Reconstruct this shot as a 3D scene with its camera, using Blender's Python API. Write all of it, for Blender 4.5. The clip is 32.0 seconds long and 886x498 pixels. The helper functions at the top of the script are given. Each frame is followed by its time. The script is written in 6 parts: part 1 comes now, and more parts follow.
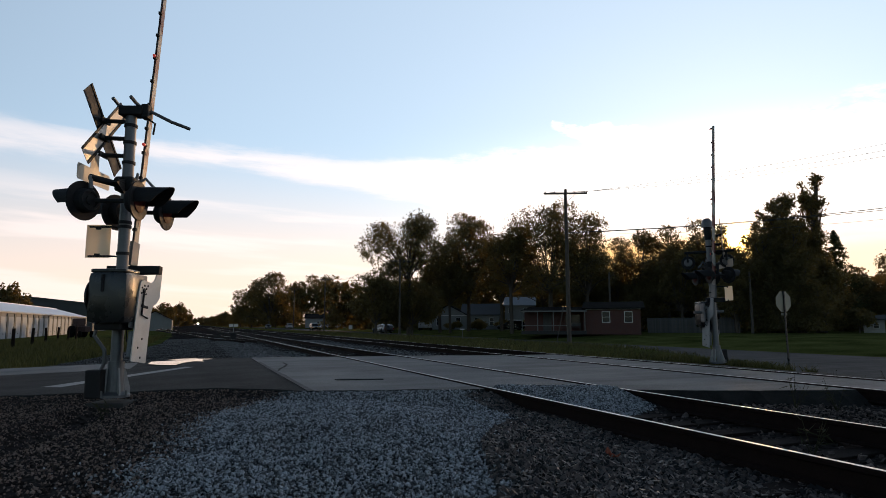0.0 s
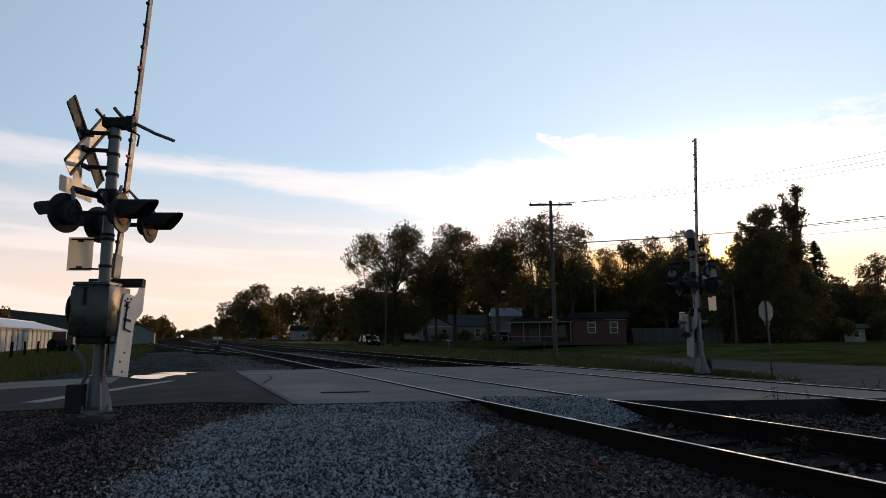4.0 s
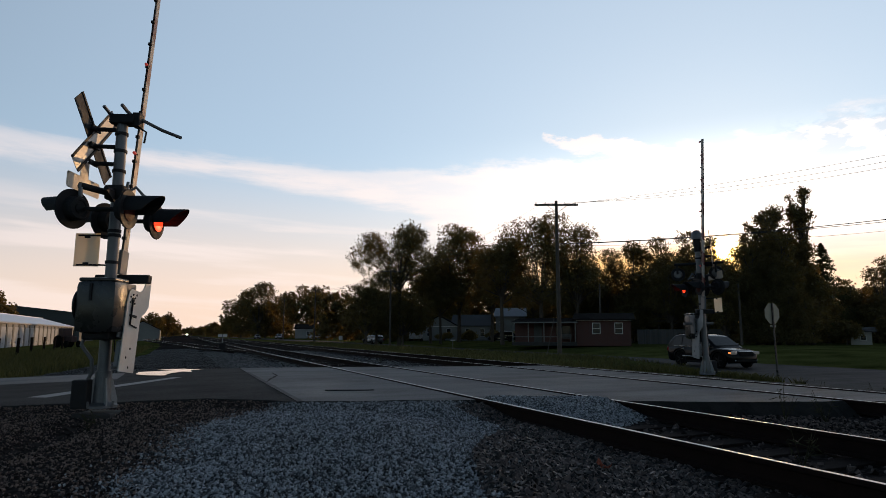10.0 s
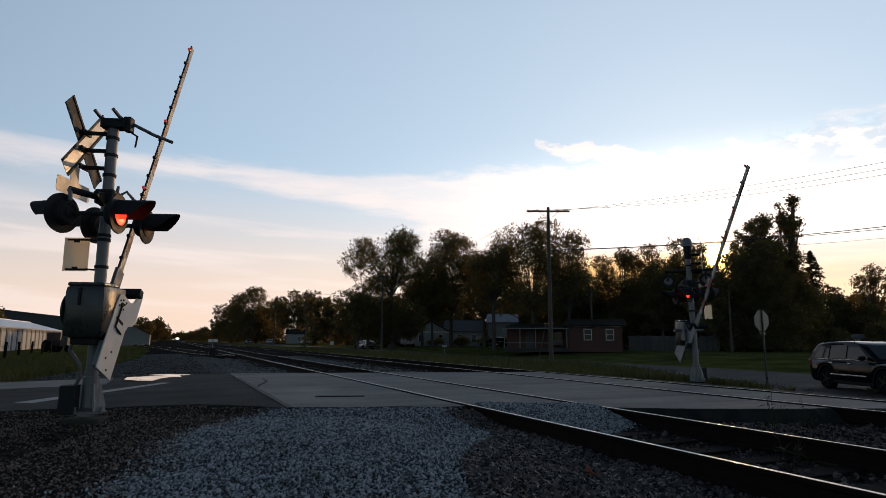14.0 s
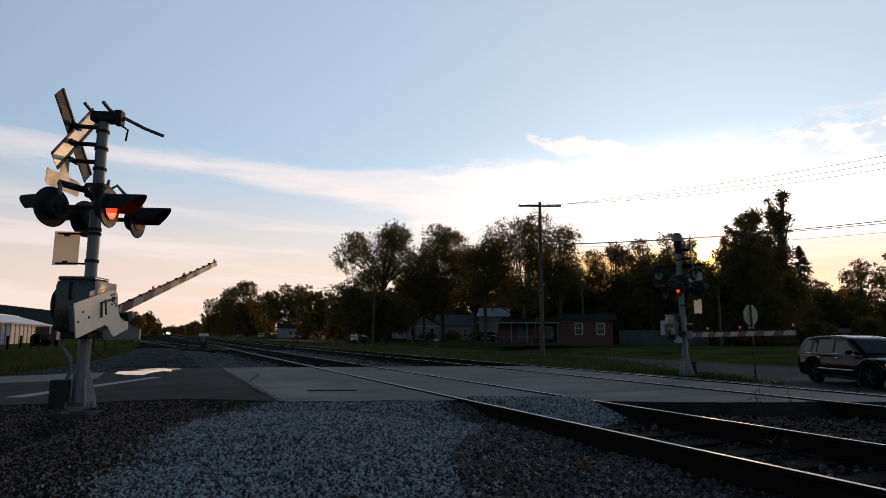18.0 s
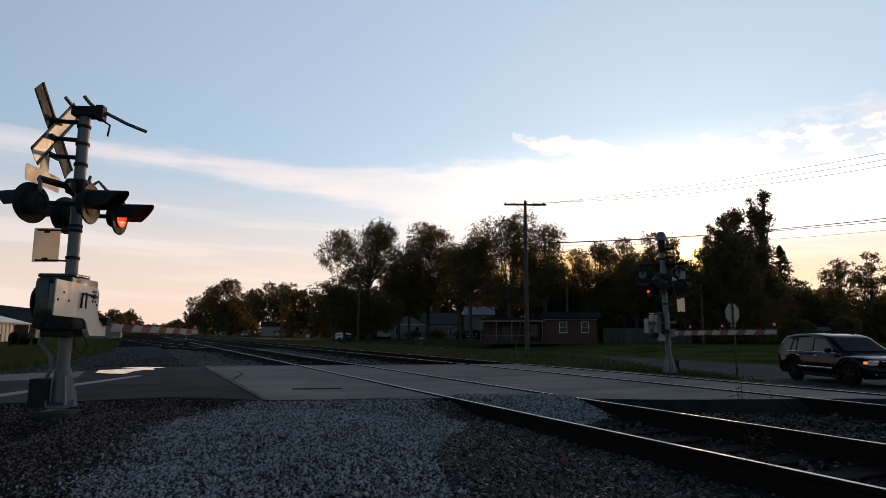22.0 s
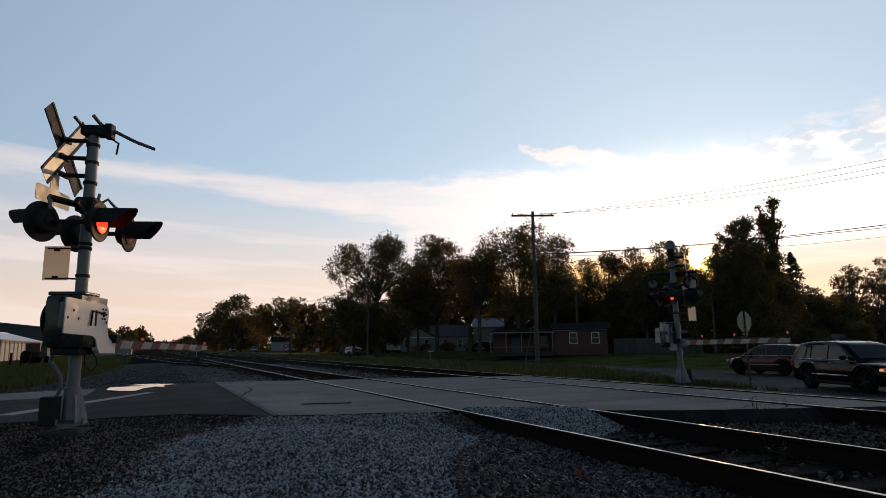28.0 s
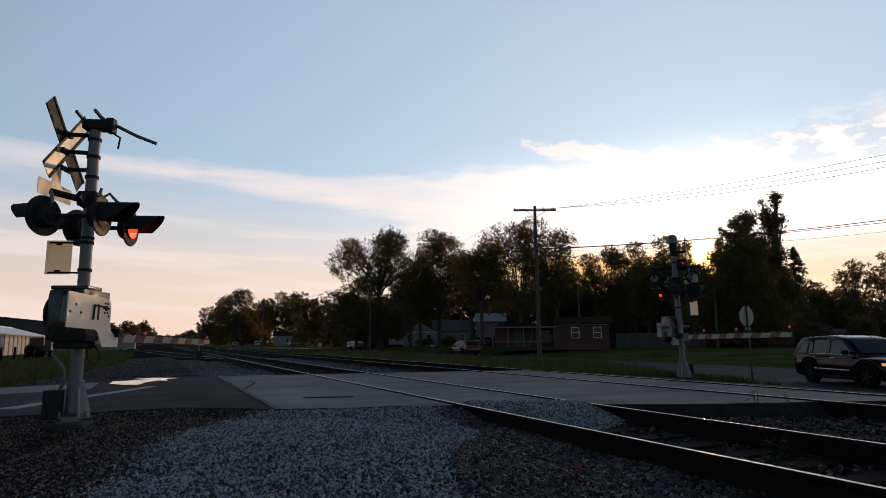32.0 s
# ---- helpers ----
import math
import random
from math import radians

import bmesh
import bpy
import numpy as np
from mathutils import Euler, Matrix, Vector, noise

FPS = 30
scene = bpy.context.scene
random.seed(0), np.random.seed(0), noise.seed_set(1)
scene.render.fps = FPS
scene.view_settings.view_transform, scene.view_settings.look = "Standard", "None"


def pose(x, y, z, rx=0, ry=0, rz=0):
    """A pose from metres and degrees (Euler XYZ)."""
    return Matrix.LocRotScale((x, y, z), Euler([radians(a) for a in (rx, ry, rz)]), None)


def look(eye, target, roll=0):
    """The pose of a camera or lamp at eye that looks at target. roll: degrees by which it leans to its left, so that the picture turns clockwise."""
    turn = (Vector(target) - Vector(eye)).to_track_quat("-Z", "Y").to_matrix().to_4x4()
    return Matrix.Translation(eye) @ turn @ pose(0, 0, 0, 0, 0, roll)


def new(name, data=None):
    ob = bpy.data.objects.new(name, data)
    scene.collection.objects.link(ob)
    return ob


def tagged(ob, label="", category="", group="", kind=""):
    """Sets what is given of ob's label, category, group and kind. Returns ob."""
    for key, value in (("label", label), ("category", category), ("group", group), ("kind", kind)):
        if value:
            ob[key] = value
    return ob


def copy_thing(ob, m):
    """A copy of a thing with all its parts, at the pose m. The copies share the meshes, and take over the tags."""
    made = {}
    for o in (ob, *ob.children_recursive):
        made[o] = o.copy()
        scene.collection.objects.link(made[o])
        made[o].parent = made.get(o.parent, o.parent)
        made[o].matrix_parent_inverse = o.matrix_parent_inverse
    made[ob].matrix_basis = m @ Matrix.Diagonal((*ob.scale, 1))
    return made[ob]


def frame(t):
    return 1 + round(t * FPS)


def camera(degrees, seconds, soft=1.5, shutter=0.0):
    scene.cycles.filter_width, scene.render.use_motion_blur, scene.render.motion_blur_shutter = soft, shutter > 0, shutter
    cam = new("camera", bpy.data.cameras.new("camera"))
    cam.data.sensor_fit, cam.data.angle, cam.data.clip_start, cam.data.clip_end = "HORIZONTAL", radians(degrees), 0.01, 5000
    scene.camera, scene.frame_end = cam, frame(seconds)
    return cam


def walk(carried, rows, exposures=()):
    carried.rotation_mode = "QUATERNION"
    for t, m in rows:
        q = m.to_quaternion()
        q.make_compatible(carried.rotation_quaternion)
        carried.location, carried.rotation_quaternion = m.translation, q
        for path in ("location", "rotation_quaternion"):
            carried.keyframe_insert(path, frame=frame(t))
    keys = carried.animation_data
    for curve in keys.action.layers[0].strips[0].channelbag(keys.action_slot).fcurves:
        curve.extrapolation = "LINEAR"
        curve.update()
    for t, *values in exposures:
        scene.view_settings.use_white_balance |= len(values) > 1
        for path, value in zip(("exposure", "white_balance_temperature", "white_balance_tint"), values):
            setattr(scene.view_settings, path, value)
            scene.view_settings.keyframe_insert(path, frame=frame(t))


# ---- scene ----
cam = camera(71.96, 32.0, 0.5)
PATH = [
    (0.0, 0.013, 0.018, 0.829, 97.02, 0.11, -22.28),
    (0.5, 0.011, 0.014, 0.832, 97.07, 0.02, -22.48),
    (1.0, 0.001, 0.012, 0.829, 97.22, -0.14, -22.75),
    (1.5, -0.006, 0.010, 0.837, 97.39, -0.03, -22.92),
    (2.0, -0.004, -0.008, 0.828, 97.64, -0.04, -23.13),
    (2.5, -0.005, 0.010, 0.836, 97.84, 0.26, -23.28),
    (3.0, 0.000, 0.003, 0.834, 98.01, 0.21, -23.43),
    (3.5, 0.005, 0.005, 0.834, 98.07, 0.42, -23.53),
    (5.5, 0.013, 0.004, 0.839, 97.91, 0.29, -23.70),
    (6.0, 0.017, 0.005, 0.839, 97.81, 0.09, -23.67),
    (6.5, 0.012, 0.001, 0.830, 97.72, -0.04, -23.67),
    (7.0, 0.006, 0.004, 0.828, 97.71, 0.00, -23.67),
    (7.5, 0.000, -0.009, 0.830, 97.72, 0.14, -23.58),
    (8.0, -0.002, 0.002, 0.835, 97.74, 0.04, -23.35),
    (8.5, 0.002, -0.001, 0.835, 97.80, -0.07, -23.22),
    (9.0, 0.005, 0.003, 0.824, 97.90, -0.66, -23.08),
    (9.5, 0.003, 0.015, 0.826, 97.99, -0.53, -23.09),
    (10.0, 0.005, 0.018, 0.823, 98.03, -0.06, -23.16),
    (10.5, -0.004, 0.001, 0.827, 98.09, -0.27, -23.27),
    (11.0, -0.013, 0.008, 0.835, 98.10, -0.53, -23.45),
    (11.5, -0.025, -0.011, 0.827, 98.20, -0.78, -23.67),
    (12.0, -0.036, -0.010, 0.825, 98.34, -0.85, -23.76),
    (12.5, -0.033, -0.006, 0.834, 98.41, -0.64, -23.86),
    (13.0, -0.018, -0.006, 0.829, 98.51, -0.37, -23.85),
    (13.5, -0.012, -0.010, 0.836, 98.55, -0.51, -23.92),
    (14.0, 0.011, -0.003, 0.831, 98.55, -0.26, -23.92),
    (14.5, 0.014, -0.002, 0.830, 98.48, -0.06, -24.01),
    (16.5, 0.002, 0.002, 0.830, 98.03, -0.21, -24.40),
    (17.0, 0.002, -0.007, 0.828, 97.97, 0.11, -24.46),
    (17.5, -0.004, -0.014, 0.827, 98.02, -0.08, -24.61),
    (18.0, -0.003, -0.020, 0.833, 98.02, -0.26, -24.70),
    (18.5, -0.013, -0.011, 0.825, 98.06, -0.34, -24.86),
    (19.0, -0.006, -0.008, 0.827, 98.11, -0.34, -24.95),
    (19.5, 0.003, 0.008, 0.821, 98.09, -0.46, -25.27),
    (20.0, -0.001, 0.004, 0.824, 97.92, -0.39, -25.49),
    (20.5, 0.004, 0.001, 0.822, 97.86, -0.24, -25.67),
    (21.0, 0.010, -0.000, 0.826, 97.81, -0.21, -25.84),
    (21.5, -0.004, -0.005, 0.831, 97.80, 0.01, -26.00),
    (22.0, -0.010, -0.013, 0.829, 97.87, -0.25, -26.09),
    (22.5, -0.014, -0.009, 0.832, 98.01, -0.22, -26.13),
    (23.0, -0.015, -0.020, 0.830, 98.22, -0.22, -26.16),
    (23.5, -0.008, -0.014, 0.828, 98.48, -0.07, -26.13),
    (24.0, -0.011, -0.022, 0.827, 98.67, 0.07, -26.06),
    (24.5, -0.012, -0.016, 0.828, 98.79, -0.03, -25.93),
    (25.0, -0.003, -0.022, 0.825, 98.90, 0.09, -25.78),
    (25.5, -0.003, -0.013, 0.828, 99.01, 0.21, -25.69),
    (27.5, 0.004, -0.007, 0.829, 99.01, 0.53, -25.22),
    (28.0, 0.002, 0.008, 0.830, 99.03, 0.53, -25.21),
    (28.5, 0.004, -0.000, 0.829, 99.02, 0.39, -25.17),
    (29.0, 0.004, -0.004, 0.829, 99.02, 0.58, -25.08),
    (29.5, 0.001, 0.000, 0.831, 98.95, 0.39, -25.13),
    (30.0, 0.009, -0.007, 0.825, 98.84, 0.26, -25.10),
    (30.5, 0.010, 0.005, 0.830, 98.71, 0.40, -25.06),
    (31.0, 0.016, 0.010, 0.828, 98.64, 0.35, -25.03),
    (31.5, 0.013, 0.001, 0.826, 98.54, 0.44, -25.01),
    (32.0, 0.013, 0.003, 0.822, 98.54, 0.50, -25.00),
]
walk(cam, [(t, pose(*row)) for t, *row in PATH],
     exposures=[(0, 0.32), (4, 0.2), (10, 0.04), (24, 0.0), (32, -0.06)])

# ---- world and sun ----
SUN_AZ, SUN_EL = 48.1, 7.25          # degrees clockwise from +Y, degrees up


def build_world():
    w = bpy.data.worlds.new("evening_sky")
    scene.world = w
    w.use_nodes = True
    nt = w.node_tree
    nt.nodes.clear()
    N = nt.nodes.new
    K = nt.links.new

    def m(op, a, b=None, c=None):
        n = N("ShaderNodeMath")
        n.operation = op
        for i, v in enumerate((a, b, c)):
            if v is None:
                continue
            if isinstance(v, (int, float)):
                n.inputs[i].default_value = v
            else:
                K(v, n.inputs[i])
        return n.outputs[0]

    def ramp(v, lo, hi):
        n = N("ShaderNodeMapRange")
        n.interpolation_type = "SMOOTHSTEP"
        K(v, n.inputs[0])
        n.inputs[1].default_value, n.inputs[2].default_value = lo, hi
        return n.outputs[0]

    def mix(f, a, b):
        n = N("ShaderNodeMix")
        n.data_type = "RGBA"
        for s, v in ((0, f), (6, a), (7, b)):
            if isinstance(v, tuple):
                n.inputs[s].default_value = (*v, 1)
            elif isinstance(v, float):
                n.inputs[s].default_value = v
            else:
                K(v, n.inputs[s])
        return n.outputs[2]

    sky = N("ShaderNodeTexSky")
    sky.sky_type, sky.sun_disc = "NISHITA", False
    sky.sun_elevation, sky.sun_rotation = radians(SUN_EL), radians(SUN_AZ)
    sky.air_density, sky.dust_density, sky.ozone_density = 1.0, 0.25, 2.0
    co = N("ShaderNodeTexCoord")
    nrm = N("ShaderNodeVectorMath")
    nrm.operation = "NORMALIZE"
    K(co.outputs["Generated"], nrm.inputs[0])
    sep = N("ShaderNodeSeparateXYZ")
    K(nrm.outputs[0], sep.inputs[0])
    X, Y, Z = sep.outputs
    az = m("MULTIPLY", m("ARCTAN2", X, Y), 57.2958)
    el = m("MULTIPLY", m("ARCSINE", Z), 57.2958)
    # cirrus seen edge-on: noise stretched along the horizon
    comb = N("ShaderNodeCombineXYZ")
    K(m("MULTIPLY", az, 0.07), comb.inputs[0])
    K(m("ADD", m("MULTIPLY", el, 0.42), m("MULTIPLY", az, 0.012)), comb.inputs[1])
    nz = N("ShaderNodeTexNoise")
    K(comb.outputs[0], nz.inputs["Vector"])
    nz.inputs["Scale"].default_value, nz.inputs["Detail"].default_value = 1.0, 9.0
    nz.inputs["Roughness"].default_value = 0.62
    nv = nz.outputs[0]
    # small crisp billows on the cloud edges
    comb3 = N("ShaderNodeCombineXYZ")
    K(m("MULTIPLY", az, 0.30), comb3.inputs[0])
    K(m("ADD", m("MULTIPLY", el, 0.75), m("MULTIPLY", az, 0.05)), comb3.inputs[1])
    comb3.inputs[2].default_value = 8.1
    nz3 = N("ShaderNodeTexNoise")
    K(comb3.outputs[0], nz3.inputs["Vector"])
    nz3.inputs["Scale"].default_value, nz3.inputs["Detail"].default_value = 1.0, 10.0
    nz3.inputs["Roughness"].default_value = 0.66
    bil = m("MULTIPLY", m("SUBTRACT", nz3.outputs[0], 0.5), 3.2)
    dev = m("MULTIPLY", m("SUBTRACT", nv, 0.5), 4.0)
    ew = m("ADD", m("ADD", el, dev), m("MULTIPLY", bil, ramp(az, 10.0, 34.0)))
    ef = m("ADD", el, bil)

    def profile(table):
        """Elevation over azimuth, by straight pieces."""
        n = N("ShaderNodeValToRGB")
        f = m("DIVIDE", m("ADD", az, 30.0), 120.0)
        K(f, n.inputs[0])
        el_ = n.color_ramp.elements
        while len(el_) < len(table):
            el_.new(0.5)
        for e, (a, v) in zip(el_, table):
            e.position = (a + 30.0) / 120.0
            e.color = (v / 30.0, v / 30.0, v / 30.0, 1)
        return m("MULTIPLY", n.outputs[0], 30.0)

    top = profile([(-13.6, 15.5), (-8.6, 15.3), (-1.4, 15.4), (6.3, 15.3), (14.6, 14.7), (22.2, 14.8), (27.1, 15.5), (32.4, 15.9), (37.7, 15.9), (41.0, 16.7), (44.4, 16.2), (50.2, 16.6), (53.7, 16.0), (56.2, 16.9), (58.4, 17.3), (60.4, 16.6), (62.0, 17.4), (66.0, 17.0)])
    low = profile([(-13.4, 13.9), (-3.5, 14.0), (4.8, 14.3), (13.6, 13.4), (20.1, 11.9), (27.6, 6.8)])
    up = N("ShaderNodeMapRange")
    up.interpolation_type = "SMOOTHSTEP"
    K(m("SUBTRACT", ew, top), up.inputs[0])
    up.inputs[1].default_value, up.inputs[2].default_value = 0.75, -0.5
    dn = ramp(m("SUBTRACT", ew, low), -1.2, 0.6)
    body = m("ADD", 0.62, m("MULTIPLY", ramp(nv, 0.36, 0.6), 0.38))
    cloud = m("MULTIPLY", m("MULTIPLY", m("MULTIPLY", up.outputs[0], dn), body), m("ADD", 0.72, m("MULTIPLY", ramp(az, -16.0, 30.0), 0.28)))
    # a finger of cloud reaching out above the bank
    ftop = profile([(32.0, 16.0), (32.6, 18.6), (33.8, 18.2), (35.7, 17.9), (37.8, 18.1), (40.9, 17.3), (44.4, 16.4)])
    flow = profile([(32.0, 18.4), (33.8, 17.6), (34.8, 16.9), (37.7, 16.3), (41.0, 15.9)])
    fin = m("MULTIPLY", ramp(m("SUBTRACT", ftop, ef), -0.15, 0.35), ramp(m("SUBTRACT", ef, flow), -0.3, 0.5))
    cloud = m("MAXIMUM", cloud, m("MULTIPLY", fin, 0.95))
    # faint streaks and small tufts lower down
    comb2 = N("ShaderNodeCombineXYZ")
    K(m("MULTIPLY", az, 0.055), comb2.inputs[0])
    K(m("ADD", m("MULTIPLY", el, 0.62), m("MULTIPLY", az, 0.03)), comb2.inputs[1])
    comb2.inputs[2].default_value = 4.3
    nz2 = N("ShaderNodeTexNoise")
    K(comb2.outputs[0], nz2.inputs["Vector"])
    nz2.inputs["Scale"].default_value, nz2.inputs["Detail"].default_value = 1.0, 7.0
    strk = m("MULTIPLY", ramp(nz2.outputs[0], 0.47, 0.68), ramp(el, 13.0, 9.0))
    cloud = m("MAXIMUM", cloud, m("MULTIPLY", strk, 0.6))
    # gaps of clear sky between the puffs at the bank's bright end
    comb4 = N("ShaderNodeCombineXYZ")
    K(m("MULTIPLY", az, 0.42), comb4.inputs[0])
    K(m("MULTIPLY", el, 0.85), comb4.inputs[1])
    comb4.inputs[2].default_value = 2.6
    nz4 = N("ShaderNodeTexNoise")
    K(comb4.outputs[0], nz4.inputs["Vector"])
    nz4.inputs["Scale"].default_value, nz4.inputs["Detail"].default_value = 1.0, 8.0
    nz4.inputs["Roughness"].default_value = 0.58
    gap = m("MULTIPLY", ramp(nz4.outputs[0], 0.56, 0.44), m("MULTIPLY", m("MULTIPLY", ramp(az, 51.0, 55.5), ramp(az, 74.0, 66.0)), m("MULTIPLY", ramp(el, 12.4, 14.6), ramp(el, 18.6, 16.2))))
    cloud = m("MULTIPLY", cloud, m("SUBTRACT", 1.0, m("MULTIPLY", gap, 0.72)))
    # nearness to the sun
    sd = (math.sin(radians(SUN_AZ)) * math.cos(radians(SUN_EL)), math.cos(radians(SUN_AZ)) * math.cos(radians(SUN_EL)), math.sin(radians(SUN_EL)))
    dot = N("ShaderNodeVectorMath")
    dot.operation = "DOT_PRODUCT"
    K(nrm.outputs[0], dot.inputs[0])
    dot.inputs[1].default_value = sd
    near = m("MAXIMUM", dot.outputs["Value"], 0.0)
    glow = m("MULTIPLY", m("MULTIPLY", m("POWER", near, 22.0), 0.5), ramp(el, 19.0, 13.0))
    halo = m("ADD", m("MULTIPLY", m("POWER", near, 1500.0), 1.3), m("MULTIPLY", m("POWER", near, 22000.0), 60.0))
    # clear sky: Nishita scaled, joined by the pale pink haze low down
    sk = N("ShaderNodeVectorMath")
    sk.operation = "SCALE"
    K(sky.outputs[0], sk.inputs[0])
    sk.inputs["Scale"].default_value = SKY_STRENGTH
    west = ramp(dot.outputs["Value"], -0.35, 0.75)
    haze = m("MULTIPLY", ramp(el, 17.0, 1.0), west)
    # thin high veil, brightest on the sunset side and fading overhead
    veil = N("ShaderNodeVectorMath")
    veil.operation = "SCALE"
    veil.inputs[0].default_value = (0.312, 0.388, 0.478)
    east = m("MULTIPLY", m("SUBTRACT", 1.0, west), m("MULTIPLY", ramp(el, 34.0, 6.0), 0.44))
    K(m("ADD", m("MULTIPLY", west, ramp(el, 49.0, 29.0)), east), veil.inputs["Scale"])
    vs = N("ShaderNodeVectorMath")
    K(sk.outputs[0], vs.inputs[0])
    K(veil.outputs[0], vs.inputs[1])
    c1 = mix(m("MULTIPLY", haze, 0.84), vs.outputs[0], (1.00, 0.71, 0.56))
    c2 = mix(m("MULTIPLY", cloud, m("MULTIPLY", west, 0.8)), c1, (1.02, 0.87, 0.82))
    # mauve shreds of cloud low down beyond the sun
    gold = m("MULTIPLY", m("MULTIPLY", ramp(az, 26.0, 36.0), ramp(az, 54.0, 49.5)), ramp(el, 8.6, 6.6))
    mauve = m("MULTIPLY", m("MULTIPLY", ramp(nz2.outputs[0], 0.40, 0.60), m("MULTIPLY", ramp(el, 4.6, 6.2), ramp(el, 9.0, 7.4))), m("MULTIPLY", ramp(az, 52.0, 56.0), ramp(az, 76.0, 66.0)))
    # warm low sky about the sun, and a broad pale brightening of the whole sunset side
    warm = m("MULTIPLY", m("MULTIPLY", m("POWER", near, 14.0), ramp(el, 8.8, 5.0)), 0.85)
    c2 = mix(warm, c2, (1.10, 0.74, 0.40))
    c2 = mix(m("MULTIPLY", gold, 0.9), c2, (1.10, 0.60, 0.18))
    c2 = mix(m("MULTIPLY", mauve, 0.55), c2, (0.80, 0.56, 0.46))
    pale = m("MULTIPLY", m("MULTIPLY", m("POWER", near, 5.0), 0.16), m("SUBTRACT", 1.0, m("MULTIPLY", gold, 0.8)))
    glow = m("MULTIPLY", m("ADD", m("MULTIPLY", glow, ramp(el, 5.0, 11.0)), pale), m("SUBTRACT", 1.0, m("MULTIPLY", gap, 0.55)))
    gl = N("ShaderNodeVectorMath")
    gl.operation = "SCALE"
    gl.inputs[0].default_value = (1.0, 0.93, 0.80)
    K(glow, gl.inputs["Scale"])
    ha = N("ShaderNodeVectorMath")
    ha.operation = "SCALE"
    ha.inputs[0].default_value = (1.0, 0.60, 0.16)
    K(halo, ha.inputs["Scale"])
    s1 = N("ShaderNodeVectorMath")
    K(c2, s1.inputs[0])
    K(gl.outputs[0], s1.inputs[1])
    s2 = N("ShaderNodeVectorMath")
    K(s1.outputs[0], s2.inputs[0])
    K(ha.outputs[0], s2.inputs[1])
    bg = N("ShaderNodeBackground")
    K(s2.outputs[0], bg.inputs[0])
    bg.inputs[1].default_value = 1.0
    out = N("ShaderNodeOutputWorld")
    K(bg.outputs[0], out.inputs[0])


SKY_STRENGTH = 0.07
build_world()
sun = new("sun", bpy.data.lights.new("sun", "SUN"))
sun.data.energy, sun.data.angle, sun.data.color = 1.7, radians(0.5), (1.0, 0.58, 0.27)
_a, _e = radians(SUN_AZ), radians(SUN_EL)
sun.matrix_world = look((math.sin(_a) * 60, math.cos(_a) * 60, math.tan(_e) * 60), (0, 0, 0))


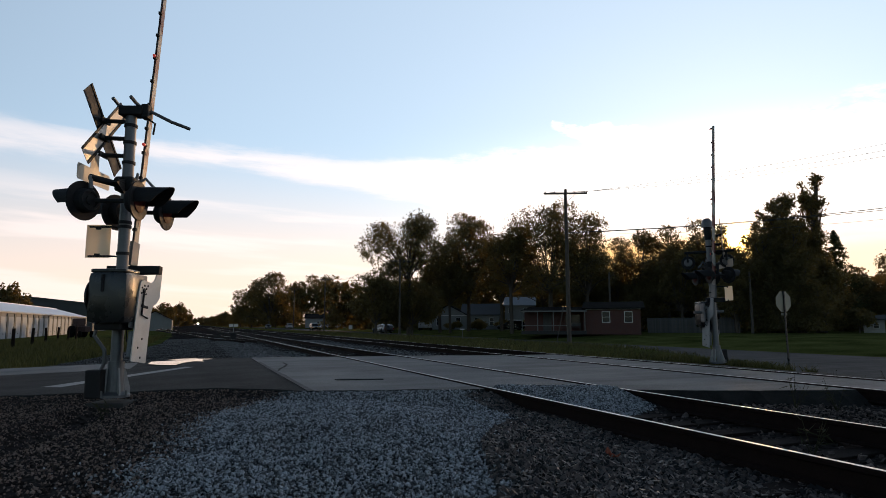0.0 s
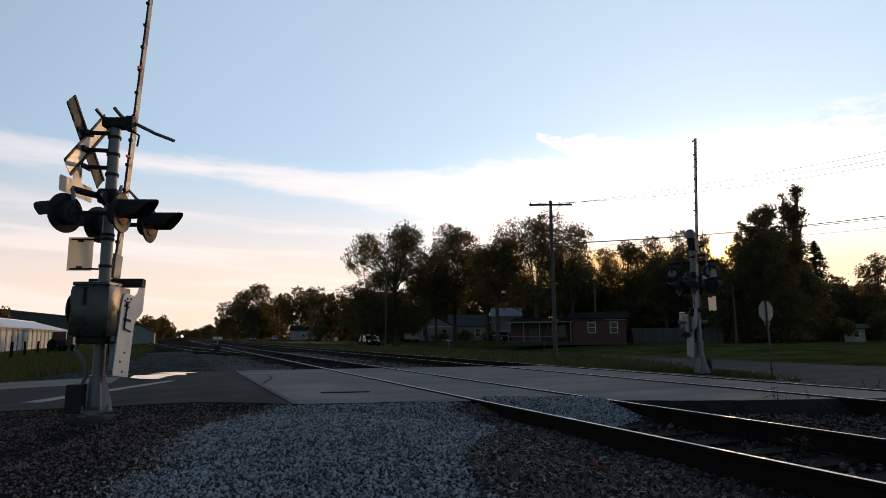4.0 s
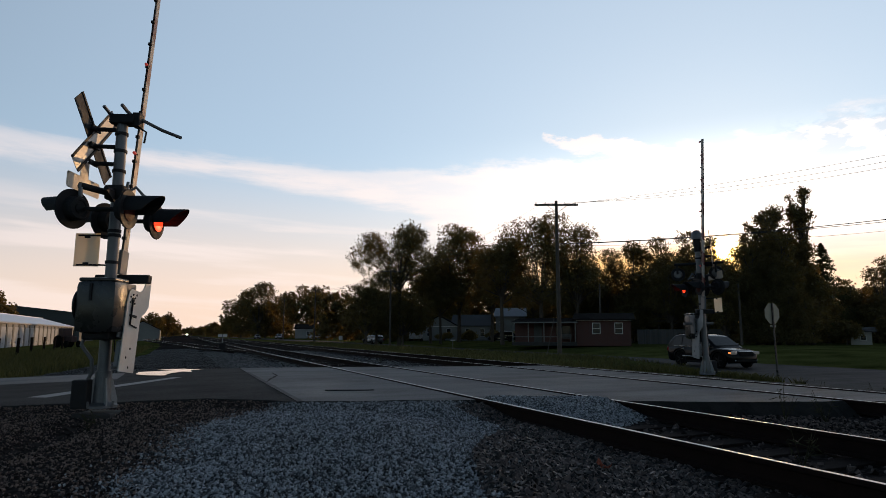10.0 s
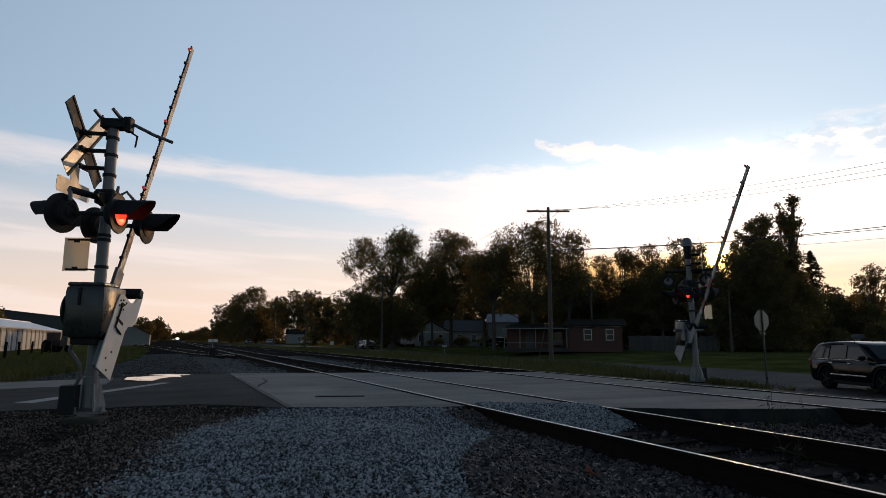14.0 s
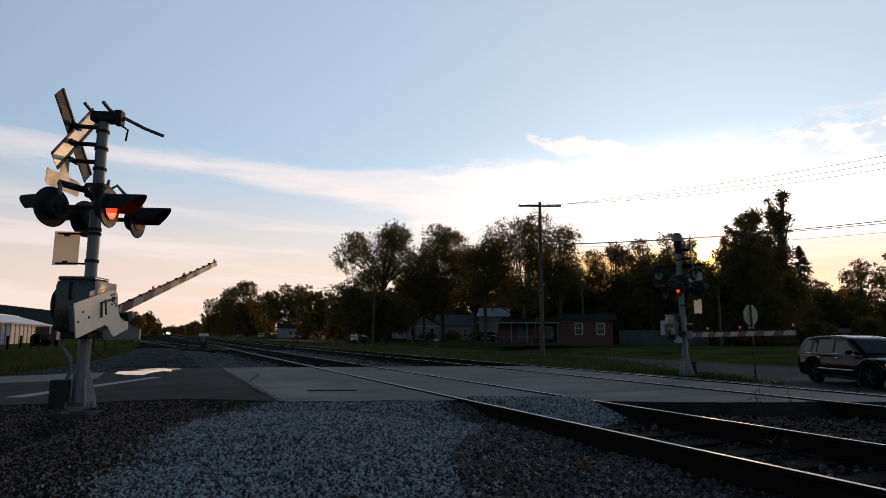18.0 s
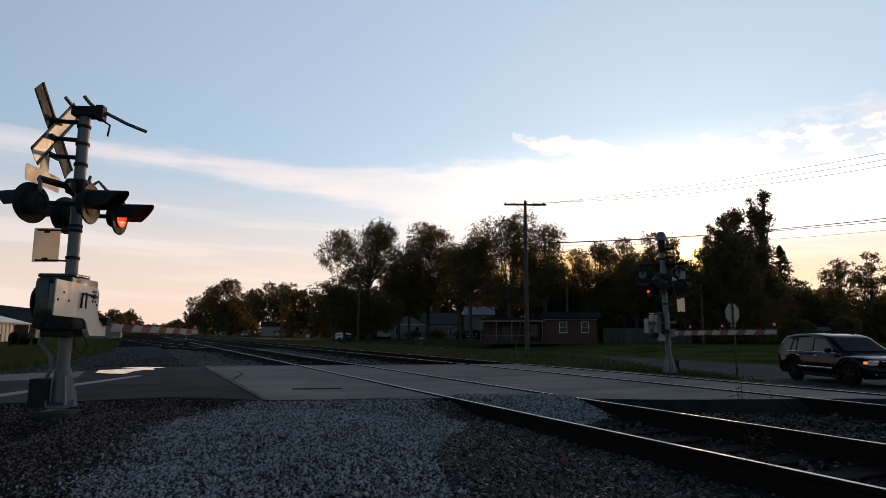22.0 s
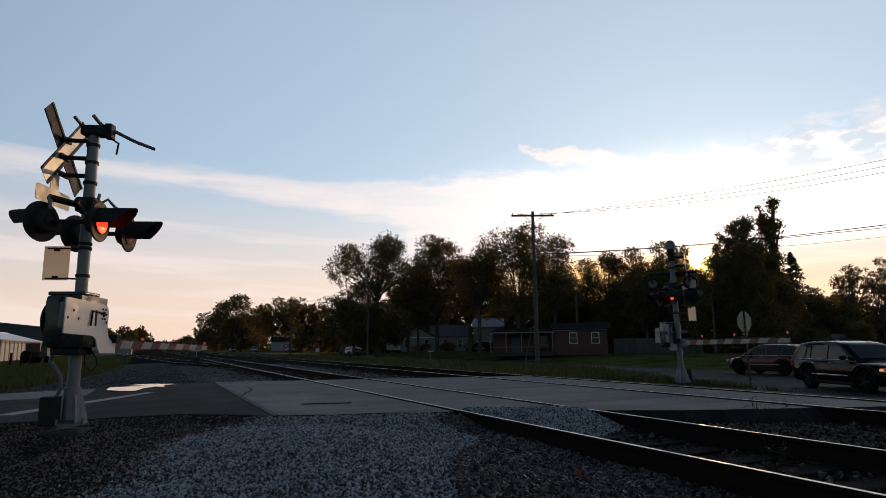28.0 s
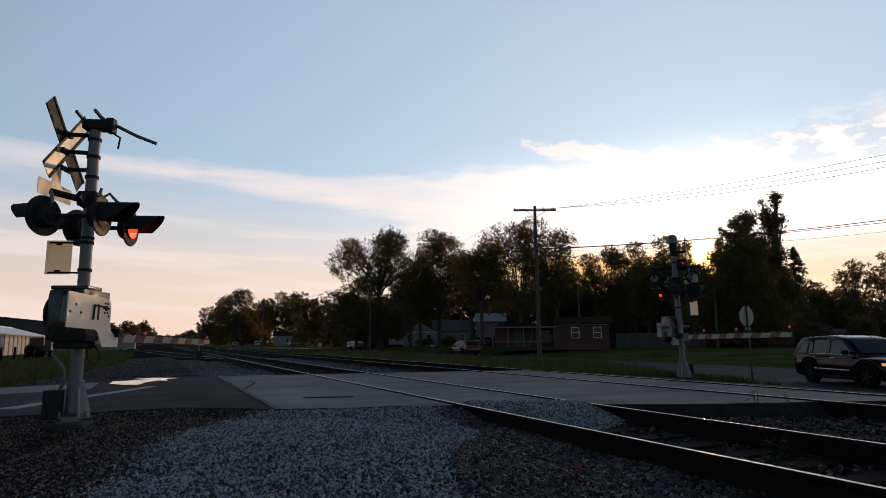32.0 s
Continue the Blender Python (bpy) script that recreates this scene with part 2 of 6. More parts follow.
# ---- materials ----
def mat(name, col, rough=0.7, metal=0.0, var=0.25, scale=6.0, fine=60.0, bump=0.15, col2=None, spec=0.5, rand=0.0, emit=0.0, island=0.0, dist=0.01):
    """A surface with coarse and fine variation of its colour, roughness and relief, in metres."""
    k = bpy.data.materials.new(name)
    k.use_nodes = True
    nt = k.node_tree
    b = nt.nodes["Principled BSDF"]
    co = nt.nodes.new("ShaderNodeTexCoord")
    n1, n2 = nt.nodes.new("ShaderNodeTexNoise"), nt.nodes.new("ShaderNodeTexNoise")
    for n, s, d in ((n1, scale, 5), (n2, fine, 3)):
        nt.links.new(co.outputs["Object"], n.inputs["Vector"])
        n.inputs["Scale"].default_value, n.inputs["Detail"].default_value = s, d
    add = nt.nodes.new("ShaderNodeMath")
    add.operation = "MULTIPLY_ADD"
    nt.links.new(n2.outputs[0], add.inputs[0])
    add.inputs[1].default_value = 0.5
    half = nt.nodes.new("ShaderNodeMath")
    half.operation = "MULTIPLY"
    half.inputs[1].default_value = 0.75
    nt.links.new(n1.outputs[0], half.inputs[0])
    nt.links.new(half.outputs[0], add.inputs[2])
    last = add.outputs[0]
    for amount, src in ((rand, ("ShaderNodeObjectInfo", "Random")), (island, ("ShaderNodeNewGeometry", "Random Per Island"))):
        if amount:
            o = nt.nodes.new(src[0])
            j = nt.nodes.new("ShaderNodeMath")
            j.operation = "MULTIPLY_ADD"
            nt.links.new(o.outputs[src[1]], j.inputs[0])
            j.inputs[1].default_value = amount
            sub = nt.nodes.new("ShaderNodeMath")
            sub.operation = "SUBTRACT"
            nt.links.new(last, sub.inputs[0])
            sub.inputs[1].default_value = amount / 2
            nt.links.new(sub.outputs[0], j.inputs[2])
            last = j.outputs[0]
    r = nt.nodes.new("ShaderNodeValToRGB")
    nt.links.new(last, r.inputs[0])
    lo = tuple(c * (1 - var) for c in col)
    hi = tuple(min(1, c * (1 + var)) for c in (col2 or col))
    r.color_ramp.elements[0].position, r.color_ramp.elements[1].position = 0.38, 0.85
    r.color_ramp.elements[0].color, r.color_ramp.elements[1].color = (*lo, 1), (*hi, 1)
    nt.links.new(r.outputs[0], b.inputs["Base Color"])
    mr = nt.nodes.new("ShaderNodeMapRange")
    nt.links.new(n1.outputs[0], mr.inputs[0])
    mr.inputs[1].default_value, mr.inputs[2].default_value = 0.3, 0.7
    mr.inputs[3].default_value, mr.inputs[4].default_value = max(0.02, rough - 0.12), min(1, rough + 0.12)
    nt.links.new(mr.outputs[0], b.inputs["Roughness"])
    b.inputs["Metallic"].default_value = metal
    b.inputs["Specular IOR Level"].default_value = spec
    if bump:
        bp = nt.nodes.new("ShaderNodeBump")
        bp.inputs["Strength"].default_value, bp.inputs["Distance"].default_value = bump, dist
        nt.links.new(add.outputs[0], bp.inputs["Height"])
        nt.links.new(bp.outputs[0], b.inputs["Normal"])
    if emit:
        b.inputs["Emission Color"].default_value = (*col, 1)
        b.inputs["Emission Strength"].default_value = emit
    return k


def glass(name, tint, rough=0.03):
    k = mat(name, tint, rough, 0.0, 0.1, 2.0, 20.0, 0.0, spec=0.8)
    return k


M_STEEL = mat("galvanised_steel", (0.155, 0.16, 0.17), 0.55, 0.6, 0.25, 5, 80, 0.05)
M_BLACK = mat("black_paint", (0.016, 0.016, 0.018), 0.7, 0.0, 0.4, 8, 120, 0.06, spec=0.25)
M_CASE = mat("dark_grey_case", (0.017, 0.018, 0.02), 0.3, 0.1, 0.25, 5, 90, 0.06)
M_WHITE = mat("white_painted_metal", (0.56, 0.55, 0.53), 0.5, 0.0, 0.12, 7, 60, 0.05)
M_ALU = mat("bare_aluminium_sheet", (0.25, 0.245, 0.24), 0.45, 0.7, 0.12, 4, 40, 0.03)
M_SHEET = mat("dark_grey_sheet", (0.045, 0.045, 0.048), 0.7, 0.0, 0.3, 4, 40, 0.03, spec=0.2)
M_DULL = mat("dull_grey_paint", (0.26, 0.265, 0.27), 0.6, 0.0, 0.2, 7, 60, 0.05)
M_RED = mat("red_reflective_sheeting", (0.10, 0.013, 0.011), 0.5, 0.0, 0.2, 9, 90, 0.03)
M_STRIPE = mat("grey_white_sheeting", (0.28, 0.262, 0.235), 0.5, 0.0, 0.25, 9, 90, 0.03)
# the cream stands for the sunset sky's reflection on aluminium, put into the colour
M_PLATE = mat("sunset_cream_sign_back", (0.52, 0.46, 0.38), 0.55, 0.15, 0.15, 4, 40, 0.03)
M_LENS = mat("dark_red_lens", (0.045, 0.008, 0.008), 0.5, 0.0, 0.1, 20, 200, 0.05, spec=0.06)
M_LIT = mat("glowing_red_lamp", (1.0, 0.045, 0.012), 0.3, emit=1.7, bump=0.0)
M_TIP = mat("red_arm_lamp", (0.55, 0.06, 0.05), 0.2, 0, 0.1, 20, 90, 0.0, emit=0.35)
M_CONC = mat("weathered_concrete", (0.034, 0.031, 0.03), 0.85, 0, 0.25, 3, 70, 0.25)
M_ASPH = mat("old_asphalt", (0.027, 0.0262, 0.0275), 0.9, 0, 0.45, 1.3, 220, 0.5, spec=0.16)
M_CROSS = mat("worn_crossing_asphalt", (0.088, 0.090, 0.098), 0.7, 0, 0.55, 0.7, 160, 0.4, spec=0.45)
M_LANE = mat("paler_worn_asphalt", (0.085, 0.086, 0.09), 0.7, 0, 0.4, 1.1, 160, 0.4)


def stains(k, big, streak, amount):
    """Darkens a paving in blotches and in tyre-worn streaks along x."""
    nt = k.node_tree
    b = nt.nodes["Principled BSDF"]
    src = b.inputs["Base Color"].links[0].from_socket
    co = nt.nodes["Texture Coordinate"]
    for sc, (lo, hi) in (((big, big, big), (0.34, 0.62)), ((streak * 0.08, streak, 1.0), (0.38, 0.60))):
        mp, nz, mr, mx = (nt.nodes.new("ShaderNode" + q) for q in ("Mapping", "TexNoise", "MapRange", "Mix"))
        mp.inputs["Scale"].default_value = sc
        nt.links.new(co.outputs["Object"], mp.inputs[0])
        nt.links.new(mp.outputs[0], nz.inputs["Vector"])
        nz.inputs["Scale"].default_value, nz.inputs["Detail"].default_value, nz.inputs["Roughness"].default_value = 1.0, 8.0, 0.65
        nt.links.new(nz.outputs[0], mr.inputs[0])
        mr.inputs[1].default_value, mr.inputs[2].default_value, mr.inputs[3].default_value, mr.inputs[4].default_value = lo, hi, amount, 0.0
        mx.data_type, mx.blend_type = "RGBA", "MULTIPLY"
        nt.links.new(mr.outputs[0], mx.inputs[0])
        nt.links.new(src, mx.inputs[6])
        mx.inputs[7].default_value = (0.25, 0.24, 0.23, 1)
        src = mx.outputs[2]
    nt.links.new(src, b.inputs["Base Color"])


stains(M_CROSS, 0.55, 1.6, 0.75)
stains(M_ASPH, 0.5, 1.4, 0.6)
stains(M_LANE, 0.8, 2.0, 0.6)
M_SIDE = mat("worn_side_road_asphalt", (0.044, 0.043, 0.046), 0.85, 0, 0.4, 1.1, 160, 0.4, spec=0.15)
stains(M_SIDE, 0.6, 1.5, 0.5)
M_EDGE = mat("crumbled_asphalt_edge", (0.022, 0.021, 0.02), 0.95, 0, 0.5, 6, 60, 0.6, spec=0.1)
M_LINE = mat("worn_white_road_paint", (0.21, 0.21, 0.208), 0.65, 0, 0.35, 5, 120, 0.2)
M_RAILTOP = mat("polished_rail_head", (0.60, 0.575, 0.55), 0.48, 1.0, 0.1, 3, 60, 0.02)
M_RAIL = mat("rusty_rail_web", (0.015, 0.009, 0.008), 0.95, 0.0, 0.35, 8, 90, 0.2, spec=0.08)
M_TIE = mat("dark_creosoted_timber", (0.016, 0.011, 0.010), 0.95, 0, 0.4, 7, 50, 0.4, rand=0.4, spec=0.08)
M_GRAVEL = mat("pale_grey_gravel", (0.225, 0.236, 0.254), 0.75, 0, 0.78, 6, 90, 0.3, island=1.0)
M_BALLAST = mat("dark_ballast", (0.052, 0.039, 0.035), 0.62, 0, 0.95, 6, 90, 0.3, island=1.2, spec=0.4)
M_BALLAST2 = mat("brownish_ballast", (0.066, 0.051, 0.046), 0.75, 0, 0.9, 6, 90, 0.3, island=1.0, spec=0.15)
M_LOT = mat("mid_grey_ballast", (0.125, 0.124, 0.126), 0.88, 0, 0.4, 6, 90, 0.3, island=0.8)
M_BROWN = mat("brown_gravel", (0.128, 0.094, 0.080), 0.85, 0, 0.85, 6, 90, 0.3, island=1.0, spec=0.15)
M_BARK = mat("bark", (0.075, 0.058, 0.045), 0.9, 0, 0.4, 5, 30, 0.5, dist=0.03)
M_LEAF = mat("dark_green_leaves", (0.105, 0.094, 0.046), 0.65, 0, 0.4, 0.3, 3, 0.0, island=0.5, spec=0.25)
M_CONIFER = mat("conifer_needles", (0.042, 0.058, 0.026), 0.7, 0, 0.4, 0.3, 3, 0.0, island=0.5, spec=0.2)
for _k in (M_LEAF, M_CONIFER):
    _nt = _k.node_tree
    _b = _nt.nodes["Principled BSDF"]
    _t = _nt.nodes.new("ShaderNodeBsdfTranslucent")
    _x = _nt.nodes.new("ShaderNodeMixShader")
    _x.inputs[0].default_value = 0.42
    _t.inputs[0].default_value = (0.22, 0.135, 0.028, 1) if _k is M_LEAF else (0.12, 0.10, 0.03, 1)
    _nt.links.new(_b.outputs[0], _x.inputs[1])
    _nt.links.new(_t.outputs[0], _x.inputs[2])
    _nt.links.new(_x.outputs[0], _nt.nodes["Material Output"].inputs[0])
M_GRASSB = mat("grass_blades", (0.096, 0.086, 0.024), 0.7, 0, 0.4, 0.4, 5, 0.0, island=0.5, spec=0.2)
M_FILM = mat("translucent_cream_sign", (0.62, 0.56, 0.48), 0.5, 0.0, 0.12, 3, 30, 0.03)
_nt = M_FILM.node_tree
_t, _x = _nt.nodes.new("ShaderNodeBsdfTranslucent"), _nt.nodes.new("ShaderNodeMixShader")
_t.inputs[0].default_value, _x.inputs[0].default_value = (0.96, 0.86, 0.72, 1), 0.85
_nt.links.new(_nt.nodes["Principled BSDF"].outputs[0], _x.inputs[1])
_nt.links.new(_t.outputs[0], _x.inputs[2])
_nt.links.new(_x.outputs[0], _nt.nodes["Material Output"].inputs[0])
M_WEED = mat("dry_weed_stems", (0.036, 0.036, 0.018), 0.8, 0, 0.4, 3, 30, 0.0, spec=0.1)
M_WOODP = mat("grey_weathered_pole", (0.075, 0.060, 0.050), 0.85, 0, 0.3, 4, 60, 0.3)
M_WIRE = mat("black_cable", (0.02, 0.02, 0.02), 0.6, 0, 0.1, 5, 50, 0.0)
M_PUDDLE = mat("still_water", (0.02, 0.022, 0.025), 0.03, 0, 0.1, 3, 20, 0.0, spec=0.9)


# ---- mesh helpers ----
def part(name, bm, material, parent=None, label="", smooth=False):
    me = bpy.data.meshes.new(name)
    bmesh.ops.recalc_face_normals(bm, faces=bm.faces[:])
    bm.to_mesh(me)
    bm.free()
    me.materials.append(material)
    if smooth:
        for p in me.polygons:
            p.use_smooth = True
        me.set_sharp_from_angle(angle=radians(40))
    ob = new(name, me)
    if parent is not None:
        ob.parent = parent
    if label:
        ob["label"] = label
    return ob


def thing(name, m, label, category, group="", kind=""):
    ob = new(name)
    ob.matrix_basis = m
    return tagged(ob, label, category, group, kind)


def box(bm, c, s, rot=None, bevel=0.0):
    """Adds a box of size s about c, turned by rot (a matrix), its edges rounded by bevel."""
    t = bmesh.new()
    bmesh.ops.create_cube(t, size=1.0)
    bmesh.ops.scale(t, vec=s, verts=t.verts)
    if bevel:
        bmesh.ops.bevel(t, geom=t.edges[:], offset=bevel, segments=2, affect="EDGES", profile=0.6)
    if rot is not None:
        bmesh.ops.transform(t, matrix=rot, verts=t.verts)
    bmesh.ops.translate(t, vec=c, verts=t.verts)
    me = bpy.data.meshes.new("tmp")
    t.to_mesh(me)
    t.free()
    bm.from_mesh(me)
    bpy.data.meshes.remove(me)
    return bm


def B(c, s, rot=None, bevel=0.0):
    return box(bmesh.new(), c, s, rot, bevel)


def tube(bm, p, q, r0, r1=None, seg=12, caps=True):
    """Adds a tapered rod from p to q."""
    p, q = Vector(p), Vector(q)
    r1 = r0 if r1 is None else r1
    d = (q - p).normalized()
    a = d.orthogonal().normalized()
    b = d.cross(a)
    rings = []
    for c, r in ((p, r0), (q, r1)):
        rings.append([bm.verts.new(c + r * (math.cos(t) * a + math.sin(t) * b)) for t in [2 * math.pi * i / seg for i in range(seg)]])
    for i in range(seg):
        j = (i + 1) % seg
        bm.faces.new((rings[0][i], rings[0][j], rings[1][j], rings[1][i]))
    if caps:
        bm.faces.new(rings[0])
        bm.faces.new(rings[1])
    return bm


def T(p, q, r0, r1=None, seg=12):
    return tube(bmesh.new(), p, q, r0, r1, seg)


def rod(pts, r, seg=8):
    """A bent round bar through the points, in one skin."""
    bm = bmesh.new()
    P = [Vector(p) for p in pts]
    rings = []
    a = None
    for i, p in enumerate(P):
        d = (P[min(i + 1, len(P) - 1)] - P[max(i - 1, 0)]).normalized()
        a = d.orthogonal().normalized() if a is None else (a - d * a.dot(d)).normalized()
        b = d.cross(a)
        rings.append([bm.verts.new(p + r * (math.cos(2 * math.pi * k / seg) * a + math.sin(2 * math.pi * k / seg) * b)) for k in range(seg)])
    for u, v in zip(rings, rings[1:]):
        for k in range(seg):
            l = (k + 1) % seg
            bm.faces.new((u[k], u[l], v[l], v[k]))
    bm.faces.new(rings[0])
    bm.faces.new(rings[-1])
    return bm


def prism(pts, z0, z1, axis="z"):
    """A flat outline given thickness; axis names the direction of the thickness."""
    bm = bmesh.new()
    f = {"z": lambda a, b, c: (a, b, c), "y": lambda a, b, c: (a, c, b), "x": lambda a, b, c: (c, a, b)}[axis]
    lo = [bm.verts.new(f(a, b, z0)) for a, b in pts]
    hi = [bm.verts.new(f(a, b, z1)) for a, b in pts]
    n = len(pts)
    bm.faces.new(lo)
    bm.faces.new(hi)
    for i in range(n):
        j = (i + 1) % n
        bm.faces.new((lo[i], lo[j], hi[j], hi[i]))
    return bm


def lathe(prof, axis_m, seg=24):
    """Turns a profile of (radius, along) about the local z of axis_m."""
    bm = bmesh.new()
    rings = []
    for r, h in prof:
        rings.append([bm.verts.new(axis_m @ Vector((r * math.cos(2 * math.pi * i / seg), r * math.sin(2 * math.pi * i / seg), h))) for i in range(seg)])
    for u, v in zip(rings, rings[1:]):
        for i in range(seg):
            j = (i + 1) % seg
            bm.faces.new((u[i], u[j], v[j], v[i]))
    bm.faces.new(rings[0])
    bm.faces.new(rings[-1])
    return bm


def raw(name, verts, faces, materials, smooth=False):
    me = bpy.data.meshes.new(name)
    me.from_pydata(verts, [], faces)
    for k in materials:
        me.materials.append(k)
    if smooth:
        me.polygons.foreach_set("use_smooth", [True] * len(me.polygons))
    return new(name, me)


# ---- the lie of the land ----
PROFILE = [(-300, -0.6), (-20, -0.6), (-8, -0.5), (-4, -0.38), (-1.5, -0.2), (0.5, -0.13), (2.0, -0.12), (2.9, -0.19), (10.3, -0.195),
           (11.5, -0.25), (13, -0.3), (16, -0.6), (20, -0.92), (34, -0.92), (42, -0.3), (60, -0.25), (140, -0.1), (3000, 0.0)]
FAR_EDGE = [(-60, 36.0), (-4.2, 17.9), (3.1, 16.4), (6.5, 15.6), (9.6, 14.8), (11.2, 13.2), (16, 10.6), (24, 8.0)]
NEAR_EDGE = [(-60, 28.0), (-7, 12.4), (-2.6, 10.5), (-0.7, 9.65), (0.4, 9.3), (1.0, 8.65), (1.46, 8.1), (2.34, 7.8), (3.69, 7.4), (4.9, 6.8), (6.4, 6.0), (9.0, 5.0), (13, 3.2), (24, -1.5)]
ROAD_Z = [(-60, -0.75), (-8, -0.36), (-3, -0.17), (0.5, -0.05), (1.46, -0.02), (3.5, -0.012), (9.6, -0.012), (11, -0.1), (14, -0.35), (20, -0.86), (60, -0.88)]


def lerp(table, x):
    if x <= table[0][0]:
        return table[0][1]
    for (a, u), (b, v) in zip(table, table[1:]):
        if x <= b:
            return u + (v - u) * (x - a) / (b - a)
    return table[-1][1]


def in_road(x, y, grow=0.0):
    return -60 < x < 26 and lerp(NEAR_EDGE, x) - grow < y < lerp(FAR_EDGE, x) + grow


def on_apron(x, y):
    return 17.3 < x < 25.3 and -5 < y < lerp([(17.3, 11), (19.6, 16.7), (21.2, 20.2), (25.3, 26.2)], x)


def ground_z(x, y):
    z = lerp(PROFILE, x)
    # the verge between the tracks and the side road stands a little proud
    if 13 < x < 24.8 and y > 22 and not on_apron(x, y + 3):
        k = min(1.0, (x - 13) / 2.5, (24.8 - x) / 2.0) * min(1.0, (y - 22) / 5.0)
        z += max(0.0, -0.50 + 0.08 * noise.noise((x * 0.3, y * 0.12, 4)) - z) * k
    if -8 < x < 14 and -4 < y < 40:
        z += 0.02 * noise.noise((x * 1.3, y * 1.3, 0)) + 0.01 * noise.noise((x * 4, y * 4, 3))
        # heap of loose gravel by the rail
        z += 0.10 * math.exp(-(((x - 1.6) / 1.6) ** 2 + ((y - 5.6) / 1.7) ** 2))
        # rut beside the signal's foot
        d = (x + 0.9) * 0.95 - (y - 8.4) * -0.32
        if 3 < y < 9.5:
            z -= 0.16 * math.exp(-(((x + 0.9 + (8.4 - y) * 0.33) / 0.28) ** 2))
    if -40 < x < 24:
        d = max(lerp(NEAR_EDGE, x) - y, y - lerp(FAR_EDGE, x))
        if 0 <= d < 2.5 and not 2.9 < x < 10.3:
            z = max(z, lerp(ROAD_Z, x) - 0.025 - 0.11 * d)
        # gravel banked up to the top of the paving on the near side
        n = lerp(NEAR_EDGE, x) - y
        if -0.3 < n < 1.6 and x < 5.3:
            z = max(z, lerp(ROAD_Z, x) - 0.012 - 0.13 * max(0.0, n) + (0.0 if n > 0.05 else -0.04))
    if in_road(x, y, -0.3):
        z = min(z, lerp(ROAD_Z, x)) - 0.12
    elif in_road(x, y, 0.1) and (x >= 5.3 or y > lerp(NEAR_EDGE, x) + 1.0):
        z = min(z, lerp(ROAD_Z, x)) - 0.12
    return z


# ---- ground ----
def steps(spans):
    out = []
    for a, b, d in spans:
        n = max(1, round((b - a) / d))
        out += [a + (b - a) * i / n for i in range(n)]
    return out + [spans[-1][1]]


def ground_material():
    k = mat("grass_and_dirt", (0.044, 0.054, 0.014), 0.95, 0, 0.5, 0.35, 14, 0.6, col2=(0.082, 0.088, 0.028), spec=0.0, dist=0.05)
    nt = k.node_tree
    b = nt.nodes["Principled BSDF"]
    grass = b.inputs["Base Color"].links[0].from_socket
    co = nt.nodes["Texture Coordinate"]
    at = nt.nodes.new("ShaderNodeAttribute")
    at.attribute_name = "dirt"
    vo = nt.nodes.new("ShaderNodeTexVoronoi")
    vo.inputs["Scale"].default_value = 22.0
    nt.links.new(co.outputs["Object"], vo.inputs["Vector"])
    r = nt.nodes.new("ShaderNodeValToRGB")
    nt.links.new(vo.outputs["Color"], r.inputs[0])
    r.color_ramp.elements[0].color, r.color_ramp.elements[1].color = (0.010, 0.008, 0.0075, 1), (0.058, 0.050, 0.047, 1)
    nz = nt.nodes.new("ShaderNodeTexNoise")
    nz.inputs["Scale"].default_value, nz.inputs["Detail"].default_value = 1.6, 6
    nt.links.new(co.outputs["Object"], nz.inputs["Vector"])
    ad = nt.nodes.new("ShaderNodeMath")
    nt.links.new(at.outputs["Fac"], ad.inputs[0])
    nt.links.new(nz.outputs[0], ad.inputs[1])
    mr = nt.nodes.new("ShaderNodeMapRange")
    nt.links.new(ad.outputs[0], mr.inputs[0])
    mr.inputs[1].default_value, mr.inputs[2].default_value = 0.9, 1.1
    mx = nt.nodes.new("ShaderNodeMix")
    mx.data_type = "RGBA"
    nt.links.new(mr.outputs[0], mx.inputs[0])
    nt.links.new(grass, mx.inputs[6])
    nt.links.new(r.outputs[0], mx.inputs[7])
    nt.links.new(mx.outputs[2], b.inputs["Base Color"])
    return k


def dirt_amount(x, y):
    if in_road(x, y, 0.7):
        return 1.0
    if 2.0 < x < 11.0:
        return 1.0
    if -2.6 < x <= 2.0 and y < 10.5:
        return 1.0
    if y > 14 and x <= 2.0:                       # gravel yard between siding and grass
        edge = lerp([(14, -4.6), (21, -3.7), (25, -2.9), (29, -2.2), (37, -1.4), (60, -1.6), (260, -6.0), (400, -12)], y)
        return 1.0 if x > edge else 0.0
    return 0.0


def build_ground():
    xs = steps([(-2500, -400, 300), (-400, -80, 40), (-80, -16, 4), (-16, -4, 0.6), (-4, 12, 0.2), (12, 40, 0.8), (40, 120, 5), (120, 400, 40), (400, 2500, 300)])
    ys = steps([(-2500, -300, 300), (-300, -20, 40), (-20, 2, 2), (2, 18, 0.2), (18, 60, 0.8), (60, 200, 5), (200, 600, 40), (600, 2900, 300)])
    vs = [(x, y, ground_z(x, y)) for y in ys for x in xs]
    n = len(xs)
    fs = [(j * n + i, j * n + i + 1, (j + 1) * n + i + 1, (j + 1) * n + i) for j in range(len(ys) - 1) for i in range(n - 1)]
    ob = raw("ground", vs, fs, [ground_material()], True)
    a = ob.data.attributes.new("dirt", "FLOAT", "POINT")
    a.data.foreach_set("value", [dirt_amount(x, y) for x, y, z in vs])
    tagged(ob, "flat ground with mown grass, dirt shoulders and stony track bed", "ground", kind="structure")


build_ground()


